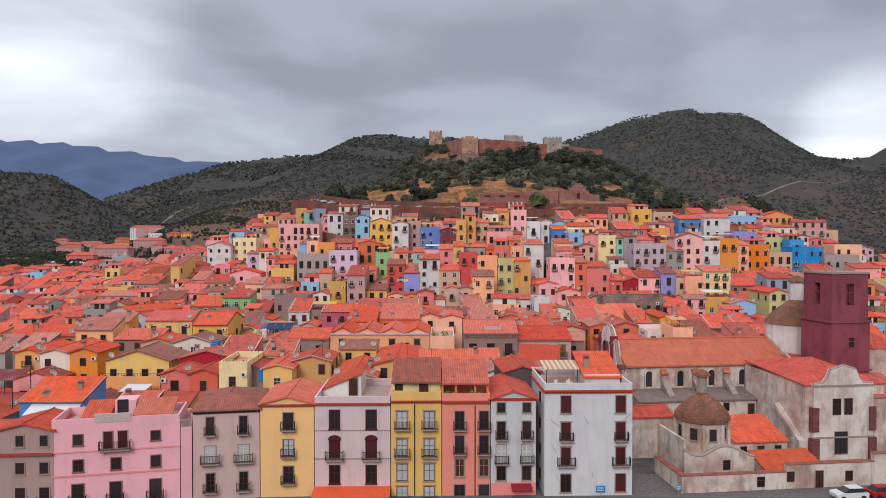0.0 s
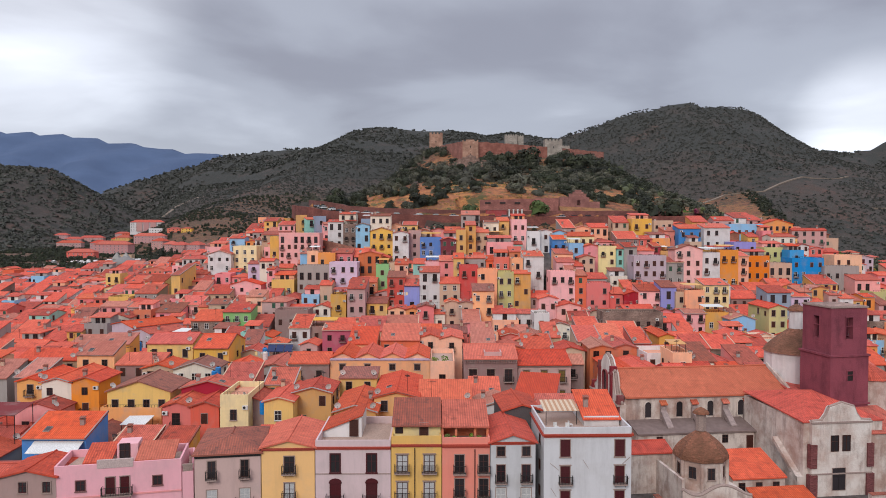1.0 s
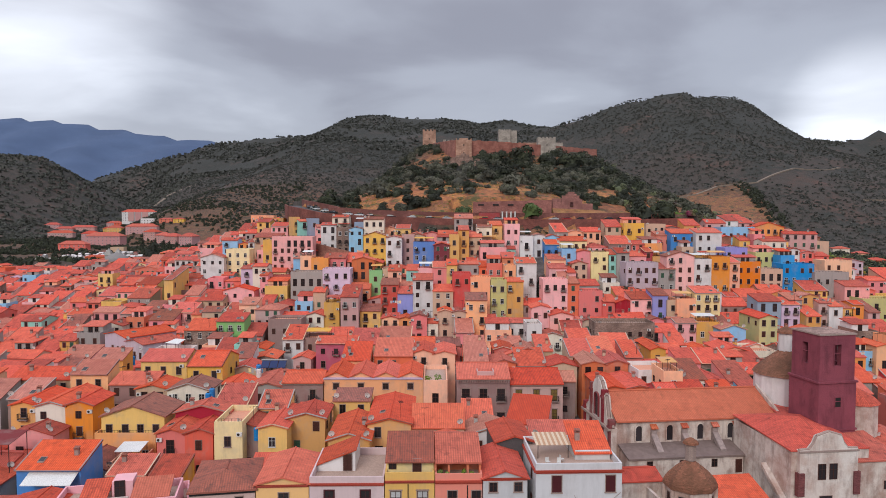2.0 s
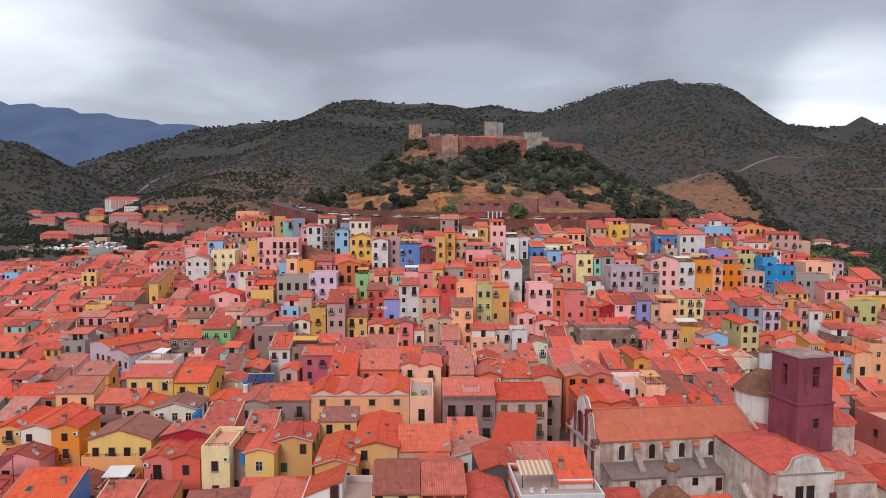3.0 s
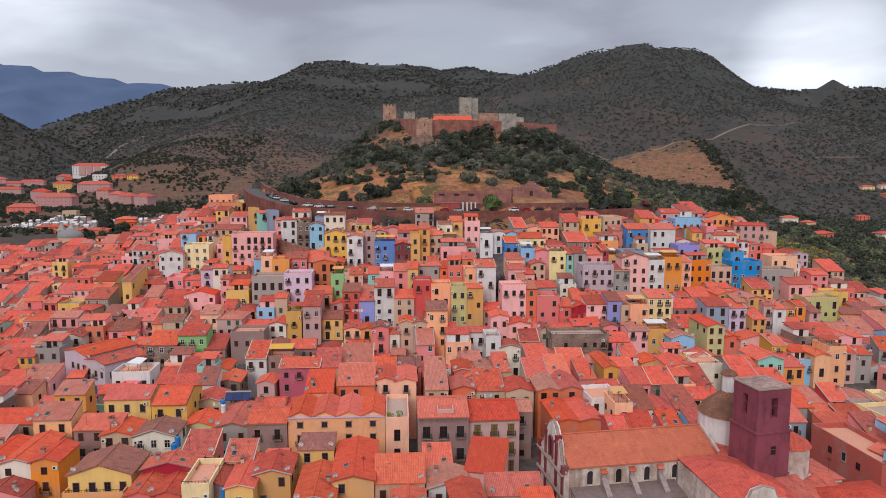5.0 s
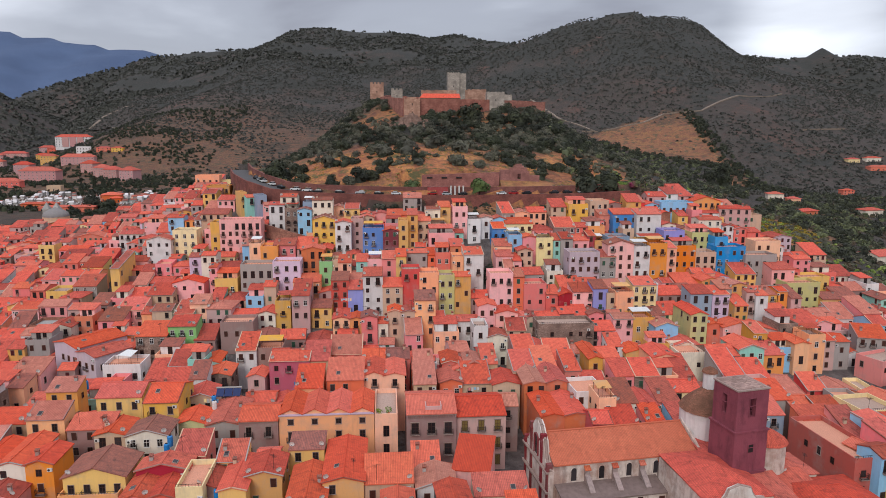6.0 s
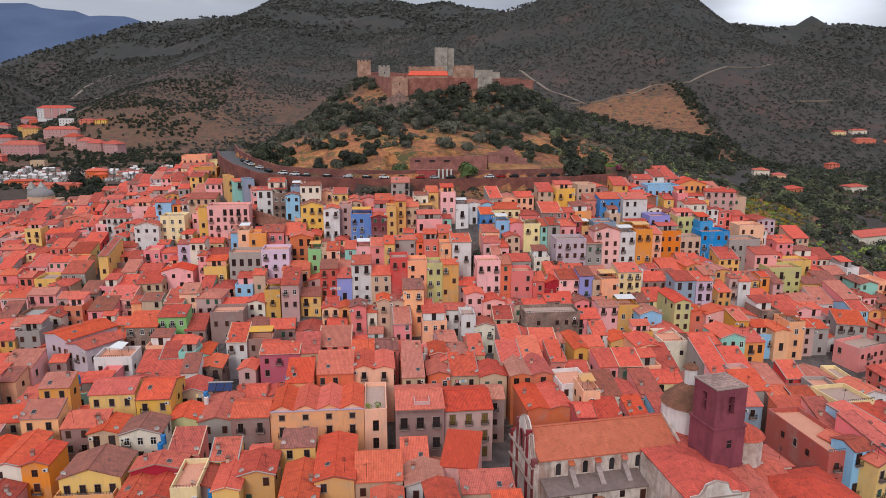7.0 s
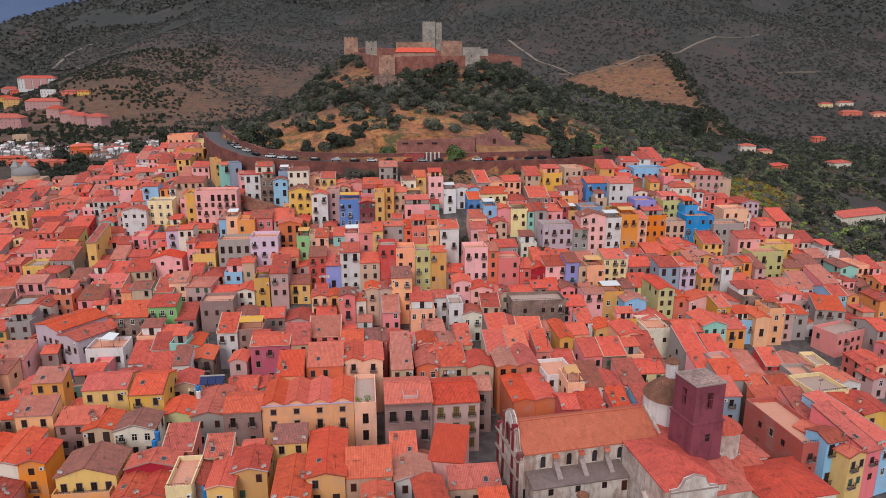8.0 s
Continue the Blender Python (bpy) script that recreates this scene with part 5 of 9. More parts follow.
house(-93.8, 263.0, 9.8, 9.5, 9.5, "pink", "t", side=1, slope=0.24)
house(-137.1, 288.0, 6.8, 9.5, 9.4, "cream", "g", side=1)
house(-154.6, 307.0, 10.4, 9.5, 9.4, "rose", "t", side=1, slope=0.24)
house(-124.7, 264.0, 6.4, 9.5, 9.4, "pink", "s", side=1, slope=0.24)
house(-117.7, 264.5, 7.5, 9.5, 9.4, "pink", "t", side=1, slope=0.24)
house(-108.8, 259.5, 6.0, 9.5, 9.4, "peach", "t", side=1, slope=0.24)
house(-105.9, 248.0, 8.0, 9.5, 9.4, "grey", "s", side=1, slope=0.24)
house(-113.8, 244.0, 7.1, 9.5, 9.4, "yellow", "f", side=1)
house(-133.1, 259.0, 5.9, 9.5, 9.4, "rose", "t", side=1, slope=0.24)
house(-123.7, 251.5, 5.0, 9.5, 9.5, "salmon", "t", side=1, slope=0.24)
house(-117.7, 230.0, 8.4, 9.5, 9.5, "pink", "t", side=1, slope=0.24)
house(-109.2, 230.5, 8.9, 9.5, 9.4, "rose", "t", side=1, slope=0.24)
house(-98.4, 224.0, 6.4, 8.5, 9.4, "mauve", "t", side=1, slope=0.24)
house(-92.4, 213.5, 5.3, 8.5, 9.4, "terracotta", "f", side=1)
house(-92.4, 225.5, 5.6, 8.5, 9.4, "grey", "s", side=1, slope=0.24)
house(-82.7, 209.0, 7.4, 8.5, 9.4, "rose", "s", side=1, slope=0.24)
house(-79.2, 215.5, 8.0, 8.5, 9.5, "pink", "s", side=1, slope=0.24)
house(-72.6, 210.5, 3.0, 8.5, 9.3, "orange", "t", side=1, slope=0.24)
house(-68.0, 210.5, 6.0, 8.5, 9.4, "tan", "t", side=1, slope=0.24)
house(-65.9, 193.5, 8.7, 8.5, 9.3, "stone", "s", side=1, slope=0.24)
house(-60.2, 206.0, 5.8, 8.5, 9.4, "mint", "s", side=1, slope=0.24)
house(-72.7, 224.0, 8.1, 8.5, 9.5, "tan", "s", side=1, slope=0.24)
house(-102.3, 203.0, 7.2, 8.5, 9.5, "white", "t", side=1, slope=0.24)
house(-97.5, 208.5, 6.8, 8.5, 9.4, "ivory", "g", side=1)
house(-98.0, 196.0, 6.5, 8.5, 9.4, "grey", "f", side=1)
house(-92.5, 177.0, 8.0, 8.5, 7.4, "pink", "s", side=1, slope=0.24)
house(-49.7, 178.0, 4.4, 8.5, 9.4, "grey", "g", side=1)
house(-44.7, 174.0, 3.9, 8.5, 9.4, "mint", "g", side=1)
house(-41.3, 166.5, 5.8, 8.5, 9.3, "stone", "g", side=1)
house(-58.4, 292.0, 2.8, 8.0, 9.8, "ochre", "f", rot=25, side=1)
house(-54.6, 289.0, 4.1, 7.0, 9.2, "mint", "t", rot=25, side=1, slope=0.2)
house(-49.6, 284.0, 4.0, 8.0, 10.6, "slate", "f", rot=20, side=1)
house(-46.6, 278.0, 2.2, 7.0, 10.4, "pink", "t", rot=15, side=1, slope=0.2)
house(-41.8, 271.0, 6.0, 7.0, 13.5, "white", "t", side=1, slope=0.2)
house(-37.3, 272.0, 6.5, 7.0, 15.1, "ivory", "t", side=1, slope=0.2)
house(-35.8, 267.5, 5.1, 8.0, 12.1, "stone", "f", side=1)
house(-30.6, 265.0, 5.3, 7.0, 12.7, "sky", "g", side=1)
house(-29.8, 270.0, 3.9, 8.0, 11.9, "slate", "f", side=1)
house(-23.9, 266.0, 7.7, 7.0, 14.8, "ivory", "t", side=1, slope=0.2)
house(-18.5, 272.0, 5.1, 7.0, 7.2, "peach", "g", side=1)
house(-12.8, 267.0, 5.8, 7.0, 8.9, "yellow", "s", side=1, slope=0.2)
house(-22.4, 253.5, 8.2, 7.0, 14.0, "yellow", "g", side=1)
house(-15.2, 249.0, 5.7, 7.0, 14.3, "white", "g", side=1)
house(-10.3, 253.0, 4.5, 8.0, 12.2, "mauve", "f", side=1)
house(-6.8, 260.0, 5.1, 7.0, 8.9, "tan", "g", side=1)
house(-1.8, 266.0, 5.7, 7.0, 5.6, "rose", "g")
house(4.7, 264.0, 8.2, 7.0, 5.5, "salmon", "s", slope=0.2)
house(-4.4, 245.7, 7.5, 8.0, 12.3, "blue", "f")
house(1.8, 244.6, 5.5, 7.0, 12.2, "maroon", "g")
house(6.3, 245.0, 3.5, 8.0, 14.2, "ochre", "f")
house(9.7, 247.0, 3.7, 7.0, 15.5, "ochre", "s", side=-1, slope=0.2)
house(13.9, 250.0, 5.0, 7.0, 11.0, "tan", "s", side=-1, slope=0.2)
house(19.8, 242.0, 9.1, 8.0, 10.0, "pink", "f", side=-1)
house(19.1, 250.0, 5.8, 8.0, 8.3, "white", "f", side=-1)
house(17.5, 255.0, 5.5, 7.0, 11.6, "ivory", "t", side=-1, slope=0.2)
house(22.1, 258.0, 4.5, 7.0, 10.1, "yellow", "s", side=-1, slope=0.2)
house(27.6, 254.0, 5.5, 8.0, 11.3, "pink", "f", side=-1)
house(32.5, 251.0, 4.7, 8.0, 8.2, "white", "f", side=-1)
house(37.2, 253.0, 4.7, 7.0, 7.9, "white", "g", side=-1)
house(42.2, 253.7, 5.2, 7.0, 6.8, "sky", "g", side=-1)
house(49.0, 250.0, 10.2, 7.0, 7.3, "cream", "s", side=-1, slope=0.2)
house(41.0, 246.0, 5.0, 7.0, 8.3, "blue", "s", side=-1, slope=0.2)
house(45.5, 238.5, 4.9, 8.0, 9.6, "sky", "f", side=-1)
house(50.5, 238.0, 4.9, 7.0, 9.7, "rose", "g", side=-1)
house(55.8, 237.0, 6.1, 8.0, 9.3, "cream", "f", side=-1)
house(60.2, 237.0, 3.1, 7.0, 9.4, "mint", "s", side=-1, slope=0.2)
house(63.4, 236.0, 4.3, 7.0, 10.5, "grey", "s", side=-1, slope=0.2)
house(40.8, 236.0, 6.3, 7.0, 8.4, "peach", "s", side=-1, slope=0.2)
house(40.3, 230.0, 5.9, 7.0, 8.6, "pink", "s", side=-1, slope=0.2)
house(44.3, 228.0, 3.2, 7.0, 8.1, "pink", "s", side=-1, slope=0.2)
house(66.1, 222.7, 10.3, 8.0, 13.1, "lilacgrey", "f", side=-1)
house(74.7, 225.0, 5.8, 7.0, 11.3, "grey", "s", side=-1, slope=0.2)
house(79.4, 225.6, 9.0, 7.0, 15.5, "pink", "g", side=-1)
house(87.4, 227.4, 5.7, 8.0, 13.5, "white", "f", side=-1)
house(93.6, 228.6, 6.3, 8.0, 14.5, "orange", "f", side=-1)
house(99.4, 231.0, 3.6, 7.0, 13.1, "peach", "s", side=-1, slope=0.2)
house(106.2, 235.6, 8.1, 8.0, 11.3, "tangerine", "f", side=-1)
house(73.0, 257.0, 7.4, 8.0, 10.9, "yellow", "f", side=-1)
house(79.4, 255.0, 6.2, 7.0, 7.2, "rose", "g", side=-1)
house(84.4, 258.0, 5.6, 7.0, 8.3, "salmon", "s", side=-1, slope=0.2)
house(90.3, 253.7, 9.5, 7.0, 11.8, "blue", "s", side=-1, slope=0.2)
house(98.2, 250.5, 9.3, 7.0, 14.6, "white", "s", side=-1, slope=0.2)
house(69.5, 240.0, 6.1, 7.0, 7.8, "pink", "s", side=-1, slope=0.2)
house(73.7, 241.0, 3.0, 7.0, 9.1, "crimson", "s", side=-1, slope=0.2)
house(76.6, 240.0, 3.6, 8.0, 7.3, "ochre", "f", side=-1)
house(83.3, 240.0, 8.0, 8.0, 9.3, "slate", "f", side=-1)
house(95.3, 238.0, 8.9, 8.0, 10.4, "ochre", "f", side=-1)
house(104.6, 242.0, 7.8, 8.0, 13.0, "violet", "f", side=-1)
house(120.4, 277.5, 13.5, 8.0, 8.1, "sky", "f", side=-1)
house(133.9, 280.0, 12.5, 7.0, 10.3, "orange", "g", side=-1)
house(143.3, 273.5, 12.3, 7.0, 12.0, "mauve", "t", rot=-15, side=-1, slope=0.2)
house(125.4, 257.6, 9.0, 7.0, 12.7, "ivory", "t", side=-1, slope=0.2)
house(118.9, 250.0, 7.7, 8.0, 10.0, "olive", "f", side=-1)
house(124.0, 237.0, 10.8, 8.0, 12.5, "azure", "f", side=-1)
house(123.7, 244.0, 4.9, 8.0, 12.3, "azure", "f", side=-1)
house(114.1, 236.0, 7.9, 8.0, 9.7, "tan", "f", side=-1)
house(134.4, 235.0, 11.7, 8.0, 11.9, "grey", "f", side=-1)
house(141.7, 244.0, 9.7, 8.0, 13.3, "peach", "f", side=-1)
house(139.3, 228.6, 8.3, 7.0, 11.4, "pink", "s", side=-1, slope=0.2)
house(156.2, 245.0, 6.7, 7.0, 9.0, "rose", "t", side=-1, slope=0.2)
house(153.3, 232.0, 11.2, 8.0, 7.6, "yellow", "f", side=-1)
house(142.7, 221.4, 11.9, 8.0, 9.6, "olive", "f", side=-1)
house(-24.6, 233.5, 7.6, 7.0, 13.1, "terracotta", "g", side=1)
house(-19.8, 227.5, 4.3, 8.0, 10.9, "green", "f", side=1)
house(-16.3, 228.0, 3.2, 8.0, 11.1, "tan", "f", side=1)
house(-13.5, 225.4, 4.3, 7.0, 12.5, "peach", "s", side=1, slope=0.2)
house(-7.8, 226.0, 3.9, 7.0, 12.4, "mint", "s", side=1, slope=0.2)
house(-3.6, 225.8, 4.9, 8.0, 12.2, "pink", "f")
house(1.1, 225.0, 4.9, 7.0, 13.6, "rose", "s", slope=0.2)
house(5.0, 224.0, 3.4, 7.0, 14.7, "yellow", "s", slope=0.2)
house(10.4, 232.0, 7.6, 7.0, 11.0, "grey", "t", side=-1, slope=0.2)
house(15.7, 232.0, 3.3, 7.0, 9.8, "salmon", "s", side=-1, slope=0.2)
house(19.2, 229.0, 5.0, 8.0, 11.2, "salmon", "f", side=-1)
house(24.3, 232.0, 4.7, 7.0, 12.1, "terracotta", "s", side=-1, slope=0.2)
house(28.7, 222.0, 6.6, 7.0, 14.9, "white", "s", side=-1, slope=0.2)
house(23.7, 222.0, 3.8, 8.0, 13.6, "peach", "f", side=-1)
house(-32.3, 225.0, 8.9, 8.0, 12.6, "lilac", "f", side=1)
house(-40.2, 240.0, 5.8, 8.0, 11.8, "orange", "f", side=1)
house(-35.4, 243.0, 7.6, 7.0, 11.2, "rose", "s", side=1, slope=0.2)
house(-48.8, 244.0, 2.5, 7.0, 12.6, "sky", "s", side=1, slope=0.2)
house(-45.4, 243.0, 4.1, 8.0, 12.3, "peach", "f", side=1)
house(-53.7, 260.0, 15.1, 8.0, 15.1, "pink", "f", side=1)
house(-63.8, 263.6, 3.3, 8.0, 14.8, "yellow", "f", side=1)
house(-42.2, 227.0, 10.6, 8.0, 11.6, "grey", "f", side=1)
house(7.8, 211.6, 5.7, 8.0, 16.2, "red", "f")
house(13.4, 210.3, 6.1, 8.0, 15.5, "peach", "f", side=-1)
house(18.8, 210.3, 5.0, 8.0, 14.5, "olive", "f", side=-1)
house(23.8, 211.0, 5.4, 7.0, 14.4, "ochre", "t", side=-1, slope=0.2)
house(-4.1, 211.7, 6.2, 7.0, 15.2, "white", "s", slope=0.2)
house(-14.4, 213.7, 5.5, 7.0, 12.8, "red", "s", side=1, slope=0.2)
house(-9.5, 211.3, 4.6, 7.0, 11.2, "violet", "s", side=1, slope=0.2)
house(2.0, 210.7, 6.2, 7.0, 12.2, "tan", "s", slope=0.2)
house(-25.6, 222.0, 8.7, 7.0, 8.0, "peach", "s", side=1, slope=0.2)
house(-25.8, 206.4, 5.3, 12.0, 11.9, "mauve", "s", side=1, slope=0.2)
house(-31.3, 207.6, 4.6, 8.0, 8.8, "ochre", "f", side=1)
house(-13.1, 197.7, 5.0, 7.0, 9.3, "peach", "g", side=1)
house(-8.8, 197.6, 3.7, 7.0, 9.3, "orange", "g", side=1)
house(-4.9, 195.0, 4.6, 7.0, 11.0, "rose", "g")
house(-1.0, 196.0, 3.0, 7.0, 8.8, "ivory", "t", slope=0.2)
house(2.5, 197.0, 4.0, 7.0, 11.6, "tan", "g")
house(6.4, 197.0, 3.9, 7.0, 11.5, "tan", "g")
house(11.4, 197.2, 6.1, 7.0, 14.8, "peach", "s", side=-1, slope=0.2)
house(15.9, 196.0, 3.2, 7.0, 8.7, "red", "s", side=-1, slope=0.2)
house(22.7, 196.2, 10.7, 7.0, 8.5, "white", "t", side=-1, slope=0.2)
house(29.9, 198.0, 5.4, 7.0, 11.9, "pink", "g", side=-1)
house(35.6, 196.7, 6.7, 7.0, 10.1, "pink", "g", side=-1)
house(40.2, 197.0, 2.8, 7.0, 8.4, "rose", "g", side=-1)
house(43.1, 197.7, 3.2, 7.0, 7.9, "tan", "g", side=-1)
house(26.5, 186.7, 4.1, 8.0, 10.8, "white", "f", side=-1)
house(31.3, 186.5, 5.6, 7.0, 8.4, "ivory", "g", side=-1)
house(50.8, 186.0, 16.0, 8.0, 11.0, "stone", "f", side=-1)
house(36.3, 211.6, 7.5, 8.0, 13.4, "pink", "f", side=-1)
house(41.9, 212.0, 3.7, 7.0, 12.7, "salmon", "s", side=-1, slope=0.2)
house(47.1, 211.3, 7.2, 8.0, 9.7, "salmon", "f", side=-1)
house(52.7, 210.0, 4.5, 7.0, 7.9, "salmon", "s", side=-1, slope=0.2)
house(57.0, 208.6, 5.6, 7.0, 8.3, "crimson", "g", side=-1)
house(62.1, 208.0, 7.4, 7.0, 9.7, "pink", "s", side=-1, slope=0.2)
house(67.0, 207.0, 4.6, 7.0, 11.3, "violet", "s", side=-1, slope=0.2)
house(70.5, 206.0, 3.4, 8.0, 9.5, "tan", "f", side=-1)
house(74.1, 205.0, 5.7, 8.0, 10.5, "peach", "f", side=-1)
house(81.5, 208.0, 7.7, 7.0, 12.1, "cream", "s", side=-1, slope=0.2)
house(70.2, 194.0, 6.4, 7.0, 8.9, "pink", "t", side=-1, slope=0.2)
house(76.3, 193.8, 6.4, 8.0, 8.5, "ochre", "f", side=-1)
house(81.2, 188.4, 6.8, 7.0, 9.5, "sky", "g", side=-1)
house(91.5, 190.0, 5.0, 13.0, 12.4, "olive", "g", side=-1, tile=TILES_NEW)
house(98.0, 193.0, 4.9, 7.0, 8.0, "salmon", "g", side=-1)
house(104.3, 191.0, 9.5, 7.0, 8.4, "pink", "g", side=-1)
house(107.2, 184.0, 4.2, 7.0, 9.8, "ochre", "s", side=-1, slope=0.2)
house(97.7, 202.7, 6.9, 7.0, 12.9, "slate", "s", side=-1, slope=0.2)
house(106.8, 208.0, 5.6, 7.0, 10.5, "lilac", "s", side=-1, slope=0.2)
house(109.7, 211.0, 4.1, 7.0, 11.0, "grey", "s", side=-1, slope=0.2)
house(114.7, 212.0, 5.3, 7.0, 12.1, "ochre", "g", side=-1)
house(117.4, 209.0, 3.3, 7.0, 11.5, "mauve", "s", side=-1, slope=0.2)
house(120.5, 208.0, 4.1, 7.0, 11.1, "white", "s", side=-1, slope=0.2)
house(127.3, 213.6, 3.6, 7.0, 9.0, "yellow", "s", side=-1, slope=0.2)
house(130.6, 213.6, 3.6, 7.0, 10.4, "orange", "t", side=-1, slope=0.2)
house(116.2, 178.0, 4.3, 9.0, 9.3, "peach", "g", side=-1)
house(120.9, 178.7, 4.9, 8.0, 10.7, "peach", "f", side=-1)
house(112.4, 179.7, 5.7, 8.0, 6.5, "sky", "f", side=-1)
house(105.9, 176.0, 8.3, 9.0, 6.9, "orange", "s", side=-1, slope=0.2)
house(125.9, 181.0, 4.1, 9.0, 9.0, "mauve", "t", side=-1, slope=0.2)
house(130.6, 181.6, 4.6, 9.0, 8.4, "grey", "t", side=-1, slope=0.2)
house(136.1, 183.5, 3.8, 7.0, 4.2, "white", "g", side=-1)
house(140.2, 182.0, 8.3, 9.0, 9.3, "grey", "s", rot=-20, side=-1, slope=0.2)
house(159.7, 196.0, 3.3, 7.0, 2.7, "yellow", "g", side=-1)
house(140.9, 172.0, 13.4, 8.0, 6.2, "rose", "f", rot=18, side=-1)
house(-57.8, 195.0, 7.8, 7.0, 10.6, "lime", "s", side=1, slope=0.2)
house(-56.5, 208.4, 5.2, 7.0, 10.6, "peach", "s", side=1, slope=0.2)
house(-87.6, 189.7, 10.8, 15.0, 10.4, "lilacgrey", "g", rot=-37, cols=4, rows=2, side=1, tile=TILES_NEW, slope=0.2)
house(-79.8, 183.6, 8.6, 11.0, 9.6, "lilacgrey", "g", rot=-37, cols=3, rows=2, side=1, tile=TILES_MID, slope=0.2)
house(-68.3, 177.0, 9.5, 8.0, 7.9, "white", "f", side=1)
shade = thing("terrace_canopy", "white cloth canopy on four posts over a roof terrace", "canopy", pose(-68.0, 181.6, ground(-68.3, 177.0) + 7.9, 0, 0, -20))
s = Soup()
s.slab([(-2.1, -1.7, 2.3), (2.1, -1.7, 2.3), (1.6, 1.7, 2.9), (-1.6, 1.7, 2.9)], 0.08)
hang("canopy", s.mesh("canopy", [AWNING]), shade)
for px, py, pz in ((-1.9, -1.5, 2.3), (1.9, -1.5, 2.3), (1.5, 1.5, 2.8), (-1.5, 1.5, 2.8)):
    s = Soup()
    s.rod((px, py, 0), (px, py, pz), 0.05)
    hang("post", s.mesh("post", [IRON]), shade)
house(-94.1, 245.0, 3.1, 16.0, 14.6, "yellow", "s", side=1, slope=0.2)
house(-154.1, 325.0, 6.8, 8.0, 12.9, "yellow", "f", side=1)
house(-85.4, 266.0, 8.9, 7.0, 13.8, "white", "g", side=1)
house(-76.7, 269.7, 9.0, 8.0, 12.2, "cream", "f", side=1)
house(-84.7, 286.8, 6.2, 7.0, 12.4, "sky", "t", side=1, slope=0.2)
house(-75.5, 285.0, 2.7, 7.0, 8.9, "white", "s", side=1, slope=0.2)
house(-68.8, 285.0, 10.9, 7.0, 8.9, "tan", "s", side=1, slope=0.2)
house(-66.0, 243.0, 4.2, 7.0, 12.9, "lilac", "t", side=1, slope=0.2)
house(-60.7, 240.0, 5.1, 7.0, 13.4, "ivory", "t", side=1, slope=0.2)
house(-56.9, 230.0, 2.6, 7.0, 12.7, "rose", "t", side=1, slope=0.2)
house(-52.2, 226.7, 7.3, 8.0, 8.5, "yellow", "f", side=1)
house(-65.0, 229.0, 10.1, 7.0, 9.6, "pink", "g", side=1)
house(-17.2, 147.0, 6.0, 9.0, 13.8, "peach", "s", side=1, slope=0.26)
house(-9.4, 151.0, 8.4, 9.0, 13.8, "salmon", "s", side=1, slope=0.26)
house(-2.9, 153.0, 4.6, 11.0, 14.0, "peach", "g")
house(1.8, 153.0, 4.8, 11.0, 13.8, "peach", "g")
house(8.9, 157.0, 4.8, 9.0, 13.1, "tan", "s", side=-1, slope=0.26)
house(8.7, 149.0, 5.1, 9.0, 13.1, "tan", "s", side=-1, slope=0.26)
house(15.8, 163.0, 4.3, 9.0, 12.3, "salmon", "g", side=-1)
house(17.6, 160.0, 3.3, 9.0, 11.8, "tan", "g", side=-1)
house(21.5, 162.0, 4.2, 9.0, 12.2, "salmon", "g", side=-1)
house(25.6, 163.0, 3.8, 9.0, 11.9, "tan", "s", side=-1, slope=0.26)
house(15.0, 153.0, 5.3, 9.0, 11.6, "salmon", "g", side=-1)
house(21.2, 154.0, 7.0, 9.0, 10.8, "tan", "s", side=-1, slope=0.26)
house(27.9, 152.0, 6.4, 9.0, 11.2, "tan", "g", side=-1)
house(34.1, 149.0, 5.2, 12.0, 12.4, "terracotta", "g", side=-1)
house(39.1, 149.0, 4.9, 12.0, 12.5, "terracotta", "g", side=-1)
house(33.3, 158.0, 5.7, 9.0, 12.0, "tan", "s", side=-1, slope=0.26)
house(39.1, 160.0, 5.1, 9.0, 12.1, "salmon", "s", side=-1, slope=0.26)
house(45.3, 158.0, 4.1, 9.0, 11.6, "salmon", "s", side=-1, slope=0.26)
house(53.1, 164.9, 3.6, 13.0, 11.6, "ochre", "g", side=-1)
house(46.9, 136.1, 3.8, 8.0, 13.1, "peach", "f", side=-1)
house(51.9, 138.0, 4.8, 9.0, 11.9, "ivory", "s", side=-1, slope=0.26)
house(56.6, 138.2, 4.5, 9.0, 11.1, "ochre", "g", side=-1)
house(62.1, 140.0, 5.1, 9.0, 11.0, "rose", "s", side=-1, slope=0.26)
house(-23.7, 164.5, 9.8, 9.0, 13.4, "magenta", "t", side=1, slope=0.2, tile=TILES_NEW)
house(-43.0, 197.0, 9.4, 8.0, 8.6, "dusk", "f", side=1, cols=3)
house(-36.8, 178.0, 5.3, 9.0, 10.6, "white", "s", side=1, slope=0.26)
house(-30.9, 179.0, 6.8, 8.0, 9.7, "dusk", "f", side=1)
house(-17.2, 165.0, 6.3, 9.0, 13.1, "tan", "s", side=1, slope=0.26)
house(-10.4, 171.0, 8.3, 9.0, 12.1, "salmon", "s", side=1, slope=0.26)
house(-3.2, 166.0, 5.7, 9.0, 12.6, "tan", "t", slope=0.26)
house(2.9, 167.0, 5.8, 9.0, 12.2, "salmon", "t", slope=0.26)
house(-38.4, 280.0, 6.7, 8.0, 10.5, "ivory", "t", side=1)
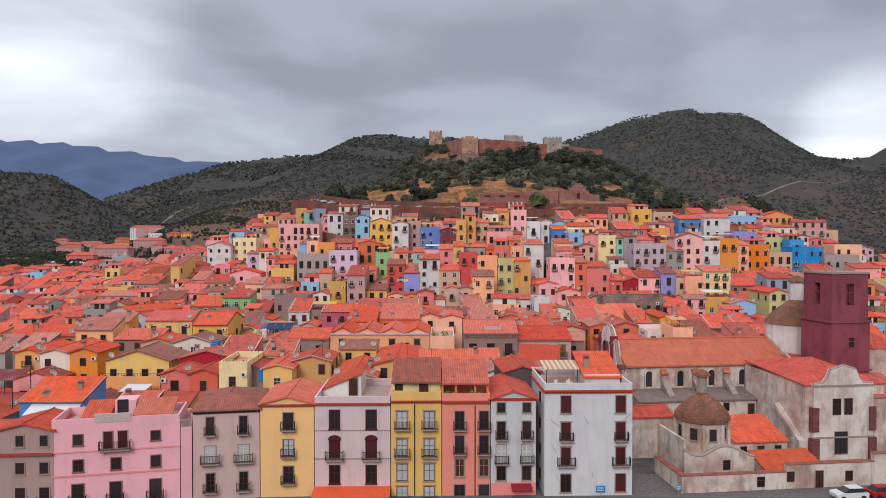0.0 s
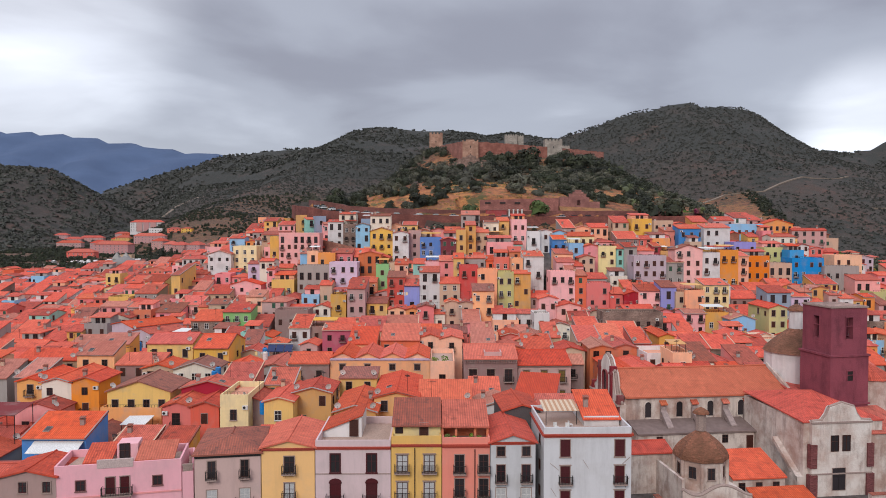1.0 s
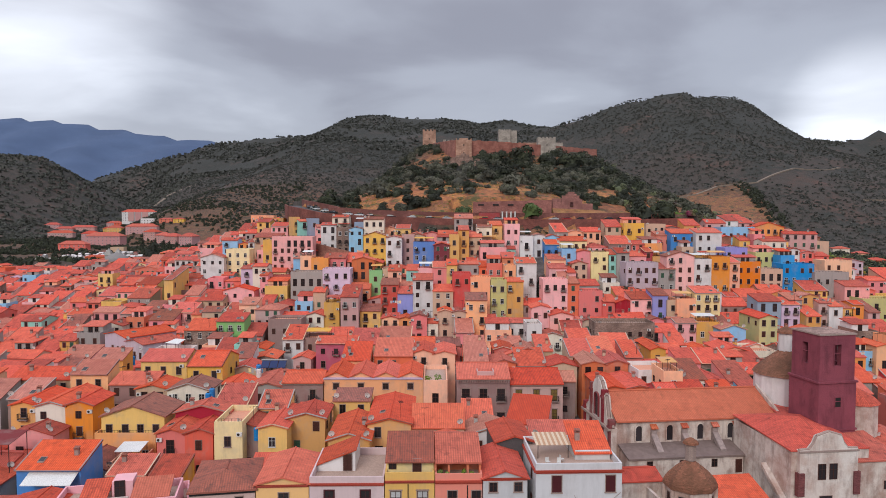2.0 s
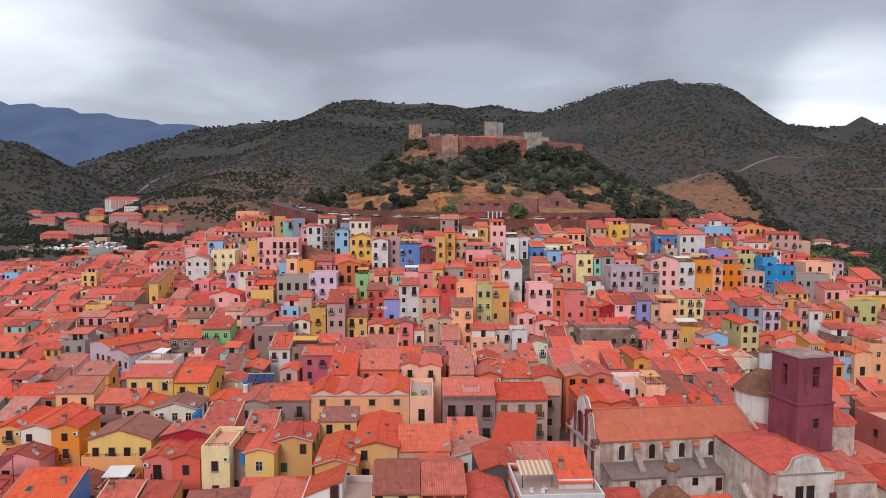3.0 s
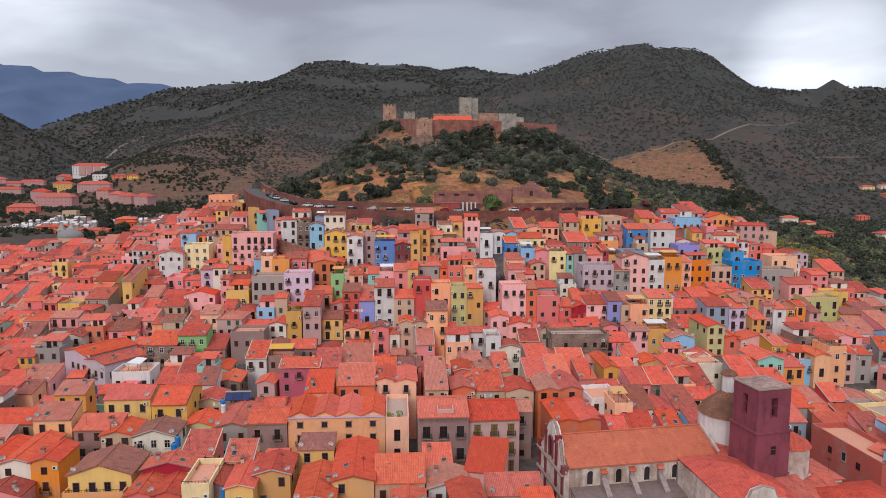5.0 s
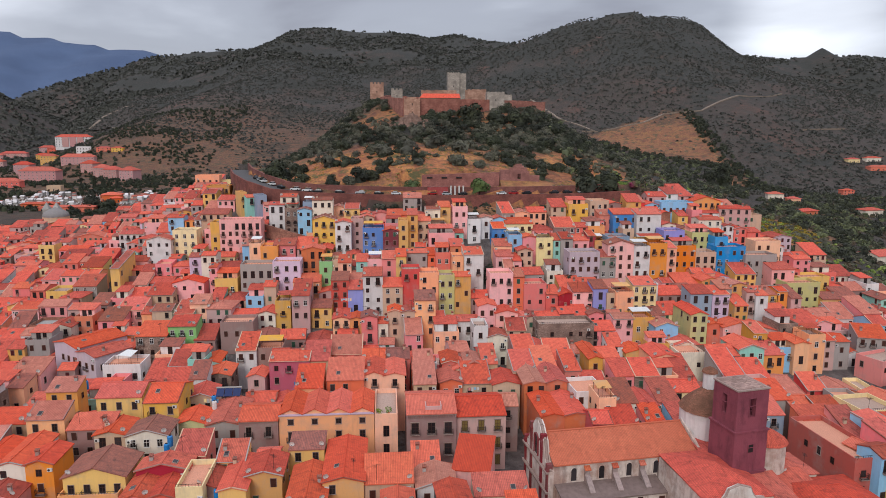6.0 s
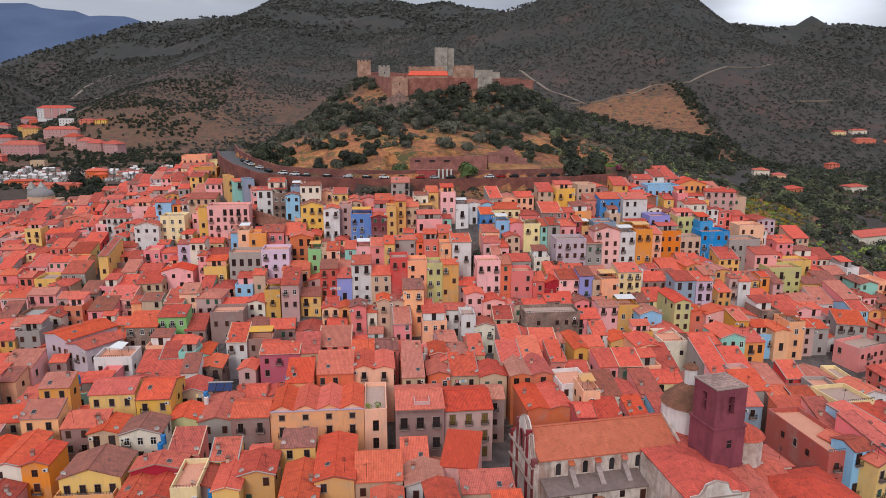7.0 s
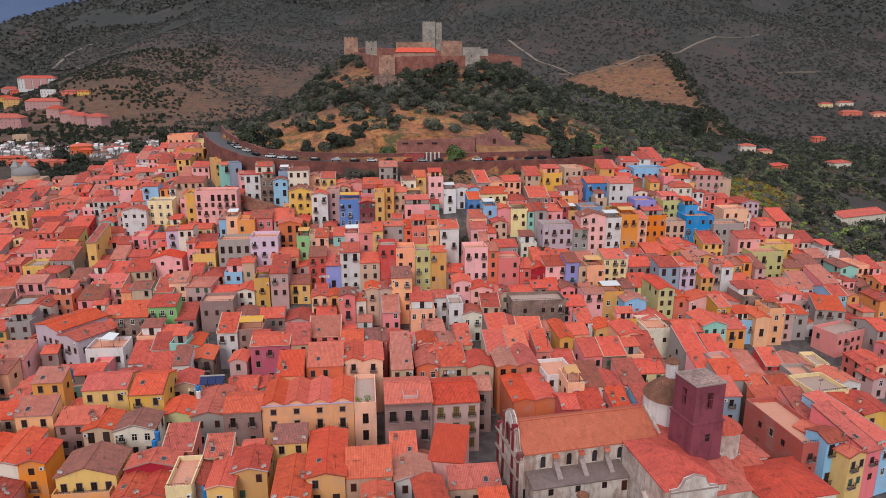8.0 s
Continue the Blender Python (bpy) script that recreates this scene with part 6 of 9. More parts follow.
# orange block north of the nave
ob = house(35.0, 135.1, 5.0, 13, 10.8, "terracotta", "g", rot=2, tile=TILES_NEW, cols=1, rows=1, slope=0.22, wins=["mid"])
ob = house(40.0, 135.1, 5.0, 13, 10.8, "terracotta", "g", rot=2, tile=TILES_NEW, cols=1, rows=1, slope=0.22, side=-1, wins=["mid"])

# ---- the cathedral ----
CA = 6.5  # its axis against the quay


def church_part(name, soup, mats, parent, label=""):
    return hang(name, soup.mesh(name, mats), parent, None, label)


church = thing("cathedral", "weathered cathedral with a red-tiled nave and limewashed walls", "church", pose(30.0, 114.2, 0, 0, 0, CA))
NL, NW, NE = 28.4, 13.0, 10.9  # nave length, width, eave
s = Soup()
r = NE + NW / 2 * 0.48
s.box((0, 0, 3), (NL, NW, NE))
s.face([(0, NW, NE), (0, 0, NE), (0, NW / 2, r)]), s.face([(NL, 0, NE), (NL, NW, NE), (NL, NW / 2, r)])
church_part("nave_wall", s, [CATH_WALL], church)
s = Soup()
s.slab([(-0.1, -0.5, NE - 0.05), (NL, -0.5, NE - 0.05), (NL, NW / 2, r + 0.2), (-0.1, NW / 2, r + 0.2)], 0.25)
s.slab([(NL, NW + 0.5, NE - 0.05), (-0.1, NW + 0.5, NE - 0.05), (-0.1, NW / 2, r + 0.2), (NL, NW / 2, r + 0.2)], 0.25)
s.rod((0, NW / 2, r + 0.2), (NL, NW / 2, r + 0.2), 0.2, sides=6)
church_part("nave_roof", s, [TILES_CHURCH], church)
s = Soup()
s.slab([(NL + 0.1, -0.5, NE + 0.5), (NL + 0.1, NW / 2, r + 0.7), (NL + 0.6, NW / 2, r + 0.7), (NL + 0.6, -0.5, NE + 0.5)], 0.8)
church_part("gable_coping", s, [CATH_WALL], church)
BUTTRESS = simple("buttress_render", "a3908a", 0.95, grain=2, depth=0.35)
# aisle with chapels, lean-to roof and buttresses
s = Soup()
s.box((0.5, -4.5, -1), (20, 0, 6.0))
church_part("aisle_wall", s, [CATH_WALL], church)
s = Soup()
s.slab([(0.3, -4.8, 6.0), (20.2, -4.8, 6.0), (20.2, 0, 7.0), (0.3, 0, 7.0)], 0.25)
church_part("aisle_roof", s, [simple("aged_screed", "7c6a64", 0.9, grain=1.2, depth=0.25)], church)
for k in range(4):
    x = 6.4 + k * 5.4 if k < 3 else 21.0
    s = Soup()
    s.box((x - 0.45, -0.6, 6.0), (x + 0.45, 0.05, 9.2))
    s.slab([(x - 0.5, -3.4, 6.5), (x + 0.5, -3.4, 6.5), (x + 0.5, -0.5, 8.6), (x - 0.5, -0.5, 8.6)], 0.9)
    church_part("buttress", s, [BUTTRESS], church)
    s = Soup()
    s.slab([(x - 0.6, -0.9, 9.6), (x + 0.6, -0.9, 9.6), (x + 0.6, 0.0, 10.1), (x - 0.6, 0.0, 10.1)], 0.15)
    church_part("buttress_cap", s, [TILES_CHURCH], church)


def arched(w, h, depth, mat_in, mat_ring):
    s = Soup()
    pts = [(-w / 2, 0), (w / 2, 0)] + [(w / 2 * math.cos(a), h - w / 2 + w / 2 * math.sin(a)) for a in (math.pi * k / 8 for k in range(9))]
    s.face([(x, -0.02, z) for x, z in pts])
    o = [(x * 1.3, z if z == 0 else z + 0.16) for x, z in pts]
    n = len(pts)
    for k in range(1, n):
        j = (k + 1) % n
        s.face([(pts[k][0], -depth, pts[k][1]), (o[k][0], -depth, o[k][1]), (o[j][0], -depth, o[j][1]), (pts[j][0], -depth, pts[j][1])], 1)
        s.face([(o[k][0], -depth, o[k][1]), (o[k][0], 0.03, o[k][1]), (o[j][0], 0.03, o[j][1]), (o[j][0], -depth, o[j][1])], 1)
        s.face([(pts[j][0], -depth, pts[j][1]), (pts[j][0], 0.03, pts[j][1]), (pts[k][0], 0.03, pts[k][1]), (pts[k][0], -depth, pts[k][1])], 1)
    return s.mesh("window", [mat_in, mat_ring])


ARCH = arched(1.1, 2.6, 0.25, GLASS, CATH_WALL)
for k in range(4):
    hang("window", ARCH, church, pose(3.9 + 5.4 * k, 0, 7.3))
hang("door", WIN["door"], church, pose(19.2, -4.5, 3.0))
for k in (4.0, 9.5, 15.0):
    hang("window", WIN["small"], church, pose(k, -4.5, 4.2))
# west front with scrolls
s = Soup()
prof = [(0, -1), (13.6, -1), (13.6, 9.6), (12.9, 10.4), (11.6, 10.8), (11.0, 12.4), (10.4, 14.2), (9.2, 15.0), (8.2, 16.2), (6.8, 16.8), (5.4, 16.2), (4.4, 15.0), (3.2, 14.2), (2.6, 12.4), (2.0, 10.8), (0.7, 10.4), (0, 9.6)]
xa, xb = -1.0, 0.0
s.face([(xa, y - 0.3, z) for y, z in prof[::-1]]), s.face([(xb, y - 0.3, z) for y, z in prof])
for (ya, za), (yb, zb) in zip(prof, prof[1:] + prof[:1]):
    s.face([(xa, ya - 0.3, za), (xa, yb - 0.3, zb), (xb, yb - 0.3, zb), (xb, ya - 0.3, za)][::-1])
church_part("west_front", s, [CATH_PALE], church)
for yy, zt in ((0.2, 10.2), (3.6, 14.4), (9.4, 14.4), (12.8, 10.2)):
    s = Soup()
    s.box((-1.25, yy - 0.45, -1), (-0.98, yy + 0.45, zt - 0.6)), s.box((-1.4, yy - 0.6, zt - 0.6), (-0.9, yy + 0.6, zt - 0.2)), s.box((-1.3, yy - 0.4, zt - 0.2), (-0.2, yy + 0.4, zt + 0.8))
    church_part("pilaster", s, [WALLS["maroon"]], church)
for zz, ya, yb in ((9.3, -0.5, 13.5), (5.4, -0.5, 13.5)):
    s = Soup()
    s.box((-1.6, ya, zz), (-1.0, yb, zz + 0.35))
    church_part("string_course", s, [TRIM], church)
hang("window", arched(1.8, 4.0, 0.25, GLASS, WALLS["maroon"]), church, pose(-1.03, 6.5, 10.0, 0, 0, -90))
s = Soup()
for (ya, za), (yb, zb) in zip(prof[2:], prof[3:]):
    s.rod((-0.6, ya - 0.3, za + 0.05), (-0.6, yb - 0.3, zb + 0.05), 0.32, sides=6)
church_part("coping", s, [TRIM], church)
# crossing drum with its tiled cone and lantern
dx, dy = 33.8, 5.9
s = Soup()
oct8 = [(dx + 5.2 * math.cos(math.pi * (k + 0.5) / 8), dy + 5.2 * math.sin(math.pi * (k + 0.5) / 8)) for k in range(16)]
s.prism(oct8, 4, 16.8)
church_part("drum", s, [WALLS["white"]], church)


def dome_soup(cx, cy, z0, r0, rise, sides, steps=6, power=0.6, over=0.3):
    s = Soup()
    prev = None
    for k in range(steps + 1):
        f = k / steps
        r = (r0 + over) * (1 - f ** (1 / power)) if k < steps else 0.02
        z = z0 + rise * f
        ring = [(cx + r * math.cos(2 * math.pi * (j + 0.5) / sides), cy + r * math.sin(2 * math.pi * (j + 0.5) / sides), z) for j in range(sides)]
        if prev:
            for j in range(sides):
                m = (j + 1) % sides
                q = [prev[j], prev[m], ring[m], ring[j]]
                u = (Vector(q[1]) - Vector(q[0])).length
                s.face(q, 0, [(j * 4, f * 6), (j * 4 + u, f * 6), (j * 4 + u, f * 6 + 1), (j * 4, f * 6 + 1)])
        prev = ring
    s.face([(cx + (r0 + over) * math.cos(2 * math.pi * (j + 0.5) / sides), cy + (r0 + over) * math.sin(2 * math.pi * (j + 0.5) / sides), z0) for j in range(sides)][::-1])
    return s


church_part("drum_roof", dome_soup(dx, dy, 16.8, 5.2, 4.9, 16, 6, 0.8), [TILES_DOME], church)
s = Soup()
s.prism([(dx + 1.25 * math.cos(math.pi * k / 4), dy + 1.25 * math.sin(math.pi * k / 4)) for k in range(8)], 20.0, 24.0)
lan = church_part("lantern", s, [WALLS["white"]], church)
hang("lantern_cap", dome_soup(dx, dy, 24.0, 1.25, 1.2, 10, 4, 0.5, 0.35).mesh("lantern_cap", [TILES_DOME]), lan)
# crossing shoulders round the drum
s = Soup()
s.box((28.4, -1.0, 3), (38.4, 12.6, 11.4))
church_part("crossing_wall", s, [CATH_WALL], church)
s = Soup()
s.slab([(28.2, -1.3, 11.4), (38.6, -1.3, 11.4), (38.6, 6.0, 12.6), (28.2, 6.0, 12.6)], 0.2), s.slab([(38.6, 12.9, 11.4), (28.2, 12.9, 11.4), (28.2, 6.0, 12.6), (38.6, 6.0, 12.6)], 0.2)
church_part("crossing_roof", s, [TILES_MID], church)
# transept block
s = Soup()
s.box((20.2, -16.8, -1), (32.5, -1.0, 10.8))
church_part("transept_wall", s, [CATH_WALL], church)
s = Soup()
s.slab([(20.0, -17.0, 10.8), (32.6, -17.0, 10.8), (26.4, -9.0, 13.4)], 0.2), s.slab([(20.0, -1.0, 11.6), (20.0, -17.0, 10.8), (26.4, -9.0, 13.4)], 0.2)
s.slab([(32.6, -17.0, 10.8), (32.6, -1.0, 11.6), (26.4, -9.0, 13.4)], 0.2), s.slab([(32.6, -1.0, 11.6), (20.0, -1.0, 11.6), (26.4, -9.0, 13.4)], 0.2)
church_part("transept_roof", s, [TILES_MID], church)
s = Soup()
prof = [(21.0, -1), (30.2, -1), (30.2, 10.9), (28.6, 11.0), (27.9, 11.9), (27.5, 12.9), (25.6, 13.5), (23.7, 12.9), (23.3, 11.9), (22.6, 11.0), (21.0, 10.9)]
s.face([(x, -17.6, z) for x, z in prof]), s.face([(x, -16.7, z) for x, z in prof[::-1]])
for (a, za), (b, zb) in zip(prof, prof[1:] + prof[:1]):
    s.face([(a, -17.6, za), (a, -16.7, za), (b, -16.7, zb), (b, -17.6, zb)])
church_part("transept_front", s, [CATH_PALE], church)
s = Soup()
for (a, za), (b, zb) in zip(prof[2:], prof[3:]):
    s.rod((a, -17.3, za + 0.05), (b, -17.3, zb + 0.05), 0.22, sides=6)
church_part("coping", s, [TRIM], church)
for z0, z1, out in ((10.6, 10.85, 17.75), (3.2, 3.4, 17.7)):
    s = Soup()
    s.box((20.9, -out, z0), (30.3, -17.5, z1))
    church_part("string_course", s, [TRIM], church)
for xx in (24.5, 26.3):
    hang("window", WIN["tall"], church, pose(xx, -17.6, 6.6))
hang("door", built(window_mesh("door", 2.0, 3.2, IRON, GLASS, TRIM, sill=False)), church, pose(25.2, -17.6, 0.9))
for xx in (21.2, 30.0):
    s = Soup()
    s.box((xx - 0.5, -17.85, 4.2), (xx + 0.5, -17.0, 7.6)), s.box((xx - 0.6, -17.85, -1), (xx + 0.6, -17.0, 3.2))
    church_part("brick_quoin", s, [stone("quoin_brick", "8c5654", "724646", 3.0)], church)
s = Soup()
s.slab([(19.3, -16.8, 2.6), (20.4, -16.8, 2.6), (20.4, -10.6, 6.8), (19.3, -10.6, 6.8)], 0.6)
s.box((19.3, -16.9, -1), (20.4, -15.0, 2.8))
church_part("raking_wall", s, [CATH_WALL], church)
# apse behind the tower
s = Soup()
ap = [(39.6 + 3.6 * math.cos(t), -4.2 + 3.6 * math.sin(t)) for t in (2 * math.pi * k / 14 for k in range(14))]
s.prism(ap, -1, 14.2)
church_part("apse_wall", s, [CATH_WALL], church)
church_part("apse_roof", dome_soup(39.6, -4.2, 14.2, 3.6, 2.4, 14, 4, 0.7), [TILES_MID], church)
# eastern chapels
for a, b, h in (((30.4, -17.3), (37.6, -9.0), 9.0), ((37.7, -16.0), (45.5, -6.0), 7.4)):
    s = Soup()
    s.box((a[0], a[1], -1), (b[0], b[1], h))
    church_part("sacristy_wall", s, [CATH_WALL], church)
    s = Soup()
    s.slab([(a[0] - 0.2, a[1] - 0.3, h), (b[0] + 0.2, a[1] - 0.3, h), (b[0] + 0.2, b[1], h + 1.7), (a[0] - 0.2, b[1], h + 1.7)], 0.2)
    church_part("sacristy_roof", s, [TILES_MID], church)
hang("window", WIN["small"], church, pose(35.2, -17.3, 4.6))

# bell tower
tower = thing("bell_tower", "oxblood-red square bell tower with a flat top", "tower", pose(60.3, 108.0, 0, 0, 0, 10.8), "")
s = Soup()
T = 6.4
s.box((-0.2, -0.2, -1), (T + 0.2, T + 0.2, 18.7)), s.box((0.8, 0.8, 18.7), (T - 0.8, T - 0.8, 21.1)), s.box((0.8, 0.8, 25.6), (T - 0.8, T - 0.8, 26.2))
for k in range(4):
    a, m = (0, T) if k % 2 == 0 else (0.8, T - 0.8), 3.2
    q = (0.0, 0.8) if k < 2 else (T - 0.8, T)
    for lo, hi, z0, z1 in ((a[0], m - 0.6, 18.7, 26.2), (m + 0.6, a[1], 18.7, 26.2), (m - 0.6, m + 0.6, 18.7, 21.3), (m - 0.6, m + 0.6, 24.7, 26.2)):
        if k % 2 == 0:
            s.box((lo, q[0], z0), (hi, q[1], z1))
        else:
            s.box((q[0], lo, z0), (q[1], hi, z1))
hang("shaft", s.mesh("shaft", [TOWER_WALL]), tower)
for z, o in ((18.6, 0.4), (11.0, 0.4), (26.2, 0.16)):
    s = Soup()
    s.box((-o, -o, z), (T + o, T + o, z + (0.3 if z < 20 else 0.25)))
    hang("ledge", s.mesh("ledge", [TRIM if z > 20 else TOWER_WALL]), tower)
s = Soup()
s.box((0.2, 0.2, 26.3), (T - 0.2, T - 0.2, 26.5))
hang("roof_slab", s.mesh("roof_slab", [stone("tower_cap_rubble", "b39488", "80675d", 2.4)]), tower)


def slot(w, h, pane=False):
    s = Soup()
    if pane:
        s.box((-w / 2, -0.03, 0), (w / 2, 0.05, h), 0)
    s.box((-w / 2 - 0.12, -0.08, 0), (-w / 2, 0.05, h), 1), s.box((w / 2, -0.08, 0), (w / 2 + 0.12, 0.05, h), 1), s.box((-w / 2 - 0.12, -0.08, h), (w / 2 + 0.12, 0.05, h + 0.12), 1)
    s.rod((-w / 2, -0.05, h * 0.6), (w / 2, -0.05, h * 0.6), 0.06, 1)
    return s.mesh("belfry_opening", [IRON, TOWER_WALL])


for m in (pose(3.2, 0, 21.3), pose(0, 3.2, 21.3, 0, 0, -90)):
    hang("belfry_opening", slot(1.2, 3.4), tower, m)
hang("window", slot(1.0, 1.5, True), tower, pose(3.3, -0.2, 14.8))

# domed chapel by the street
chapel = thing("domed_chapel", "small chapel with a brown-tiled dome and curved gable", "chapel", pose(36.3, 97.5, 0, 0, 0, CA))
s = Soup()
s.box((-4.6, -4.6, -1), (4.6, 4.8, 2.6))
prof = [(-4.9, -1), (4.9, -1)] + [(4.9 - 9.8 * k / 28, 3.2 + 0.75 * math.cos(2.2 * math.pi * (k / 28 - 0.42)) + 1.5 * max(0.0, k / 28 - 0.72) ** 1.2 * 3) for k in range(29)]
s.face([(x, -5.0, z) for x, z in prof]), s.face([(x, -4.5, z) for x, z in prof[::-1]])
for (a, za), (b, zb) in zip(prof, prof[1:] + prof[:1]):
    s.face([(a, -5.0, za), (a, -4.5, za), (b, -4.5, zb), (b, -5.0, zb)])
s.box((-4.9, -4.6, -1), (-4.5, 4.0, 5.0))
hang("wall", s.mesh("wall", [CATH_WALL]), chapel)
s = Soup()
for (a, za), (b, zb) in zip(prof[2:], prof[3:]):
    s.rod((a, -4.75, za + 0.05), (b, -4.75, zb + 0.05), 0.3, sides=6)
hang("coping", s.mesh("coping", [TRIM]), chapel)
s = Soup()
oct8 = [(3.4 * math.cos(math.pi * (k + 0.5) / 4), 3.4 * math.sin(math.pi * (k + 0.5) / 4)) for k in range(8)]
s.prism(oct8, 2.6, 6.6)
drum = hang("drum", s.mesh("drum", [CATH_WALL]), chapel)
for k in range(8):
    a = math.pi * (k + 0.5) / 4
    s = Soup()
    s.rod((3.5 * math.cos(a), 3.5 * math.sin(a), 2.6), (3.5 * math.cos(a), 3.5 * math.sin(a), 6.5), 0.28, sides=8)
    hang("column", s.mesh("column", [CATH_WALL]), drum)
    b = math.pi * k / 4
    if k in (4, 5, 6, 7):
        hang("window", WIN["mid"], drum, pose(3.15 * math.cos(b), 3.15 * math.sin(b), 4.2, 0, 0, math.degrees(b) + 90))
hang("dome", dome_soup(0, 0, 6.6, 3.4, 3.9, 8, 7, 0.55, 0.4).mesh("dome", [TILES_DOME]), chapel)
s = Soup()
s.prism([(0.75 * math.cos(math.pi * k / 4), 0.75 * math.sin(math.pi * k / 4)) for k in range(8)], 10.2, 12.6)
lan = hang("lantern", s.mesh("lantern", [TRIM]), chapel)
hang("lantern_cap", dome_soup(0, 0, 12.6, 0.75, 0.9, 10, 4, 0.5, 0.4).mesh("lantern_cap", [TILES_DOME]), lan)
hang("niche", WIN["small"], chapel, pose(1.0, -5.02, 1.0))
# annexes round the chapel
for x, y, w, d, h, roof in ((30.2, 100.5, 6.5, 5.5, 6.0, "t"), (45.3, 99.0, 8.0, 6.5, 2.9, "s"), (47.5, 93.2, 8.5, 4.5, 0.6, "s")):
    ob = thing("church_annexe", "low limewashed church annexe with a red tile roof", "annexe", pose(x, y, 0, 0, 0, CA), "annexes")
    hang("wall", wall_soup(w, d, h, roof, 0.3, -1).mesh("wall", [CATH_WALL, TERRACE]), ob)
    hang("roof", roof_soup(w, d, h, roof, 0.3).mesh("roof", [TILES_ALL[-1] if roof == "s" else TILES_MID]), ob)
    if w == 8.0:
        for k in (-2.6, 0, 2.6):
            hang("window", WIN["small"], ob, pose(k, 0, 1.0))
FOOT.append((84, 113, 8, 12)), FOOT.append((46, 108, 21, 22)), FOOT.append((62, 116, 13, 10)), FOOT.append((36, 97, 9, 9))
# street wall of the close
s = Soup()
ya, yb, xa, xb = 86.4, 90.4, 29.7, 64.0
yard = thing("street_wall", "stained grey limewashed street wall with dark openings", "wall", pose(xa, ya, 0, 0, 0, math.degrees(math.atan2(yb - ya, xb - xa))))
L = math.hypot(xb - xa, yb - ya)
s.box((0, 0, -1), (L, 0.6, 2.2)), s.box((14, 0, 2.2), (L, 0.6, 3.1)), s.box((26, 0, 3.1), (L, 0.6, 4.1)), s.box((0, 0.6, -1), (0.6, 8, 2.2))
hang("wall", s.mesh("wall", [CATH_WALL]), yard)
s = Soup()
for a, b, z in ((0, 14, 2.2), (14, 26, 3.1), (26, L, 4.1)):
    s.slab([(a, -0.06, z), (b, -0.06, z), (b, 0.62, z + 0.1), (a, 0.62, z + 0.1)], 0.07)
s.slab([(-0.08, 8, 2.2), (-0.08, 0, 2.2), (0.66, 0, 2.32), (0.66, 8, 2.32)], 0.08)
hang("coping", s.mesh("coping", [TILES_OLD]), yard)
for k, z in ((10.5, 0.5), (14.5, 1.0), (22.5, 0.8), (29.5, 1.2)):
    hang("window", WIN["small"], yard, pose(k, 0, z))
hang("door", WIN["door"], yard, pose(18.4, 0, 0))
FOOT.append((-206, 452, 13, 13))

# ---- houses that can be told apart, tier by tier ----
house(-71.0, 119.0, 4.3, 10.8, 12.2, "orange", "g", side=1, tile=TILES_NEW)
house(-66.1, 118.5, 5.1, 12.8, 12.1, "ivory", "g", side=1, tile=TILES_NEW)
house(-61.1, 118.3, 4.7, 8.0, 12.3, "orange", "g", side=1, tile=TILES_NEW)
house(-50.2, 114.3, 10.4, 8.8, 11.6, "yellow", "g", side=1, tile=TILES_OLD)
house(-50.6, 112.2, 9.9, 2.6, 8.5, "orange", "f", side=1, plain=True)
house(-41.6, 108.1, 4.4, 9.2, 10.7, "salmon", "g", side=1, tile=TILES_MID)
house(-37.2, 108.0, 4.4, 9.0, 10.7, "salmon", "g", side=1, tile=TILES_MID)
house(-39.1, 115.3, 8.9, 5.0, 11.9, "crimson", "g", side=1, tile=TILES_MID)
house(-32.5, 107.7, 4.4, 9.8, 11.7, "cream", "f", side=1, plain=True)
house(-67.0, 133.8, 7.2, 5.0, 14.1, "peach", "s", side=1)
house(-58.1, 132.1, 8.4, 5.0, 12.5, "dusk", "s", side=1)
house(-53.3, 129.6, 5.8, 7.6, 12.3, "tan", "g", side=1)
house(-46.1, 128.5, 7.8, 7.4, 12.3, "ivory", "g", side=1)
house(-35.9, 120.7, 5.9, 7.0, 11.8, "salmon", "s", side=1)
house(-56.1, 142.7, 9.4, 9.0, 14.7, "yellow", "t", side=1, tile=TILES_NEW)
house(-47.0, 140.7, 7.1, 11.8, 14.1, "yellow", "t", side=1, tile=TILES_NEW)
house(-71.3, 150.6, 6.6, 5.0, 13.2, "orange", "s", side=1)
house(-77.4, 135.4, 12.0, 5.0, 12.7, "tan", "s", side=1)
house(-75.0, 125.1, 4.7, 7.4, 11.6, "dusk", "s", side=1)
house(-66.4, 113.2, 7.2, 5.0, 8.8, "pink", "g", side=1)
house(-44.4, 98.6, 5.6, 5.0, 7.7, "terracotta", "s", side=1)
house(-21.1, 111.7, 6.1, 8.2, 12.0, "ochre", "g", side=1, tile=TILES_MID)
house(-25.7, 108.1, 4.5, 12.8, 11.5, "yellow", "g", side=1)
house(-30.2, 110.3, 3.4, 7.2, 11.0, "dusk", "g", side=1)
house(-13.2, 103.7, 6.3, 13.4, 11.0, "ochre", "g", side=1, tile=TILES_MID)
house(-7.4, 108.6, 6.9, 16.4, 12.0, "ochre", "g", tile=TILES_NEW)
house(0.3, 109.2, 8.4, 7.0, 11.2, "tan", "s")
house(-14.7, 120.0, 6.4, 6.0, 12.6, "yellow", "s", side=1, slope=0.12)
house(-27.8, 117.5, 5.2, 5.2, 12.1, "yellow", "s", side=1)
house(1.7, 102.6, 5.2, 5.0, 10.8, "salmon", "g")
house(8.4, 108.5, 6.7, 8.0, 10.3, "white", "g")
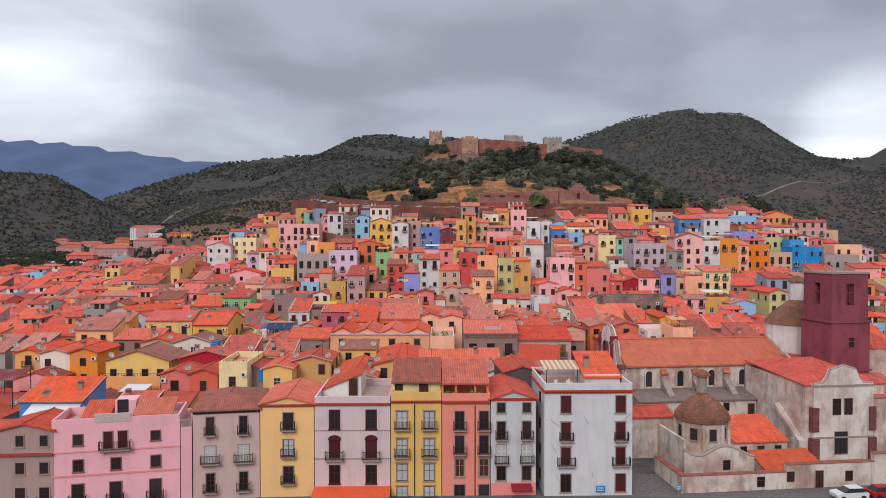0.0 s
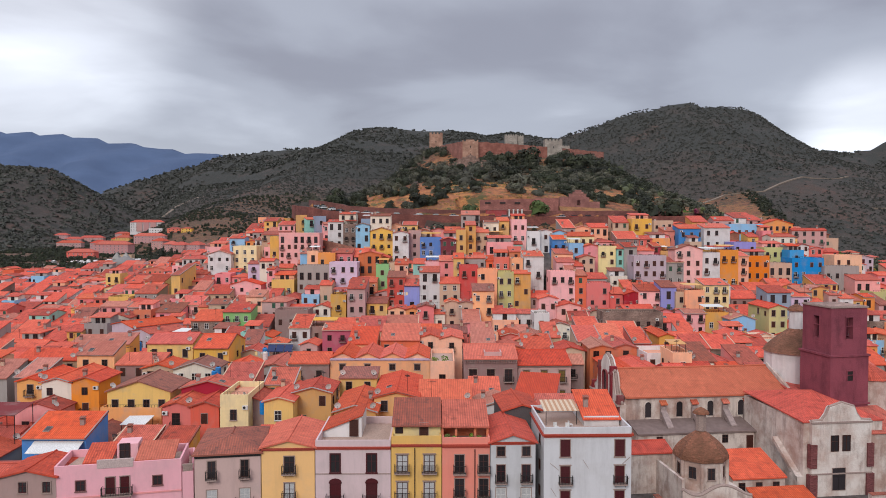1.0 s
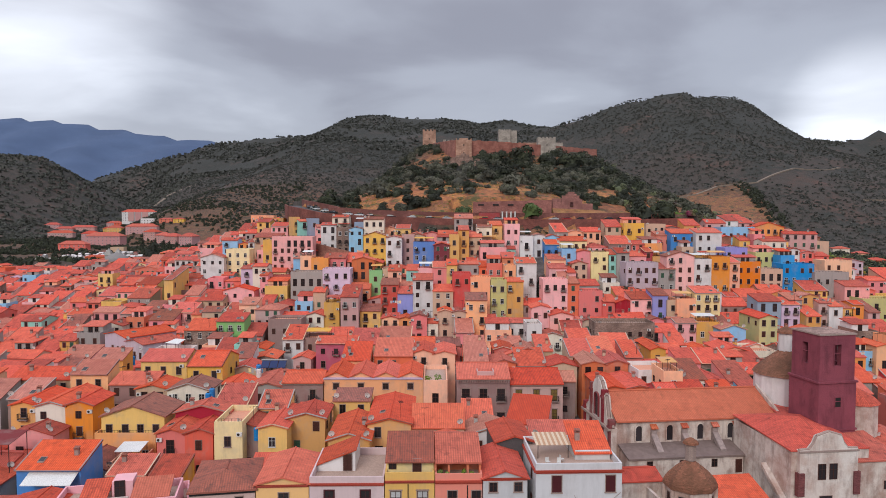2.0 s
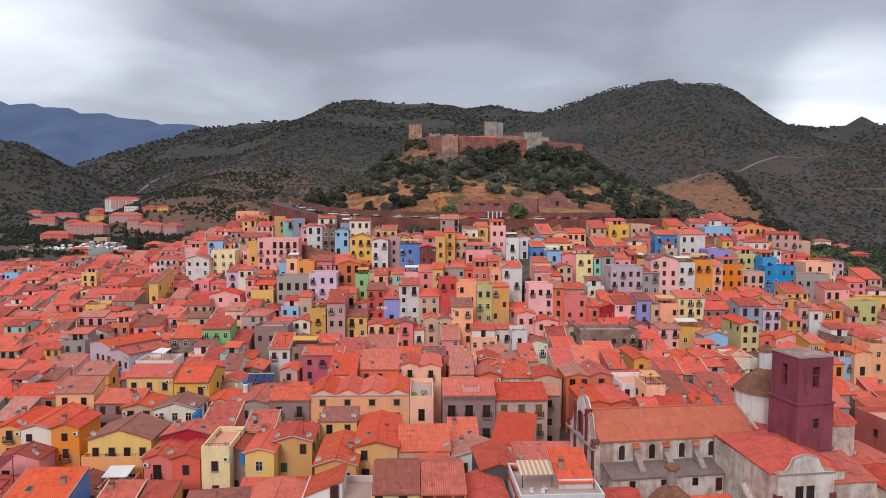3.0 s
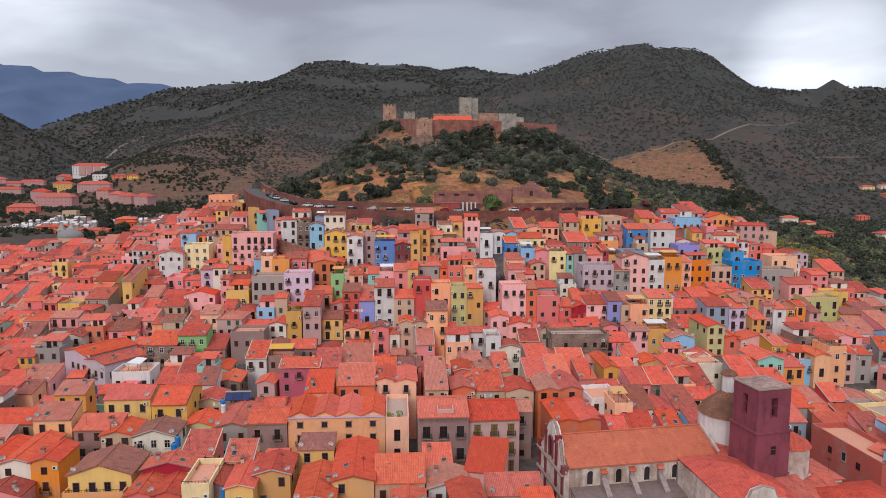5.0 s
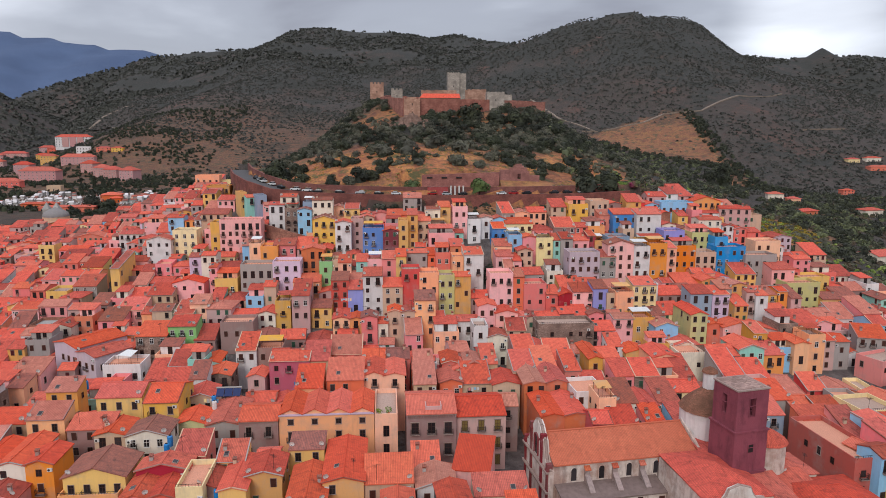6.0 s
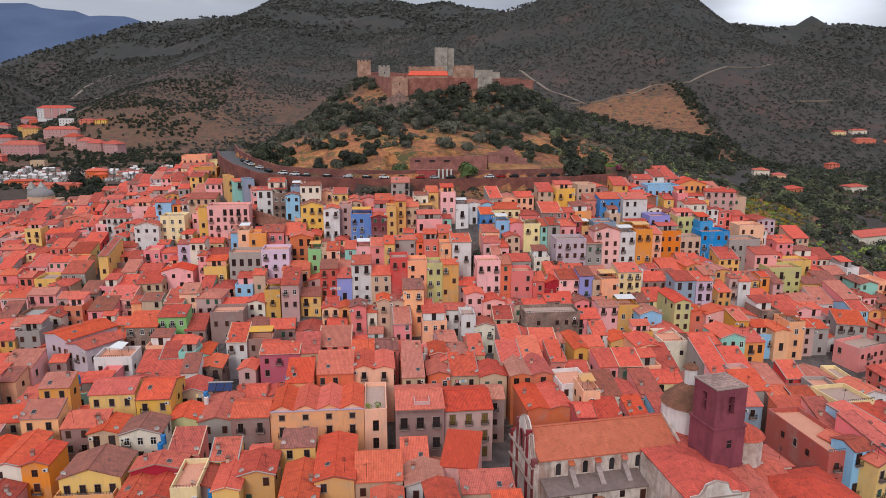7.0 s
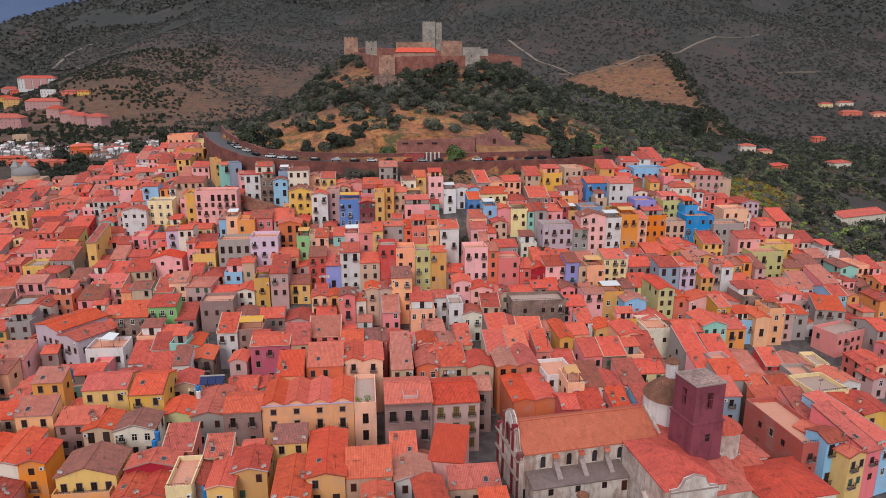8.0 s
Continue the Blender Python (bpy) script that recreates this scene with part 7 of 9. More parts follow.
house(7.1, 116.0, 5.2, 6.4, 10.3, "terracotta", "s")
house(19.0, 104.2, 9.2, 5.0, 11.0, "tan", "s", side=-1)
house(84.6, 182.2, 10.1, 10.0, 6.2, "ivory", "g", side=-1)
house(-89.8, 390.7, 13.4, 9.0, 6.2, "cream", "f", side=1)
house(-77.8, 331.5, 10.5, 8.0, 6.2, "ochre", "f", side=1)
house(-77.1, 151.2, 6.0, 6.2, 9.0, "salmon", "s", side=1)
house(-40.0, 136.5, 5.9, 7.6, 11.0, "olive", "g", side=1)
house(-33.2, 135.4, 6.9, 13.6, 11.0, "grey", "g", side=1)
house(64.3, 162.3, 15.5, 5.6, 8.5, "white", "s", side=-1)
house(68.1, 175.9, 6.5, 7.4, 8.0, "ochre", "g", side=-1)
house(75.3, 179.0, 5.8, 5.2, 8.0, "ochre", "f", side=-1)
house(82.3, 173.2, 7.3, 11.0, 8.0, "ivory", "f", side=-1)
house(90.7, 129.6, 7.9, 5.0, 10.5, "salmon", "s", side=-1)
house(86.5, 139.5, 7.0, 7.4, 11.0, "grey", "s", side=-1)
house(91.9, 137.2, 6.3, 7.4, 10.0, "dusk", "t", side=-1)

# ---- the rest of the town, row by row up the slope ----


def inside(x, y, poly):
    hit = False
    for (xa, ya), (xb, yb) in zip(poly, poly[1:] + poly[:1]):
        if (ya > y) != (yb > y) and x < (xb - xa) * (y - ya) / (yb - ya) + xa:
            hit = not hit
    return hit


# streets and lanes kept open: ends and half width
LANES = [((-112, 150), (-62, 141), 3.2), ((-62, 141), (-26, 130), 3.2), ((-26, 129.5), (28, 129.5), 3.4), ((1.4, 132), (1.4, 186), 1.3), ((30.5, 130), (30, 186), 1.4), ((-34, 130), (-36, 186), 1.2), ((25.5, 98), (25.5, 132), 2.6),
         ((-86, 150), (-92, 235), 1.2), ((-62, 150), (-66, 225), 1.0), ((-100, 235), (-114, 335), 1.6), ((78, 140), (84, 190), 1.2), ((118, 130), (130, 172), 3.0), ((36.5, 205), (36.5, 246), 1.6), ((150, 160), (165, 200), 1.4), ((-20, 152), (-20, 186), 0.9), ((-50, 192), (40, 186), 0.9)]


def clash(x, y, w, d):
    """Share of a footprint that is taken already."""
    area = 0.0
    for (xa, ya), (xb, yb), half in LANES:
        for k in range(9):
            px, py = xa + (xb - xa) * k / 8, ya + (yb - ya) * k / 8
            reach = math.hypot(xb - xa, yb - ya) / 16
            hx, hy = (half, reach) if abs(yb - ya) > abs(xb - xa) else (reach, half)
            if abs(px - x) < w / 2 + hx and y - hy < py < y + d + hy:
                return 1.0
    for fx, fy, hw, hd in FOOT:
        ox = min(x + w / 2, fx + hw) - max(x - w / 2, fx - hw)
        oy = min(y + d, fy + hd) - max(y, fy - hd)
        if ox > 0 and oy > 0:
            area = max(area, ox * oy / (w * d))
    return area


# apartment house by the road
house(-96, 386, 12.5, 10, 12.6, "peach", "f", rot=4, cols=4, rows=3, z=31, plain=True)
house(-94, 379, 14, 7, 8.6, "cream", "s", rot=4, cols=4, rows=2, z=30)
CITY = ["pink", "pink", "rose", "rose", "salmon", "peach", "peach", "peach", "cream", "yellow", "ochre", "orange", "red", "white", "white", "ivory", "grey", "grey", "tan", "tan", "mauve", "mauve", "dusk", "dusk", "lilac", "sky", "slate", "mint", "terracotta", "stone", "stone", "brick", "grey", "grey", "tan", "dusk", "lilacgrey", "mauve"]
fill = random.Random(21)
FOOT.append((123, 170.5, 21, 7.0))  # the street before the east row
FOOT.append((-80, 176, 9, 5.5))  # a small court before the long mauve house
row_y, row = 96.0, 0
while row_y < 455:
    x = -320.0 + fill.uniform(0, 5)
    alley = fill.uniform(14, 30)
    while x < 235:
        w, d = fill.uniform(4.6, 8.2), fill.uniform(8.0, 10.5)
        y = row_y + fill.uniform(-1.2, 1.2) + 3 * math.sin(x / 40 + row)
        if not inside(x + w / 2, y, TOWN) or x > 0.85 * y + 8 or x < -0.68 * y - 8:
            x += 2.0
            continue
        if y > 270 and np.hypot(ROAD_XYZ[:, 0] - x - w / 2, ROAD_XYZ[:, 1] - y - 5).min() < 10:
            x += 2.0
            continue
        placed = False
        for ww, dk in ((w, d), (w * 0.75, d * 0.8), (4.2, 6.0)):
            if clash(x + ww / 2, y, ww, dk) < 0.10:
                low = y < 175
                h = fill.choice((8.6, 9.4, 10.2, 11.0)) if low else fill.choice((5.4, 6.2, 6.6, 8.6))
                roof = fill.choices("gtsfh", [4, 4, 4, 2.2, 0.5])[0]
                side = 1 if x < -12 else -1 if x > 12 else 0
                if y < 145:
                    h = fill.uniform(9.4, 11.8) if y > 119 else fill.uniform(4.6, 6.4)
                if x > 92 and y > 145 and y < 165:
                    h = 5.2 + 0.5 * (h - 8.6)
                if x < -60 and y > 150 and y < 182:
                    h = 5.6 + 0.6 * (h - 8.6)
                if y < 142:
                    house(x + ww / 2, y, ww, dk, h, fill.choice(CITY), roof, rot=fill.uniform(-4, 4), side=side)
                else:
                    crowd_house(x + ww / 2, y, ww, dk, h, fill.choice(CITY), roof, fill.uniform(-5, 5), side)
                x += ww + (fill.uniform(1.4, 2.2) if fill.random() < 0.12 else 0.05)
                placed = True
                break
        if not placed:
            x += 1.5
    row_y += fill.uniform(9.0, 10.2)
    row += 1

tagged(new("packed_town_houses", CROWD.mesh("packed_town_houses", CROWD_MATS)), "tightly packed plastered houses with red clay roofs on the slope", "houses", kind="stuff")

# satellite dishes
s = Soup()
for k in range(10):
    t0, t1 = 2 * math.pi * k / 10, 2 * math.pi * (k + 1) / 10
    s.face([(0.5 * math.cos(t0), 0, 0.5 * math.sin(t0)), (0.5 * math.cos(t1), 0, 0.5 * math.sin(t1)), (0, 0.14, 0)]), s.face([(0.5 * math.cos(t1), 0.01, 0.5 * math.sin(t1)), (0.5 * math.cos(t0), 0.01, 0.5 * math.sin(t0)), (0, 0.16, 0)])
bowl_me = s.mesh("bowl", [DISH])
s = Soup()
s.rod((0, 0.15, 0), (0, 0.25, -0.9), 0.03), s.rod((0, 0.1, -0.3), (0, -0.4, -0.05), 0.02), s.box((-0.05, -0.45, -0.1), (0.05, -0.35, 0.02))
mast_me = s.mesh("mast", [IRON])
dish = thing("satellite_dish", "pale round satellite dish on a short mast", "satellite dish", pose(0, 0, -50), "satellite dishes")
hang("bowl", bowl_me, dish), hang("mast", mast_me, dish)
for x, y, z, rot, lx, ly, h, roof in DISHES:
    p = pose(x, y, z, 0, 0, rot) @ Vector((lx, ly, h))
    copy_thing(dish, pose(p.x, p.y, p.z + 0.95, 15, 0, fill.uniform(-35, 35)))
for o in (*dish.children, dish):
    bpy.data.objects.remove(o)

# ---- road, retaining walls and cars on the hillside ----


def strip(path, a, b, z0, z1, name, mat, label, category="wall"):
    """A wall or road that follows the path between the offsets a and b."""
    s = Soup()
    rows = []
    for k, (x, y, z) in enumerate(path):
        p, q = path[max(0, k - 1)], path[min(len(path) - 1, k + 1)]
        t = Vector((q[0] - p[0], q[1] - p[1])).normalized()
        n = Vector((-t.y, t.x))
        rows.append([(x + n.x * o, y + n.y * o, z + zz) for o, zz in ((a, z0), (b, z0), (b, z1), (a, z1))])
    for r0, r1 in zip(rows, rows[1:]):
        for k in range(4):
            j = (k + 1) % 4
            s.face([r0[k], r1[k], r1[j], r0[j]][::-1])
    s.face(rows[0]), s.face(rows[-1][::-1])
    return tagged(new(name, s.mesh(name, [mat])), label, category, kind="structure")


strip(ROADF, -3.6, 4.2, -1.5, 0, "road", ASPHALT, "narrow grey asphalt road along the hillside", "road")
strip(ROADF, -4.2, -3.6, -6.0, 0.7, "retaining_wall", stone("road_wall_stone", "8b5a50", "6f4843", 1.6), "reddish stone retaining wall below the road")
strip(ROADF, 4.2, 5.0, -1.5, 3.2, "retaining_wall", stone("upper_wall_stone", "8a554c", "74473f", 1.6), "reddish stone retaining wall above the road")
MILL = stone("mill_wall_stone", "a8756c", "8f625b", 1.6)
strip([(15.6, 297.3, 45.2), (32, 297.5, 45.7), (49, 297.8, 46.2)], -0.5, 0.5, -3, 5.3, "old_mill_wall", MILL, "long ruined stone wall with three slots")
# solid dark blocks on the wall face stand in for shade inside its slots
s = Soup()
for x in (17.7, 24.0, 30.3):
    s.box((x, 296.6, 49.0), (x + 2.4, 296.95, 49.65))
tagged(new("wall_slots", s.mesh("wall_slots", [IRON])), "three dark slots in the ruined wall", "opening", kind="structure")
# red store and white posts behind the parked cars
ob = thing("red_store", "low rust-red store with a sloping top beside the road", "shed", pose(17.6, 289.4, 42.5))
s = Soup()
s.box((0, 0, 0), (8.6, 0.6, 3.6))
hang("front", s.mesh("front", [plaster("rust_red_boards", "9c4238", 0.5)]), ob)
s = Soup()
s.box((-0.2, -0.2, 3.6), (8.8, 0.8, 3.85))
hang("coping", s.mesh("coping", [MILL]), ob)
for k in range(4):
    ob = thing("road_post", "square white post before the road wall", "post", pose(27.3 + 1.75 * k, 289.2, 42.5), "white posts by the road")
    s = Soup()
    s.box((-0.28, -0.28, 0), (0.28, 0.28, 3.7)), s.box((-0.36, -0.36, 3.7), (0.36, 0.36, 3.95))
    hang("shaft", s.mesh("shaft", [WHITEWOOD]), ob)
strip([(-47.9, 270, 34.2), (-40.7, 264, 32.9), (-34, 260, 31.6), (-27.5, 257, 30.3)], -0.3, 0.3, -5, 0.1, "lane_wall", RUBBLE, "brown stone wall along the climbing street")
ruin = thing("ruined_hut", "roofless ruined hut of pinkish stone with a small gabled front", "ruin", pose(58, 299.2, 45.4))
s = Soup()
s.box((-8.2, 0.2, -2), (-6.4, 0.9, 6.6)), s.box((-6.4, 0.2, -2), (-4.2, 0.9, 5.2)), s.box((-8.2, 0.9, -2), (-7.6, 5.0, 6.0)), s.box((-7.6, 4.4, -2), (4.6, 5.0, 6.9))
s.box((-4.2, 0, -2), (-0.7, 0.7, 8.0)), s.box((0.7, 0, -2), (3.2, 0.7, 8.0)), s.box((-0.7, 0, 5.3), (0.7, 0.7, 8.0)), s.box((-0.7, 0, -2), (0.7, 0.7, 3.0))
s.box((-2.6, 0.02, 8.0), (2.0, 0.68, 8.8)), s.box((-1.7, 0.04, 8.8), (1.1, 0.66, 9.6)), s.box((3.2, 0.2, -2), (4.6, 0.8, 6.4)), s.box((4.6, 0.2, -2), (9.0, 0.8, 4.6))
hang("wall", s.mesh("wall", [MILL]), ruin)
s = Soup()
s.slab([(-4.5, -0.1, 7.95), (3.5, -0.1, 7.95), (3.5, 0.8, 7.95), (-4.5, 0.8, 7.95)], 0.2)
hang("cornice", s.mesh("cornice", [RUBBLE]), ruin)
# dry bank before the ruin
s = Soup()
lo, hi = [(49.5, 292.8, 45.3), (72, 293.4, 45.2)], [(49.5, 299.0, 48.0), (72, 299.4, 47.0)]
s.face([lo[0], lo[1], hi[1], hi[0]]), s.face([(49.5, 292.8, 44), (72, 293.4, 44), lo[1], lo[0]]), s.face([(49.5, 299, 44), (49.5, 292.8, 44), lo[0], hi[0]]), s.face([(72, 293.4, 44), (72, 299.4, 44), hi[1], lo[1]]), s.face([(72, 299.4, 44), (49.5, 299, 44), hi[0], hi[1]])
tagged(new("dry_bank", s.mesh("dry_bank", [blotched("dry_grass_bank", "9a7048", "86583f", "5e5638")])), "bank of dry yellow grass below the ruin", "ground", kind="structure")
# terraces of earth below the road
for k in range(4):
    s = Soup()
    y0, z0 = 283 - 4.5 * k, 38.6 - 2.2 * k
    s.box((44, y0 - 0.4, z0 - 3.0), (74 - 2 * k, y0, z0))
    tagged(new("garden_terrace", s.mesh("garden_terrace", [stone("terrace_stone", "9a5b45", "80503e", 1.5)])), "low earth-red terrace wall", "wall", kind="structure")


def car_parts():
    body = Soup()
    pr = [(-2.0, 0.35), (2.0, 0.35), (2.05, 0.75), (1.9, 0.9), (1.1, 0.98), (-1.6, 1.0), (-2.05, 0.9)]
    left, right = [(x, -0.82, z) for x, z in pr], [(x, 0.82, z) for x, z in pr]
    body.face(left), body.face(right[::-1])
    for k in range(len(pr)):
        j = (k + 1) % len(pr)
        body.face([left[k], right[k], right[j], left[j]])
    cab = Soup()
    lo, hi = [(1.15, -0.76, 0.96), (-1.75, -0.76, 0.98), (-1.75, 0.76, 0.98), (1.15, 0.76, 0.96)], [(0.35, -0.6, 1.45), (-1.35, -0.6, 1.45), (-1.35, 0.6, 1.45), (0.35, 0.6, 1.45)]
    for k in range(4):
        j = (k + 1) % 4
        cab.face([lo[k], hi[k], hi[j], lo[j]])
    top = Soup()
    top.box((-1.38, -0.62, 1.44), (0.38, 0.62, 1.5))
    wheel = Soup()
    wheel.rod((0, -0.1, 0), (0, 0.1, 0), 0.32, sides=12)
    return body, cab, top, wheel


CAR_BODY, CAR_CAB, CAR_TOP, CAR_WHEEL = (p.mesh(n, [GLASS]) for p, n in zip(car_parts(), ("body", "glasshouse", "roof_panel", "wheel")))
PAINTS = {n: simple("car_paint_" + n, h, 0.3, vary=0) for n, h in (("white", "d8d8d6"), ("silver", "a9abac"), ("dark", "26282b"), ("red", "a31d20"), ("blue", "27405e"))}
RUBBER = simple("rubber", "1c1c1c", 0.9)
CARS = {}
for n, mat in PAINTS.items():
    meshes = []
    for me, m in ((CAR_BODY, mat), (CAR_CAB, GLASS), (CAR_TOP, mat), (CAR_WHEEL, RUBBER)):
        c = me.copy()
        c.materials.clear()
        c.materials.append(m)
        meshes.append(c)
    CARS[n] = meshes


def car(x, y, z, rot, paint):
    ob = thing("car", f"small {paint} parked car" if paint != "dark" else "small dark grey parked car", "car", pose(x, y, z, 0, 0, rot), "parked cars")
    b, c, t, wl_ = CARS[paint]
    hang("body", b, ob), hang("glasshouse", c, ob), hang("roof_panel", t, ob)
    for wx in (-1.3, 1.3):
        for wy in (-0.8, 0.8):
            hang("wheel", wl_, ob, pose(wx, wy, 0.32))


for k, paint in ((13, "dark"), (15, "silver"), (17, "white"), (20, "white"), (23, "dark"), (27, "white"), (29.5, "white"), (32, "dark"), (34.6, "dark"), (37, "silver"), (39.2, "dark"), (41.2, "white"), (43, "dark"), (45.2, "red"), (46.8, "silver"), (48.6, "dark"), (53, "white"), (54.4, "red"), (55.9, "dark"), (60, "dark"), (62, "dark"), (64.5, "white"), (66, "silver")):
    i = min(int(k), len(ROADF) - 2)
    f = k - i
    (xa, ya, za), (xb, yb, zb) = ROADF[i], ROADF[i + 1]
    a = math.atan2(yb - ya, xb - xa)
    car(xa + (xb - xa) * f - math.sin(a) * 2.6, ya + (yb - ya) * f + math.cos(a) * 2.6, za + (zb - za) * f, math.degrees(a) + (180 if fill.random() < 0.5 else 0), paint)
for x, y, rot, paint in ((49.6, 86.9, 186, "white"), (54.2, 87.3, 5, "red"), (58.8, 87.7, 6, "dark")):
    car(x, y - 2.2, 0.02, rot, paint)
# the quay street
s = Soup()
s.box((-160, 70, -2.4), (160, 97, 0.02))
tagged(new("pavement", s.mesh("pavement", [STREET])), "worn stone paving of the quay street", "street", kind="structure")
s = Soup()
s.box((-900, -900, -2.5), (900, 69.9, -2.3))
water_m = Mat("river_water", 0.08)
water_m.bump(water_m.noise(water_m.place(), 0.8, 3), 0.2, 0.1)
tagged(new("water", s.mesh("water", [water_m.done(lin("33403c"))])), "dark calm river below the quay", "river", kind="structure")

# ---- the castle ----
castle = thing("castle", "ruined red-stone hilltop castle with pale towers", "castle", pose(0, 0, 0))


def crenels(s, x0, x1, y0, y1, z, n, h=0.9):
    for k in range(n):
        f = (k + 0.2) / n, (k + 0.75) / n
        s.box((x0 + (x1 - x0) * f[0], y0, z), (x0 + (x1 - x0) * f[1], y0 + 0.5, z + h)), s.box((x0 + (x1 - x0) * f[0], y1 - 0.5, z), (x0 + (x1 - x0) * f[1], y1, z + h))
        s.box((x0, y0 + (y1 - y0) * f[0], z), (x0 + 0.5, y0 + (y1 - y0) * f[1], z + h)), s.box((x1 - 0.5, y0 + (y1 - y0) * f[0], z), (x1, y0 + (y1 - y0) * f[1], z + h))


def castle_tower(x0, x1, y0, d, z0, z1, mat, n=4, label=""):
    s = Soup()
    s.box((x0 - 0.25, y0 - 0.25, z0), (x1 + 0.25, y0 + d, z0 + (z1 - z0) * 0.35)), s.box((x0, y0, z0), (x1, y0 + d, z1))
    crenels(s, x0, x1, y0, y0 + d, z1, n)
    t = hang("castle_tower", s.mesh("castle_tower", [mat]), castle, None, label)
    # slits are dark boxes on the uncut face, coloured like their inner shade
    s = Soup()
    for z in (z0 + (z1 - z0) * 0.55, z0 + (z1 - z0) * 0.8):
        s.box(((x0 + x1) / 2 - 0.25, y0 - 0.04, z), ((x0 + x1) / 2 + 0.25, y0 + 0.1, z + 1.1))
    hang("arrow_slit", s.mesh("arrow_slit", [IRON]), t)


def curtain(xa, ya, xb, yb, za, zb, base, mat, thick=1.4):
    """A stretch of ragged curtain wall."""
    n = max(2, int(math.hypot(xb - xa, yb - ya) / 1.6))
    r = random.Random(int(xa * 10 + yb))
    s = Soup()
    t = Vector((xb - xa, yb - ya)).normalized()
    nx, ny = t.y * thick / 2, -t.x * thick / 2
    for k in range(n):
        f0, f1 = k / n, (k + 1) / n
        z = za + (zb - za) * (f0 + f1) / 2 + r.uniform(-0.25, 0.35)
        p, q = (xa + (xb - xa) * f0, ya + (yb - ya) * f0), (xa + (xb - xa) * f1, ya + (yb - ya) * f1)
        s.prism([(p[0] + nx, p[1] + ny), (q[0] + nx, q[1] + ny), (q[0] - nx, q[1] - ny), (p[0] - nx, p[1] - ny)], base, z)
    hang("curtain_wall", s.mesh("curtain_wall", [mat]), castle)


castle_tower(-8.4, -0.5, 425, 8, 70, 95.6, CASTLE_TAN, 4, "pale banded stone tower")
castle_tower(59.6, 69.8, 411, 7, 68, 89.9, CASTLE_PALE, 5, "squat grey stone tower")
castle_tower(48.2, 57.4, 545, 9, 60, 110.6, CASTLE_PALE, 5, "tall pale stone keep")
castle_tower(57.8, 62.6, 547, 6, 60, 110.2, CASTLE_PALE, 3)
castle_tower(4.4, 11.8, 470, 5, 72, 94.4, CASTLE_PALE, 3)
castle_tower(10.4, 18.8, 376, 8, 68, 85.2, CASTLE_TAN, 1, "square buff stone bastion")
castle_tower(74.7, 79.4, 440, 5, 66, 89.6, CASTLE_PALE, 3)
curtain(-2, 424, 10.6, 379, 88.0, 85.2, 68, CASTLE), curtain(18.6, 379, 60.5, 411, 85.2, 86.2, 66, CASTLE), curtain(69.5, 416, 98, 431, 86.2, 85.2, 66, CASTLE)
curtain(25, 490, 49.4, 490, 95.2, 95.4, 72, CASTLE_TAN), curtain(56.7, 500, 71.5, 500, 96.4, 96.6, 70, CASTLE_TAN), curtain(98, 431, 72, 500, 85.2, 90, 60, CASTLE), curtain(-4, 432, 4, 500, 88, 92, 66, CASTLE), curtain(4, 500, 72, 556, 92, 90, 56, CASTLE)
s = Soup()
s.box((22, 440, 72), (46.6, 448, 88.4))
hall = hang("castle_chapel", s.mesh("castle_chapel", [CASTLE_TAN]), castle)
s = Soup()
s.slab([(21.6, 439.5, 88.3), (47, 439.5, 88.3), (46.6, 444, 91.0), (24, 444, 91.0)], 0.2), s.slab([(47, 448.5, 88.4), (21.6, 448.5, 88.4), (24, 444, 91.0), (46.6, 444, 91.0)], 0.2)
hang("roof", s.mesh("roof", [TILES_NEW]), hall)
# rock face under the bastion
s = Soup()
r = random.Random(4)
for k in range(130):
    x, y, z = 13 + r.gauss(0, 4.6), 370 + r.uniform(-6, 5), 0
    z = ground(x, y) + r.uniform(-0.9, 0.3)
    q = r.uniform(0.7, 2.2)
    ring = [(x + q * r.uniform(0.7, 1.2) * math.cos(t), y + q * r.uniform(0.7, 1.2) * math.sin(t)) for t in (2 * math.pi * j / 6 for j in range(6))]
    top = [(x + (a - x) * 0.55, y + (b - y) * 0.55) for a, b in ring]
    for j in range(6):
        m = (j + 1) % 6
        s.face([(*ring[j], z - 4), (*ring[m], z - 4), (*top[m], z + q), (*top[j], z + q)])
    s.face([(*p, z + q) for p in top])
tagged(new("rock_outcrop", s.mesh("rock_outcrop", [stone("outcrop_stone", "9a8072", "7a6258", 0.7)])), "broken buff rock face below the castle bastion", "rocks", kind="stuff")

# ---- far buildings ----


def block(x, y, w, d, h, col, rot=0.0, floors=3, cols=4, z=None, label="", roof="h", tile=None, small=False):
    """A plain modern block or country house, with its windows."""
    ob = thing("block_of_flats" if floors > 2 else "country_house", label, "building", pose(x, y, ground(x, y) if z is None else z, 0, 0, rot), "outlying buildings")
    hang("wall", wall_soup(w, d, h, roof, 0.55 if small else 0.3, -6).mesh("wall", [WALLS[col], TERRACE]), ob)
    hang("roof", roof_soup(w, d, h, roof, 0.55 if small else 0.3, 0.6).mesh("roof", [tile or TILES_MID]), ob)
    for r in range(floors):
        for c in range(cols):
            hang("window", WIN["white" if small else "mid"], ob, pose(-w / 2 + w * (c + 0.5) / cols, 0, h * r / floors + 0.6))
    return ob


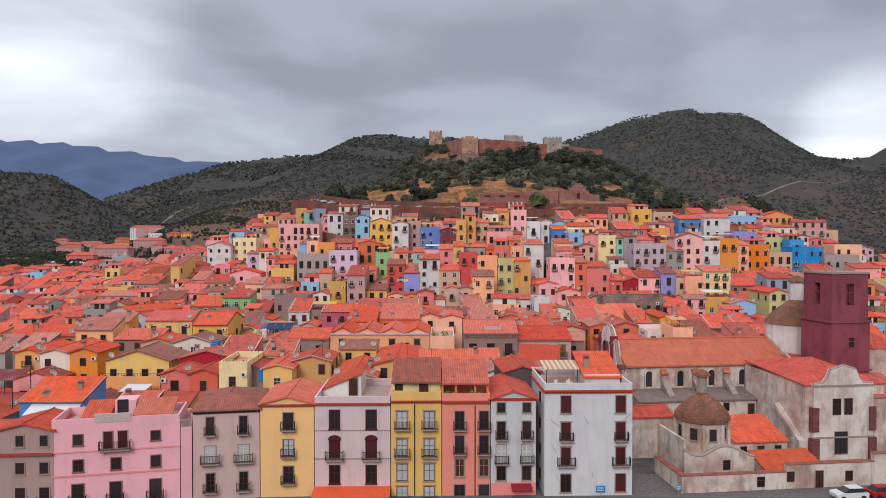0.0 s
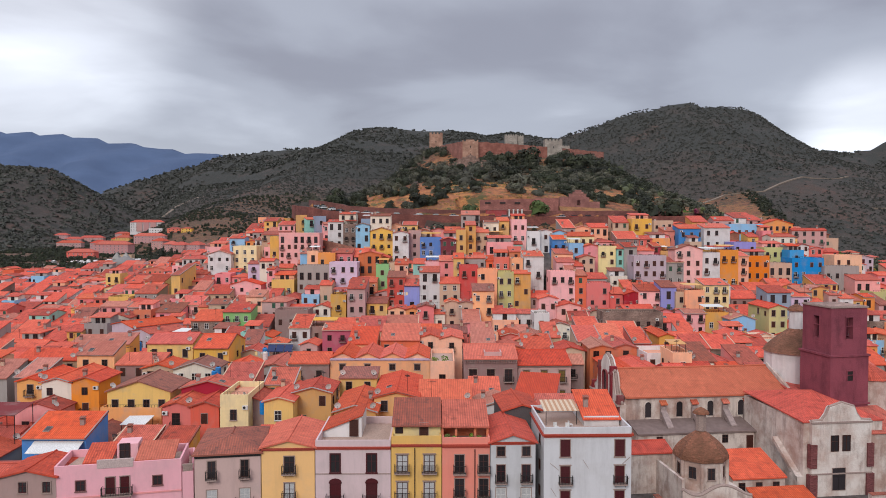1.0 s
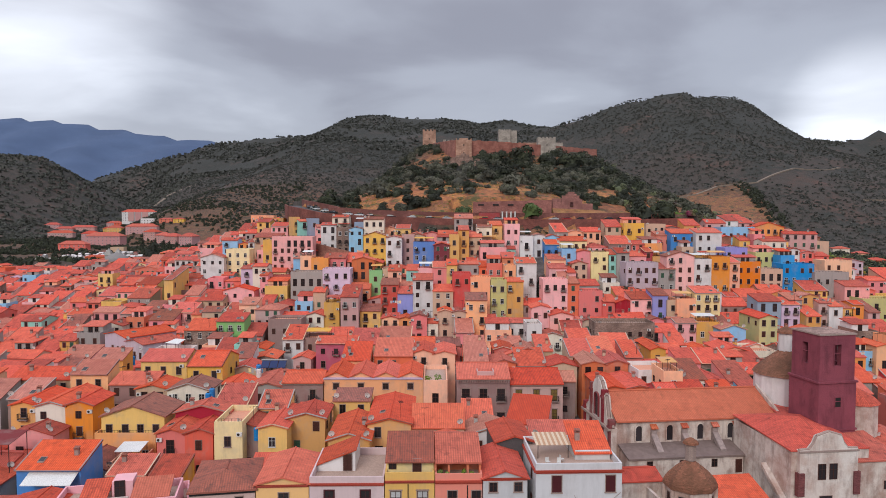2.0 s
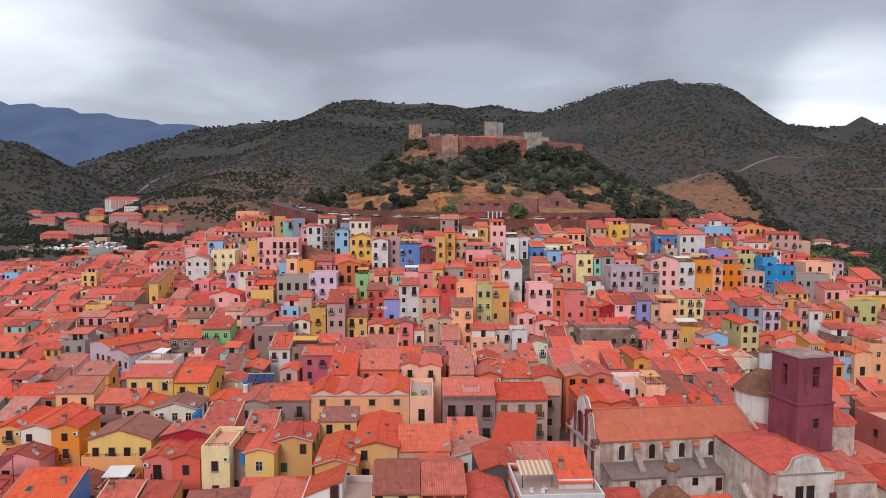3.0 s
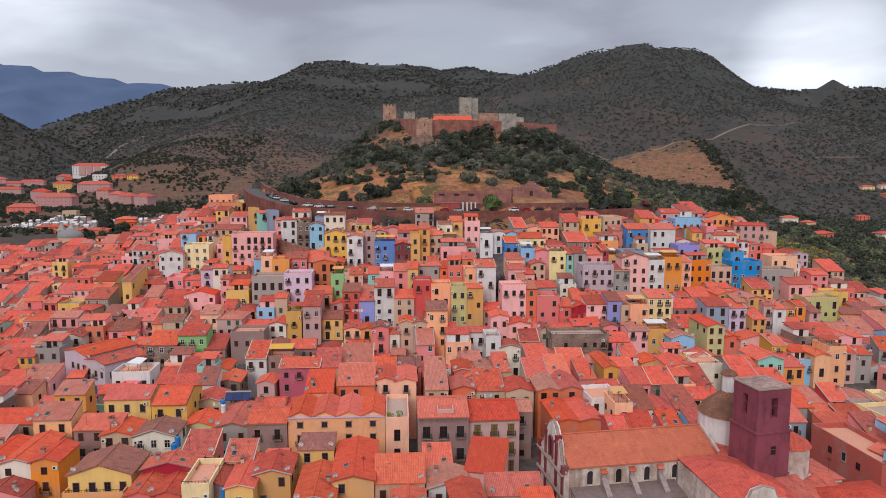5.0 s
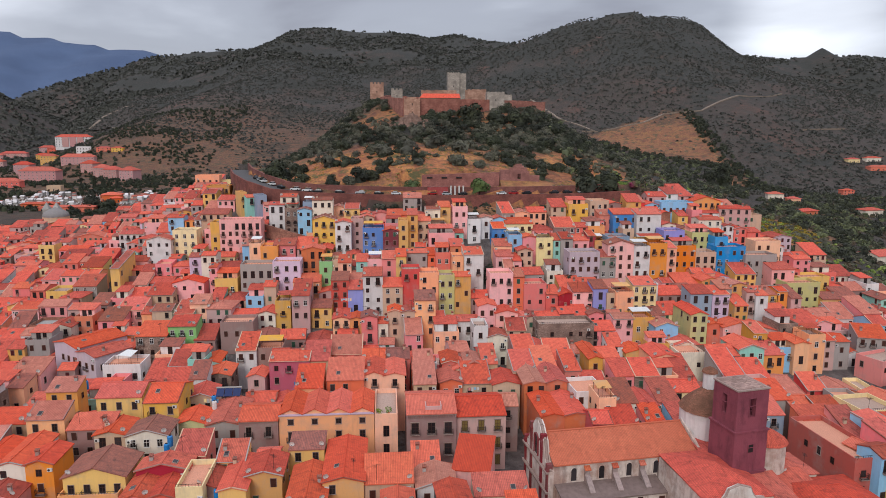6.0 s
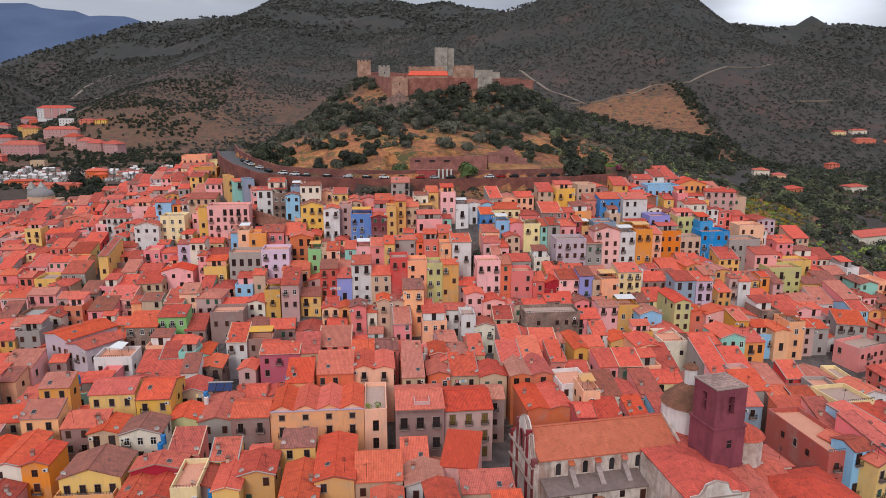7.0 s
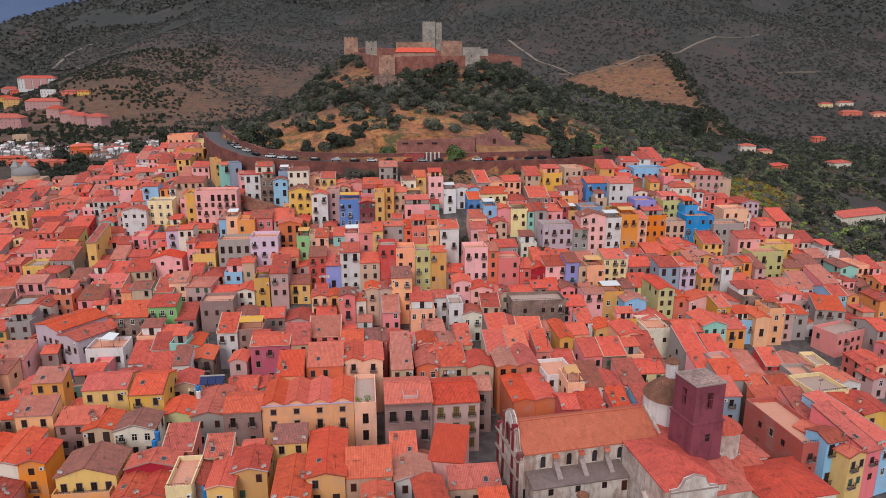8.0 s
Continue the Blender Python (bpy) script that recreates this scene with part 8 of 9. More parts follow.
ob = block(-572, 1346, 62, 16, 18, "white", 3, 6, 13, label="tall white and pink block of flats with a red roof", small=True)
for x in (-13, 0, 13):
    s = Soup()
    s.box((x - 5.5, -1.2, 0), (x + 5.5, -0.3, 17.6))
    hang("bay", s.mesh("bay", [WALLS["flat_pink"]]), ob)
for x, y in ((-400, 975), (-372, 945), (-344, 905), (-312, 870)):
    block(x, y, 21, 14, 13, "flat_pink", -24, 4, 5, label="pink block of flats with a red hipped roof", small=True)
block(-406, 852, 44, 15, 14, "flat_pink", -6, 4, 9, label="long pink block of flats with a red roof", small=True)
block(-434, 1030, 44, 14, 11, "flat_pink", 6, 3, 9, label="pink block of flats with a shallow red roof", small=True)
block(-536, 1165, 24, 12, 11, "ochre", 0, 3, 5, label="small ochre block of flats", small=True)
block(-425, 1100, 20, 10, 6, "salmon", 0, 2, 3, label="red-roofed house at the edge of the valley")
block(-402, 1092, 16, 10, 6, "yellow", 0, 2, 3, label="yellow house at the edge of the valley")
block(-470, 1140, 22, 9, 8, "white", 0, 2, 5, label="flat-roofed white house at the edge of the valley", roof="f")
block(-618, 1370, 24, 10, 7, "salmon", 0, 2, 4, label="red-roofed house on the valley side")
block(-244, 640, 17, 13, 6, "terracotta", 12, 1, 4, label="low house with a bright red roof by the cemetery", tile=TILES_NEW)
block(-232, 618, 9, 9, 4, "terracotta", 12, 1, 2, label="low outbuilding with a bright red roof by the cemetery", tile=TILES_NEW)
block(-240, 543, 40, 7, 3.5, "salmon", 2, 1, 9, label="long low red-roofed row beside the cemetery")
block(-268, 560, 26, 7, 3.5, "terracotta", 4, 1, 6, label="long low red-roofed row beside the cemetery")
block(-206, 630, 32, 4, 3.0, "peach", 10, 1, 8, label="long low columbarium wall with a tiled top")
for x, y, w, h in ((-676, 1340, 44, 8), (-628, 1170, 40, 9), (-695, 1310, 30, 7), (-726, 1325, 26, 7), (-678, 1474, 30, 8)):
    block(x, y, w, 13, h, "flat_pink", 4, 2, int(w / 5), label="low pink block with a red roof on the valley floor", small=True)
block(-509, 1026, 24, 14, 14, "flat_pink", -10, 4, 5, label="pink block of flats with a red hipped roof", small=True)
block(-405, 778, 30, 12, 7, "salmon", 2, 2, 6, label="low salmon house with a red roof near the cemetery", small=True)
block(-617, 1320, 22, 10, 8, "ochre", 0, 2, 4, label="small ochre house on the valley floor", small=True)
block(-340, 745, 14, 8, 5, "tan", 0, 1, 3, label="plain tan house beside the cemetery", roof="f")
# domed parish church in the lower town
dc = thing("parish_church", "pale church with a broad grey dome and two pinnacles", "church", pose(-206, 442, ground(-206, 442)))
s = Soup()
s.box((-10, 0, -4), (10, 18, 7)), s.prism([(7.6 * math.cos(t), 9 + 7.6 * math.sin(t)) for t in (2 * math.pi * k / 16 for k in range(16))], 7, 9.5)
hang("wall", s.mesh("wall", [WALLS["tan"]]), dc)
hang("dome", dome_soup(0, 9, 9.5, 7.4, 5.6, 16, 10, 0.42).mesh("dome", [simple("grey_dome", "8d8784", 0.9)]), dc)
for x in (-9, -3):
    s = Soup()
    s.box((x - 2.0, 15.5, 7), (x + 2.0, 19.5, 13))
    a, b = [(x - 2.3, 15.2, 13), (x + 2.3, 15.2, 13), (x + 2.3, 19.8, 13), (x - 2.3, 19.8, 13)], (x, 17.5, 17.5)
    for k in range(4):
        s.slab([a[k], a[(k + 1) % 4], b], 0.1)
    hang("bell_turret", s.mesh("bell_turret", [CONCRETE]), dc)
# cemetery: tombs and family chapels
cem = random.Random(5)
s = Soup()
for k in range(800):
    if cem.random() < 0.62:
        x, y = cem.uniform(-330, -225), cem.uniform(566, 700)
    else:
        f = cem.random()
        x, y = -225 + 62 * f, cem.uniform(575, 610) + cem.random() * 80 * (1 - 0.3 * f)
    if -258 < x < -222 and 606 < y < 660:
        continue
    z = ground(x, y)
    if cem.random() < 0.14:
        w, h = cem.uniform(1.2, 2.2), cem.uniform(2.2, 3.8)
        s.box((x - w, y - w, z - 1), (x + w, y + w, z + h), cem.choice((0, 1, 2)))
        s.slab([(x - w - 0.2, y - w - 0.2, z + h), (x + w + 0.2, y - w - 0.2, z + h), (x + w, y, z + h + 1), (x - w, y, z + h + 1)], 0.15, 3 if cem.random() < 0.4 else 1), s.slab([(x + w + 0.2, y + w + 0.2, z + h), (x - w - 0.2, y + w + 0.2, z + h), (x - w, y, z + h + 1), (x + w, y, z + h + 1)], 0.15, 1)
    else:
        s.box((x - 0.5, y - 1.1, z - 0.5), (x + 0.5, y + 1.1, z + 0.6), cem.choice((0, 1, 2)))
        s.box((x - 0.4, y + 0.9, z), (x + 0.4, y + 1.1, z + 1.5), cem.choice((0, 1)))
tagged(new("cemetery_tombs", s.mesh("cemetery_tombs", [CONCRETE, WALLS["white"], WALLS["grey"], TILES_OLD])), "crowded pale stone tombs and family chapels of a cemetery", "tombs", kind="stuff")
# valley to the east
block(236, 296, 30, 11, 7.5, "ivory", 16, 1, 5, z=6, label="long cream country church with a red roof", roof="t", tile=TILES_NEW)
block(345, 464, 15, 9, 5.0, "ivory", 8, 1, 4, label="white farmhouse with arches and a red roof")
block(472, 676, 12, 8, 5.0, "salmon", 0, 2, 3, label="red-roofed farmhouse among trees")
block(292, 500, 11, 8, 5, "ivory", -15, 1, 3, label="small white farmhouse with a red roof")
block(303, 494, 9, 7, 4, "peach", -15, 1, 2, label="small cream farmhouse with a red roof")
block(600, 856, 16, 9, 5, "cream", 0, 1, 3, label="villa with a red roof on the far slope")
block(628, 858, 20, 9, 5, "ivory", 0, 1, 3, label="villa with a red roof on the far slope")
block(612, 822, 26, 10, 5, "salmon", 0, 1, 4, label="low red-roofed villa on the far slope")
block(645, 815, 18, 9, 5, "peach", 0, 1, 3, label="villa with a red roof on the far slope")
block(272, 424, 14, 8, 3.5, "terracotta", 20, 1, 3, label="low red-roofed shed among trees")


def track(name, pts, width, mat, label):
    """A path laid on the slope."""
    fine = []
    for (xa, ya), (xb, yb) in zip(pts, pts[1:]):
        n = max(2, int(math.hypot(xb - xa, yb - ya) / 8))
        fine += [(xa + (xb - xa) * k / n, ya + (yb - ya) * k / n) for k in range(n)]
    fine.append(pts[-1])
    s = Soup()
    rows = []
    for k, (x, y) in enumerate(fine):
        p, q = fine[max(0, k - 1)], fine[min(len(fine) - 1, k + 1)]
        t = Vector((q[0] - p[0], q[1] - p[1])).normalized()
        z = max(ground(x - t.y * width / 2, y + t.x * width / 2), ground(x + t.y * width / 2, y - t.x * width / 2), ground(x, y)) + 0.4
        rows.append([(x + t.y * width / 2, y - t.x * width / 2, z), (x - t.y * width / 2, y + t.x * width / 2, z)])
    for a, b in zip(rows, rows[1:]):
        s.face([a[0], b[0], b[1], a[1]][::-1] if (b[0][0] - a[0][0]) < 0 else [a[0], b[0], b[1], a[1]])
        s.face([a[0], (a[0][0], a[0][1], a[0][2] - 4), (b[0][0], b[0][1], b[0][2] - 4), b[0]])
    tagged(new(name, s.mesh(name, [mat])), label, "path", kind="structure")


DUST = simple("pale_dust", "857668", 0.95, grain=0.3, depth=0.3)
track("dirt_track", [(262, 1266), (285, 1137), (320, 1056), (394, 1059), (435, 1082), (490, 1069), (549, 1105), (695, 1204)], 4.5, DUST, "pale dirt track climbing the far slope")
track("dirt_track", [(300, 1062), (320, 1056)], 6, DUST, "pale dirt track joining the slope path")
track("dirt_track", [(600, 983), (690, 1017)], 6, DUST, "pale dirt track on the far slope")
track("valley_road", [(-470, 1330), (-520, 1420), (-560, 1500), (-640, 1580), (-640, 1680), (-600, 1780)], 6, DUST, "pale road winding up the valley")
track("valley_road", [(345, 553), (408, 534), (520, 520)], 5, ASPHALT, "narrow road through the valley orchards")

# ---- trees and scrub ----


def clumps(name, cx, cy, cz, rad, tall, leaves_each, leaf, mat, seed, core=True, droop=1.0):
    """Many plants in one mesh: each an uneven crown of small leaf blades over a rough dark core. Arrays in, mesh out."""
    r = np.random.RandomState(seed)
    n = len(cx)
    m = leaves_each
    lobes = 5
    la = r.uniform(0, 2 * np.pi, (n, lobes))
    lr = r.uniform(0.25, 0.62, (n, lobes))
    lz = r.uniform(0.15, 0.75, (n, lobes))
    ls = r.uniform(0.38, 0.62, (n, lobes))
    pick = r.randint(0, lobes, (n, m))
    idx = np.arange(n)[:, None]
    d = r.normal(size=(n, m, 3))
    d /= np.linalg.norm(d, axis=2, keepdims=True)
    d[:, :, 2] = np.where(d[:, :, 2] < -0.35, -d[:, :, 2], d[:, :, 2])
    rr = ls[idx, pick] * r.uniform(0.72, 1.08, (n, m))
    px = (lr[idx, pick] * np.cos(la[idx, pick]) + d[:, :, 0] * rr) * rad[:, None] + cx[:, None]
    py = (lr[idx, pick] * np.sin(la[idx, pick]) + d[:, :, 1] * rr) * rad[:, None] + cy[:, None]
    pz = (lz[idx, pick] + d[:, :, 2] * rr * 0.8) * tall[:, None] + cz[:, None]
    p = np.stack([px, py, pz], 2).reshape(-1, 3)
    nn = n * m
    nor = d.reshape(-1, 3) + r.normal(scale=0.28, size=(nn, 3))
    nor /= np.linalg.norm(nor, axis=1, keepdims=True)
    u = np.cross(nor, r.normal(size=(nn, 3)))
    u /= np.linalg.norm(u, axis=1, keepdims=True) + 1e-9
    v = np.cross(nor, u)
    size = (leaf * r.uniform(0.6, 1.4, nn))[:, None]
    quad = np.stack([p - u * size, p - v * size * 0.7, p + u * size, p + v * size * 0.7], 1).reshape(-1, 3)
    verts, faces = [quad], np.arange(nn * 4).reshape(-1, 4)
    counts = [np.full(nn, 4)]
    loops = [faces.ravel()]
    if core:
        ring = 7
        ang = np.linspace(0, 2 * np.pi, ring, endpoint=False)
        k0 = nn * 4
        j1 = r.uniform(0.45, 0.7, (n, ring))
        j2 = r.uniform(0.28, 0.5, (n, ring))
        base = np.stack([cx[:, None] + np.cos(ang) * j1 * rad[:, None], cy[:, None] + np.sin(ang) * j1 * rad[:, None], cz[:, None] + r.uniform(-0.1, 0.2, (n, ring)) * tall[:, None]], 2)
        mid = np.stack([cx[:, None] + np.cos(ang + 0.4) * j2 * 1.2 * rad[:, None], cy[:, None] + np.sin(ang + 0.4) * j2 * 1.2 * rad[:, None], cz[:, None] + r.uniform(0.45, 0.75, (n, ring)) * tall[:, None]], 2)
        top = np.stack([cx, cy, cz + 0.8 * tall], 1)[:, None]
        verts.append(np.concatenate([base, mid, top], 1).reshape(-1, 3))
        per = 2 * ring + 1
        f = []
        for j in range(ring):
            q = (j + 1) % ring
            f += [[j, q, ring + q], [j, ring + q, ring + j], [ring + j, ring + q, 2 * ring]]
        f = np.array(f)
        cf = (f[None] + (k0 + np.arange(n) * per)[:, None, None]).reshape(-1)
        loops.append(cf)
        counts.append(np.full(len(cf) // 3, 3))
    verts = np.concatenate(verts).astype(np.float32)
    loops, counts = np.concatenate(loops), np.concatenate(counts)
    me = bpy.data.meshes.new(name)
    me.vertices.add(len(verts))
    me.vertices.foreach_set("co", verts.ravel())
    me.loops.add(len(loops))
    me.loops.foreach_set("vertex_index", loops.astype(np.int32))
    me.polygons.add(len(counts))
    me.polygons.foreach_set("loop_start", np.concatenate([[0], np.cumsum(counts)[:-1]]).astype(np.int32))
    me.materials.append(mat)
    me.update(calc_edges=True)
    return me


def scatter(n, box, keep, seed):
    r = np.random.RandomState(seed)
    x, y = r.uniform(box[0], box[1], n), r.uniform(box[2], box[3], n)
    ok = keep(x, y, r)
    return x[ok], y[ok], r


def grow(name, label, n, box, keep, seed, rmin, rmax, squash, leaves_each, leaf, mat, category="shrubs"):
    x, y, r = scatter(n, box, keep, seed)
    rad = r.uniform(rmin, rmax, len(x)) * r.uniform(0.7, 1.0, len(x))
    z = relief(x, y)
    me = clumps(name, x, y, z - 0.25 * rad, rad, rad * squash * r.uniform(0.8, 1.3, len(x)), leaves_each, leaf, mat, seed + 1)
    tagged(new(name, me), label, category, kind="stuff")
    return len(x)


def patchy(x, y, scale, cut, r):
    """Uneven cover: bushes gather in patches."""
    f = np.sin(x / scale + 1.7 * np.sin(y / (1.3 * scale))) + np.sin(y / (0.8 * scale) + 1.3 * np.sin(x / (1.1 * scale))) + r.normal(scale=0.5, size=len(x))
    return f > cut


def dist_road(x, y):
    q = np.array([(a, b) for a, b, c in ROADF])
    return np.sqrt(((x[:, None] - q[None, :, 0]) ** 2 + (y[:, None] - q[None, :, 1]) ** 2)).min(1)


def castle_yard(x, y):
    front = np.where(x < 10, 424 - (x + 2) * 3.57, np.where(x < 19, 376, np.where(x < 60, 379 + 0.76 * (x - 18), 411 + 0.53 * (x - 60))))
    return (x > -10) & (x < 99) & (y > front - 5.5) & (y < 520)


def in_town(x, y):
    return np.array([inside(a, b, TOWN) for a, b in zip(x, y)], bool)


def slopes_dense(x, y, r):
    low = 330 + 9 * np.sin(x / 17) + 0.25 * np.clip(-x - 10, 0, 60)
    up = (y > low) & (y < 445) & (np.abs(x - 35) < 105) & ~castle_yard(x, y)
    rock = ((x - 13) / 8) ** 2 + ((y - 370) / 5) ** 2 < 1
    cut = np.where((x > 20) & (y > 338 + 0.2 * (x - 20)), -1.5, np.where(y > 352, -1.0, 0.35))
    return up & ~rock & (dist_road(x, y) > 7) & patchy(x, y, 10, cut, r)


def slopes_open(x, y, r):
    return (y > 296) & (y < 332) & (dist_road(x, y) > 7) & (np.abs(x - 15) < 90) & patchy(x, y, 9, 0.45, r) & ~((x > 12) & (x < 64) & (y < 306))


def dry_slope(x, y):
    """The ochre shoulder of the hill beside the town."""
    u, v = (x - 192) * 0.57 + (y - 316) * 0.82, (y - 316) * 0.57 - (x - 192) * 0.82
    return (u / 48) ** 2 + (v / 15) ** 2 < 1


def valley(x, y, r):
    east = (x > 86) & (y > 292 + 0.25 * (x - 90)) & (y < 640) & ~castle_yard(x, y)
    east |= (x > 165) & (y > 238) & (y < 640)
    field = within(x, y, FIELD)
    field |= (x > 0.54 * y) & (x < 0.63 * y) & (y > 490) & (y < 665)
    dry = dry_slope(x, y)
    east |= (x > 130) & (x < 440) & (y >= 640) & (y < 1000 - 0.2 * np.abs(x - 330)) & (x > 0.42 * y - 140)
    return east & ~field & ~dry & (dist_road(x, y) > 7) & patchy(x, y, 23, -1.0, r)


def west_trees(x, y, r):
    tombs = (x > -335) & (x < -160) & (y > 560) & (y < 705)
    a = (x > -420) & (x < -100) & (y > 452) & (y < 900) & ~tombs & patchy(x, y, 26, 0.0, r)
    c = (x > -640) & (x < -250) & (y > 700) & (y < 1400) & patchy(x, y, 26, -0.4, r)
    b = (((x + 188) / 46) ** 2 + ((y - 500) / 46) ** 2 < 1) & patchy(x, y, 12, -1.6, r)
    return (a | b | c) & ~in_town(x, y)


def far_scrub(x, y, r):
    wedge = np.abs(x) < 0.75 * y + 60
    field = within(x, y, FIELD) & (r.uniform(size=len(x)) > 0.06)
    bare = (x < 60) & (y > 620) & (y < 1250)
    return wedge & ~((x < -640) & (y > 1250)) & ~field & ~castle_yard(x, y) & np.where(bare, patchy(x, y, 46, 0.15, r), patchy(x, y, 60, -1.2, r)) & (y > 520) & ~((x < -160) & (y < 1150) & (x > -620) & (x < -0.2 * (y - 560) - 160))


LEAF_VALLEY = leaves("leaves_valley", ("565a40", "6a6c4a", "4a4e3a"))
LEAF_FAR = leaves("leaves_far_scrub", ("474842", "514f48", "3f403a"))
LEAF_FARGREY = leaves("leaves_far_maquis", ("4c4a44", "57524b", "43413c"))
grow("hillside_shrubs", "dense dark evergreen shrubs on the castle hill", 1180, (-80, 145, 320, 445), slopes_dense, 31, 2.2, 4.8, 0.95, 420, 0.3, LEAF_DARK)
grow("hillside_olives", "grey-green wild olives on the castle hill", 960, (-80, 145, 316, 425), slopes_dense, 32, 2.0, 4.4, 1.0, 330, 0.34, LEAF_OLIVE)
grow("hillside_broom", "brownish dry broom on the castle hill", 700, (-80, 145, 320, 445), slopes_dense, 42, 1.0, 2.4, 0.8, 200, 0.3, LEAF_BROWN)
grow("wall_trees", "tall dark trees under the castle wall", 220, (22, 112, 345, 412), lambda x, y, r: slopes_dense(x, y, r) & (y > 352 + 0.45 * (x - 20)) & (y < 375 + 0.4 * (x - 20)), 43, 2.8, 4.8, 1.05, 420, 0.4, LEAF_DARK, "trees")
grow("terrace_shrubs", "scattered shrubs on the dry orange terraces", 330, (-80, 110, 292, 334), slopes_open, 33, 1.3, 3.2, 0.85, 300, 0.3, LEAF_DARK)
grow("terrace_broom", "grey-brown shrubs on the dry orange terraces", 260, (-80, 110, 292, 334), slopes_open, 47, 1.2, 3.0, 0.85, 260, 0.3, LEAF_OLIVE)
grow("dry_tufts", "dry yellow grass tufts on the terraces", 2600, (-80, 110, 290, 334), lambda x, y, r: (dist_road(x, y) > 6) & patchy(x, y, 7, -0.2, r), 34, 0.3, 0.8, 0.4, 24, 0.22, LEAF_DRY)
grow("valley_trees", "dense dark trees filling the valley slope", 5200, (80, 520, 230, 1000), valley, 35, 2.4, 5.2, 1.05, 150, 0.55, LEAF_DARK, "trees")
grow("valley_olives", "grey-green olive trees in the valley", 2500, (80, 520, 230, 1000), valley, 36, 2.0, 4.6, 1.0, 130, 0.5, LEAF_VALLEY, "trees")
grow("valley_scrub", "brownish scrub between the valley trees", 2200, (80, 520, 230, 645), valley, 46, 1.6, 3.4, 0.8, 80, 0.5, LEAF_BROWN)
grow("bright_bushes", "yellow-green bushes at the edge of the town", 150, (88, 260, 225, 340), lambda x, y, r: valley(x, y, r) & patchy(x, y, 17, 0.9, r), 37, 1.6, 3.0, 1.0, 120, 0.45, LEAF_FRESH)
grow("dry_bushes", "ochre-yellow dry bushes on the slope beside the town", 700, (150, 235, 265, 370), lambda x, y, r: dry_slope(x, y), 38, 1.0, 2.5, 0.7, 90, 0.4, LEAF_DRY)
grow("cemetery_trees", "dark evergreen trees round the cemetery", 8500, (-640, -90, 440, 1400), west_trees, 39, 2.2, 4.4, 1.3, 80, 0.65, LEAF_DARK, "trees")
grow("mountain_scrub", "dark green scrub dotted over the mountains", 52000, (-1400, 1500, 520, 2000), far_scrub, 40, 1.6, 4.6, 0.75, 13, 1.35, LEAF_FAR)
grow("mountain_maquis", "grey-green maquis on the mountain slopes", 26000, (-1400, 1500, 520, 2000), far_scrub, 41, 1.5, 4.2, 0.75, 12, 1.25, LEAF_FARGREY)

grow("lower_wood", "dark rounded trees between the lower town and the cemetery", 330, (-236, -140, 420, 556), lambda x, y, r: ~in_town(x, y) & ~((x > -222) & (x < -190) & (y < 466)), 50, 2.6, 5.4, 1.15, 240, 0.55, LEAF_DARK, "trees")
hedge = [(468, 1070), (455, 960), (440, 860), (420, 760), (405, 660), (365, 606), (345, 650), (405, 810), (420, 850), (380, 880), (340, 920), (318, 960), (290, 990)]


def field_edge(x, y, r):
    q = np.array([(xa + (xb - xa) * k / 12, ya + (yb - ya) * k / 12) for (xa, ya), (xb, yb) in zip(hedge, hedge[1:]) for k in range(12)])
    return np.sqrt((x[:, None] - q[None, :, 0]) ** 2 + (y[:, None] - q[None, :, 1]) ** 2).min(1) < 11


grow("field_hedge", "dark tree line along the edge of the ploughed field", 3000, (270, 500, 570, 1090), field_edge, 51, 2.5, 5.5, 1.2, 60, 0.9, LEAF_DARK, "trees")


def town_edge(x, y, r):
    free = np.array([clash(a, b - 1.5, 3.0, 3.0) <= 0 for a, b in zip(x, y)], bool)
    return free & (y > 255 + 0.35 * (150 - x)) & (y < 345) & (dist_road(x, y) > 7)


grow("edge_bushes", "olive-green bushes along the upper edge of the town", 420, (100, 215, 225, 340), town_edge, 52, 1.4, 3.2, 0.9, 150, 0.4, LEAF_OLIVE)
grow("edge_weeds", "yellow-green weeds along the upper edge of the town", 420, (100, 215, 225, 340), town_edge, 53, 0.8, 2.2, 0.8, 110, 0.36, LEAF_FRESH)


def bank(x, y, r):
    free = np.array([clash(a, b - 1.5, 2.4, 3.0) <= 0 for a, b in zip(x, y)], bool)
    return free & (dist_road(x, y) > 5.2) & (dist_road(x, y) < 20) & (y < 290)


grow("bank_shrubs", "dark shrubs on the bank between road and houses", 150, (-62, 104, 266, 292), bank, 54, 0.8, 2.3, 0.95, 170, 0.3, LEAF_DARK)
grow("bank_weeds", "dry weeds on the bank between road and houses", 260, (-62, 104, 266, 292), bank, 55, 0.5, 1.3, 0.7, 70, 0.26, LEAF_BROWN)
grow("castle_scrub", "low grass and scrub under the castle wall", 900, (-20, 110, 372, 432), lambda x, y, r: castle_yard(x, y + 7) & ~castle_yard(x, y - 1.5), 48, 0.5, 1.5, 0.7, 90, 0.28, LEAF_BROWN)
grow("west_woods", "dark dense woods on the western ridge", 9000, (-1700, -640, 1000, 2000), lambda x, y, r: patchy(x, y, 60, -1.6, r), 49, 5.0, 9.0, 0.6, 16, 2.8, LEAF_FAR)
grow("far_woods", "dark woods on the furthest slopes", 26000, (-2300, 2600, 1900, 3000), lambda x, y, r: (np.abs(x - 0.15 * y) < 0.75 * y) & patchy(x, y, 90, -0.9, r), 44, 5.0, 11.0, 0.6, 8, 4.0, LEAF_FAR)


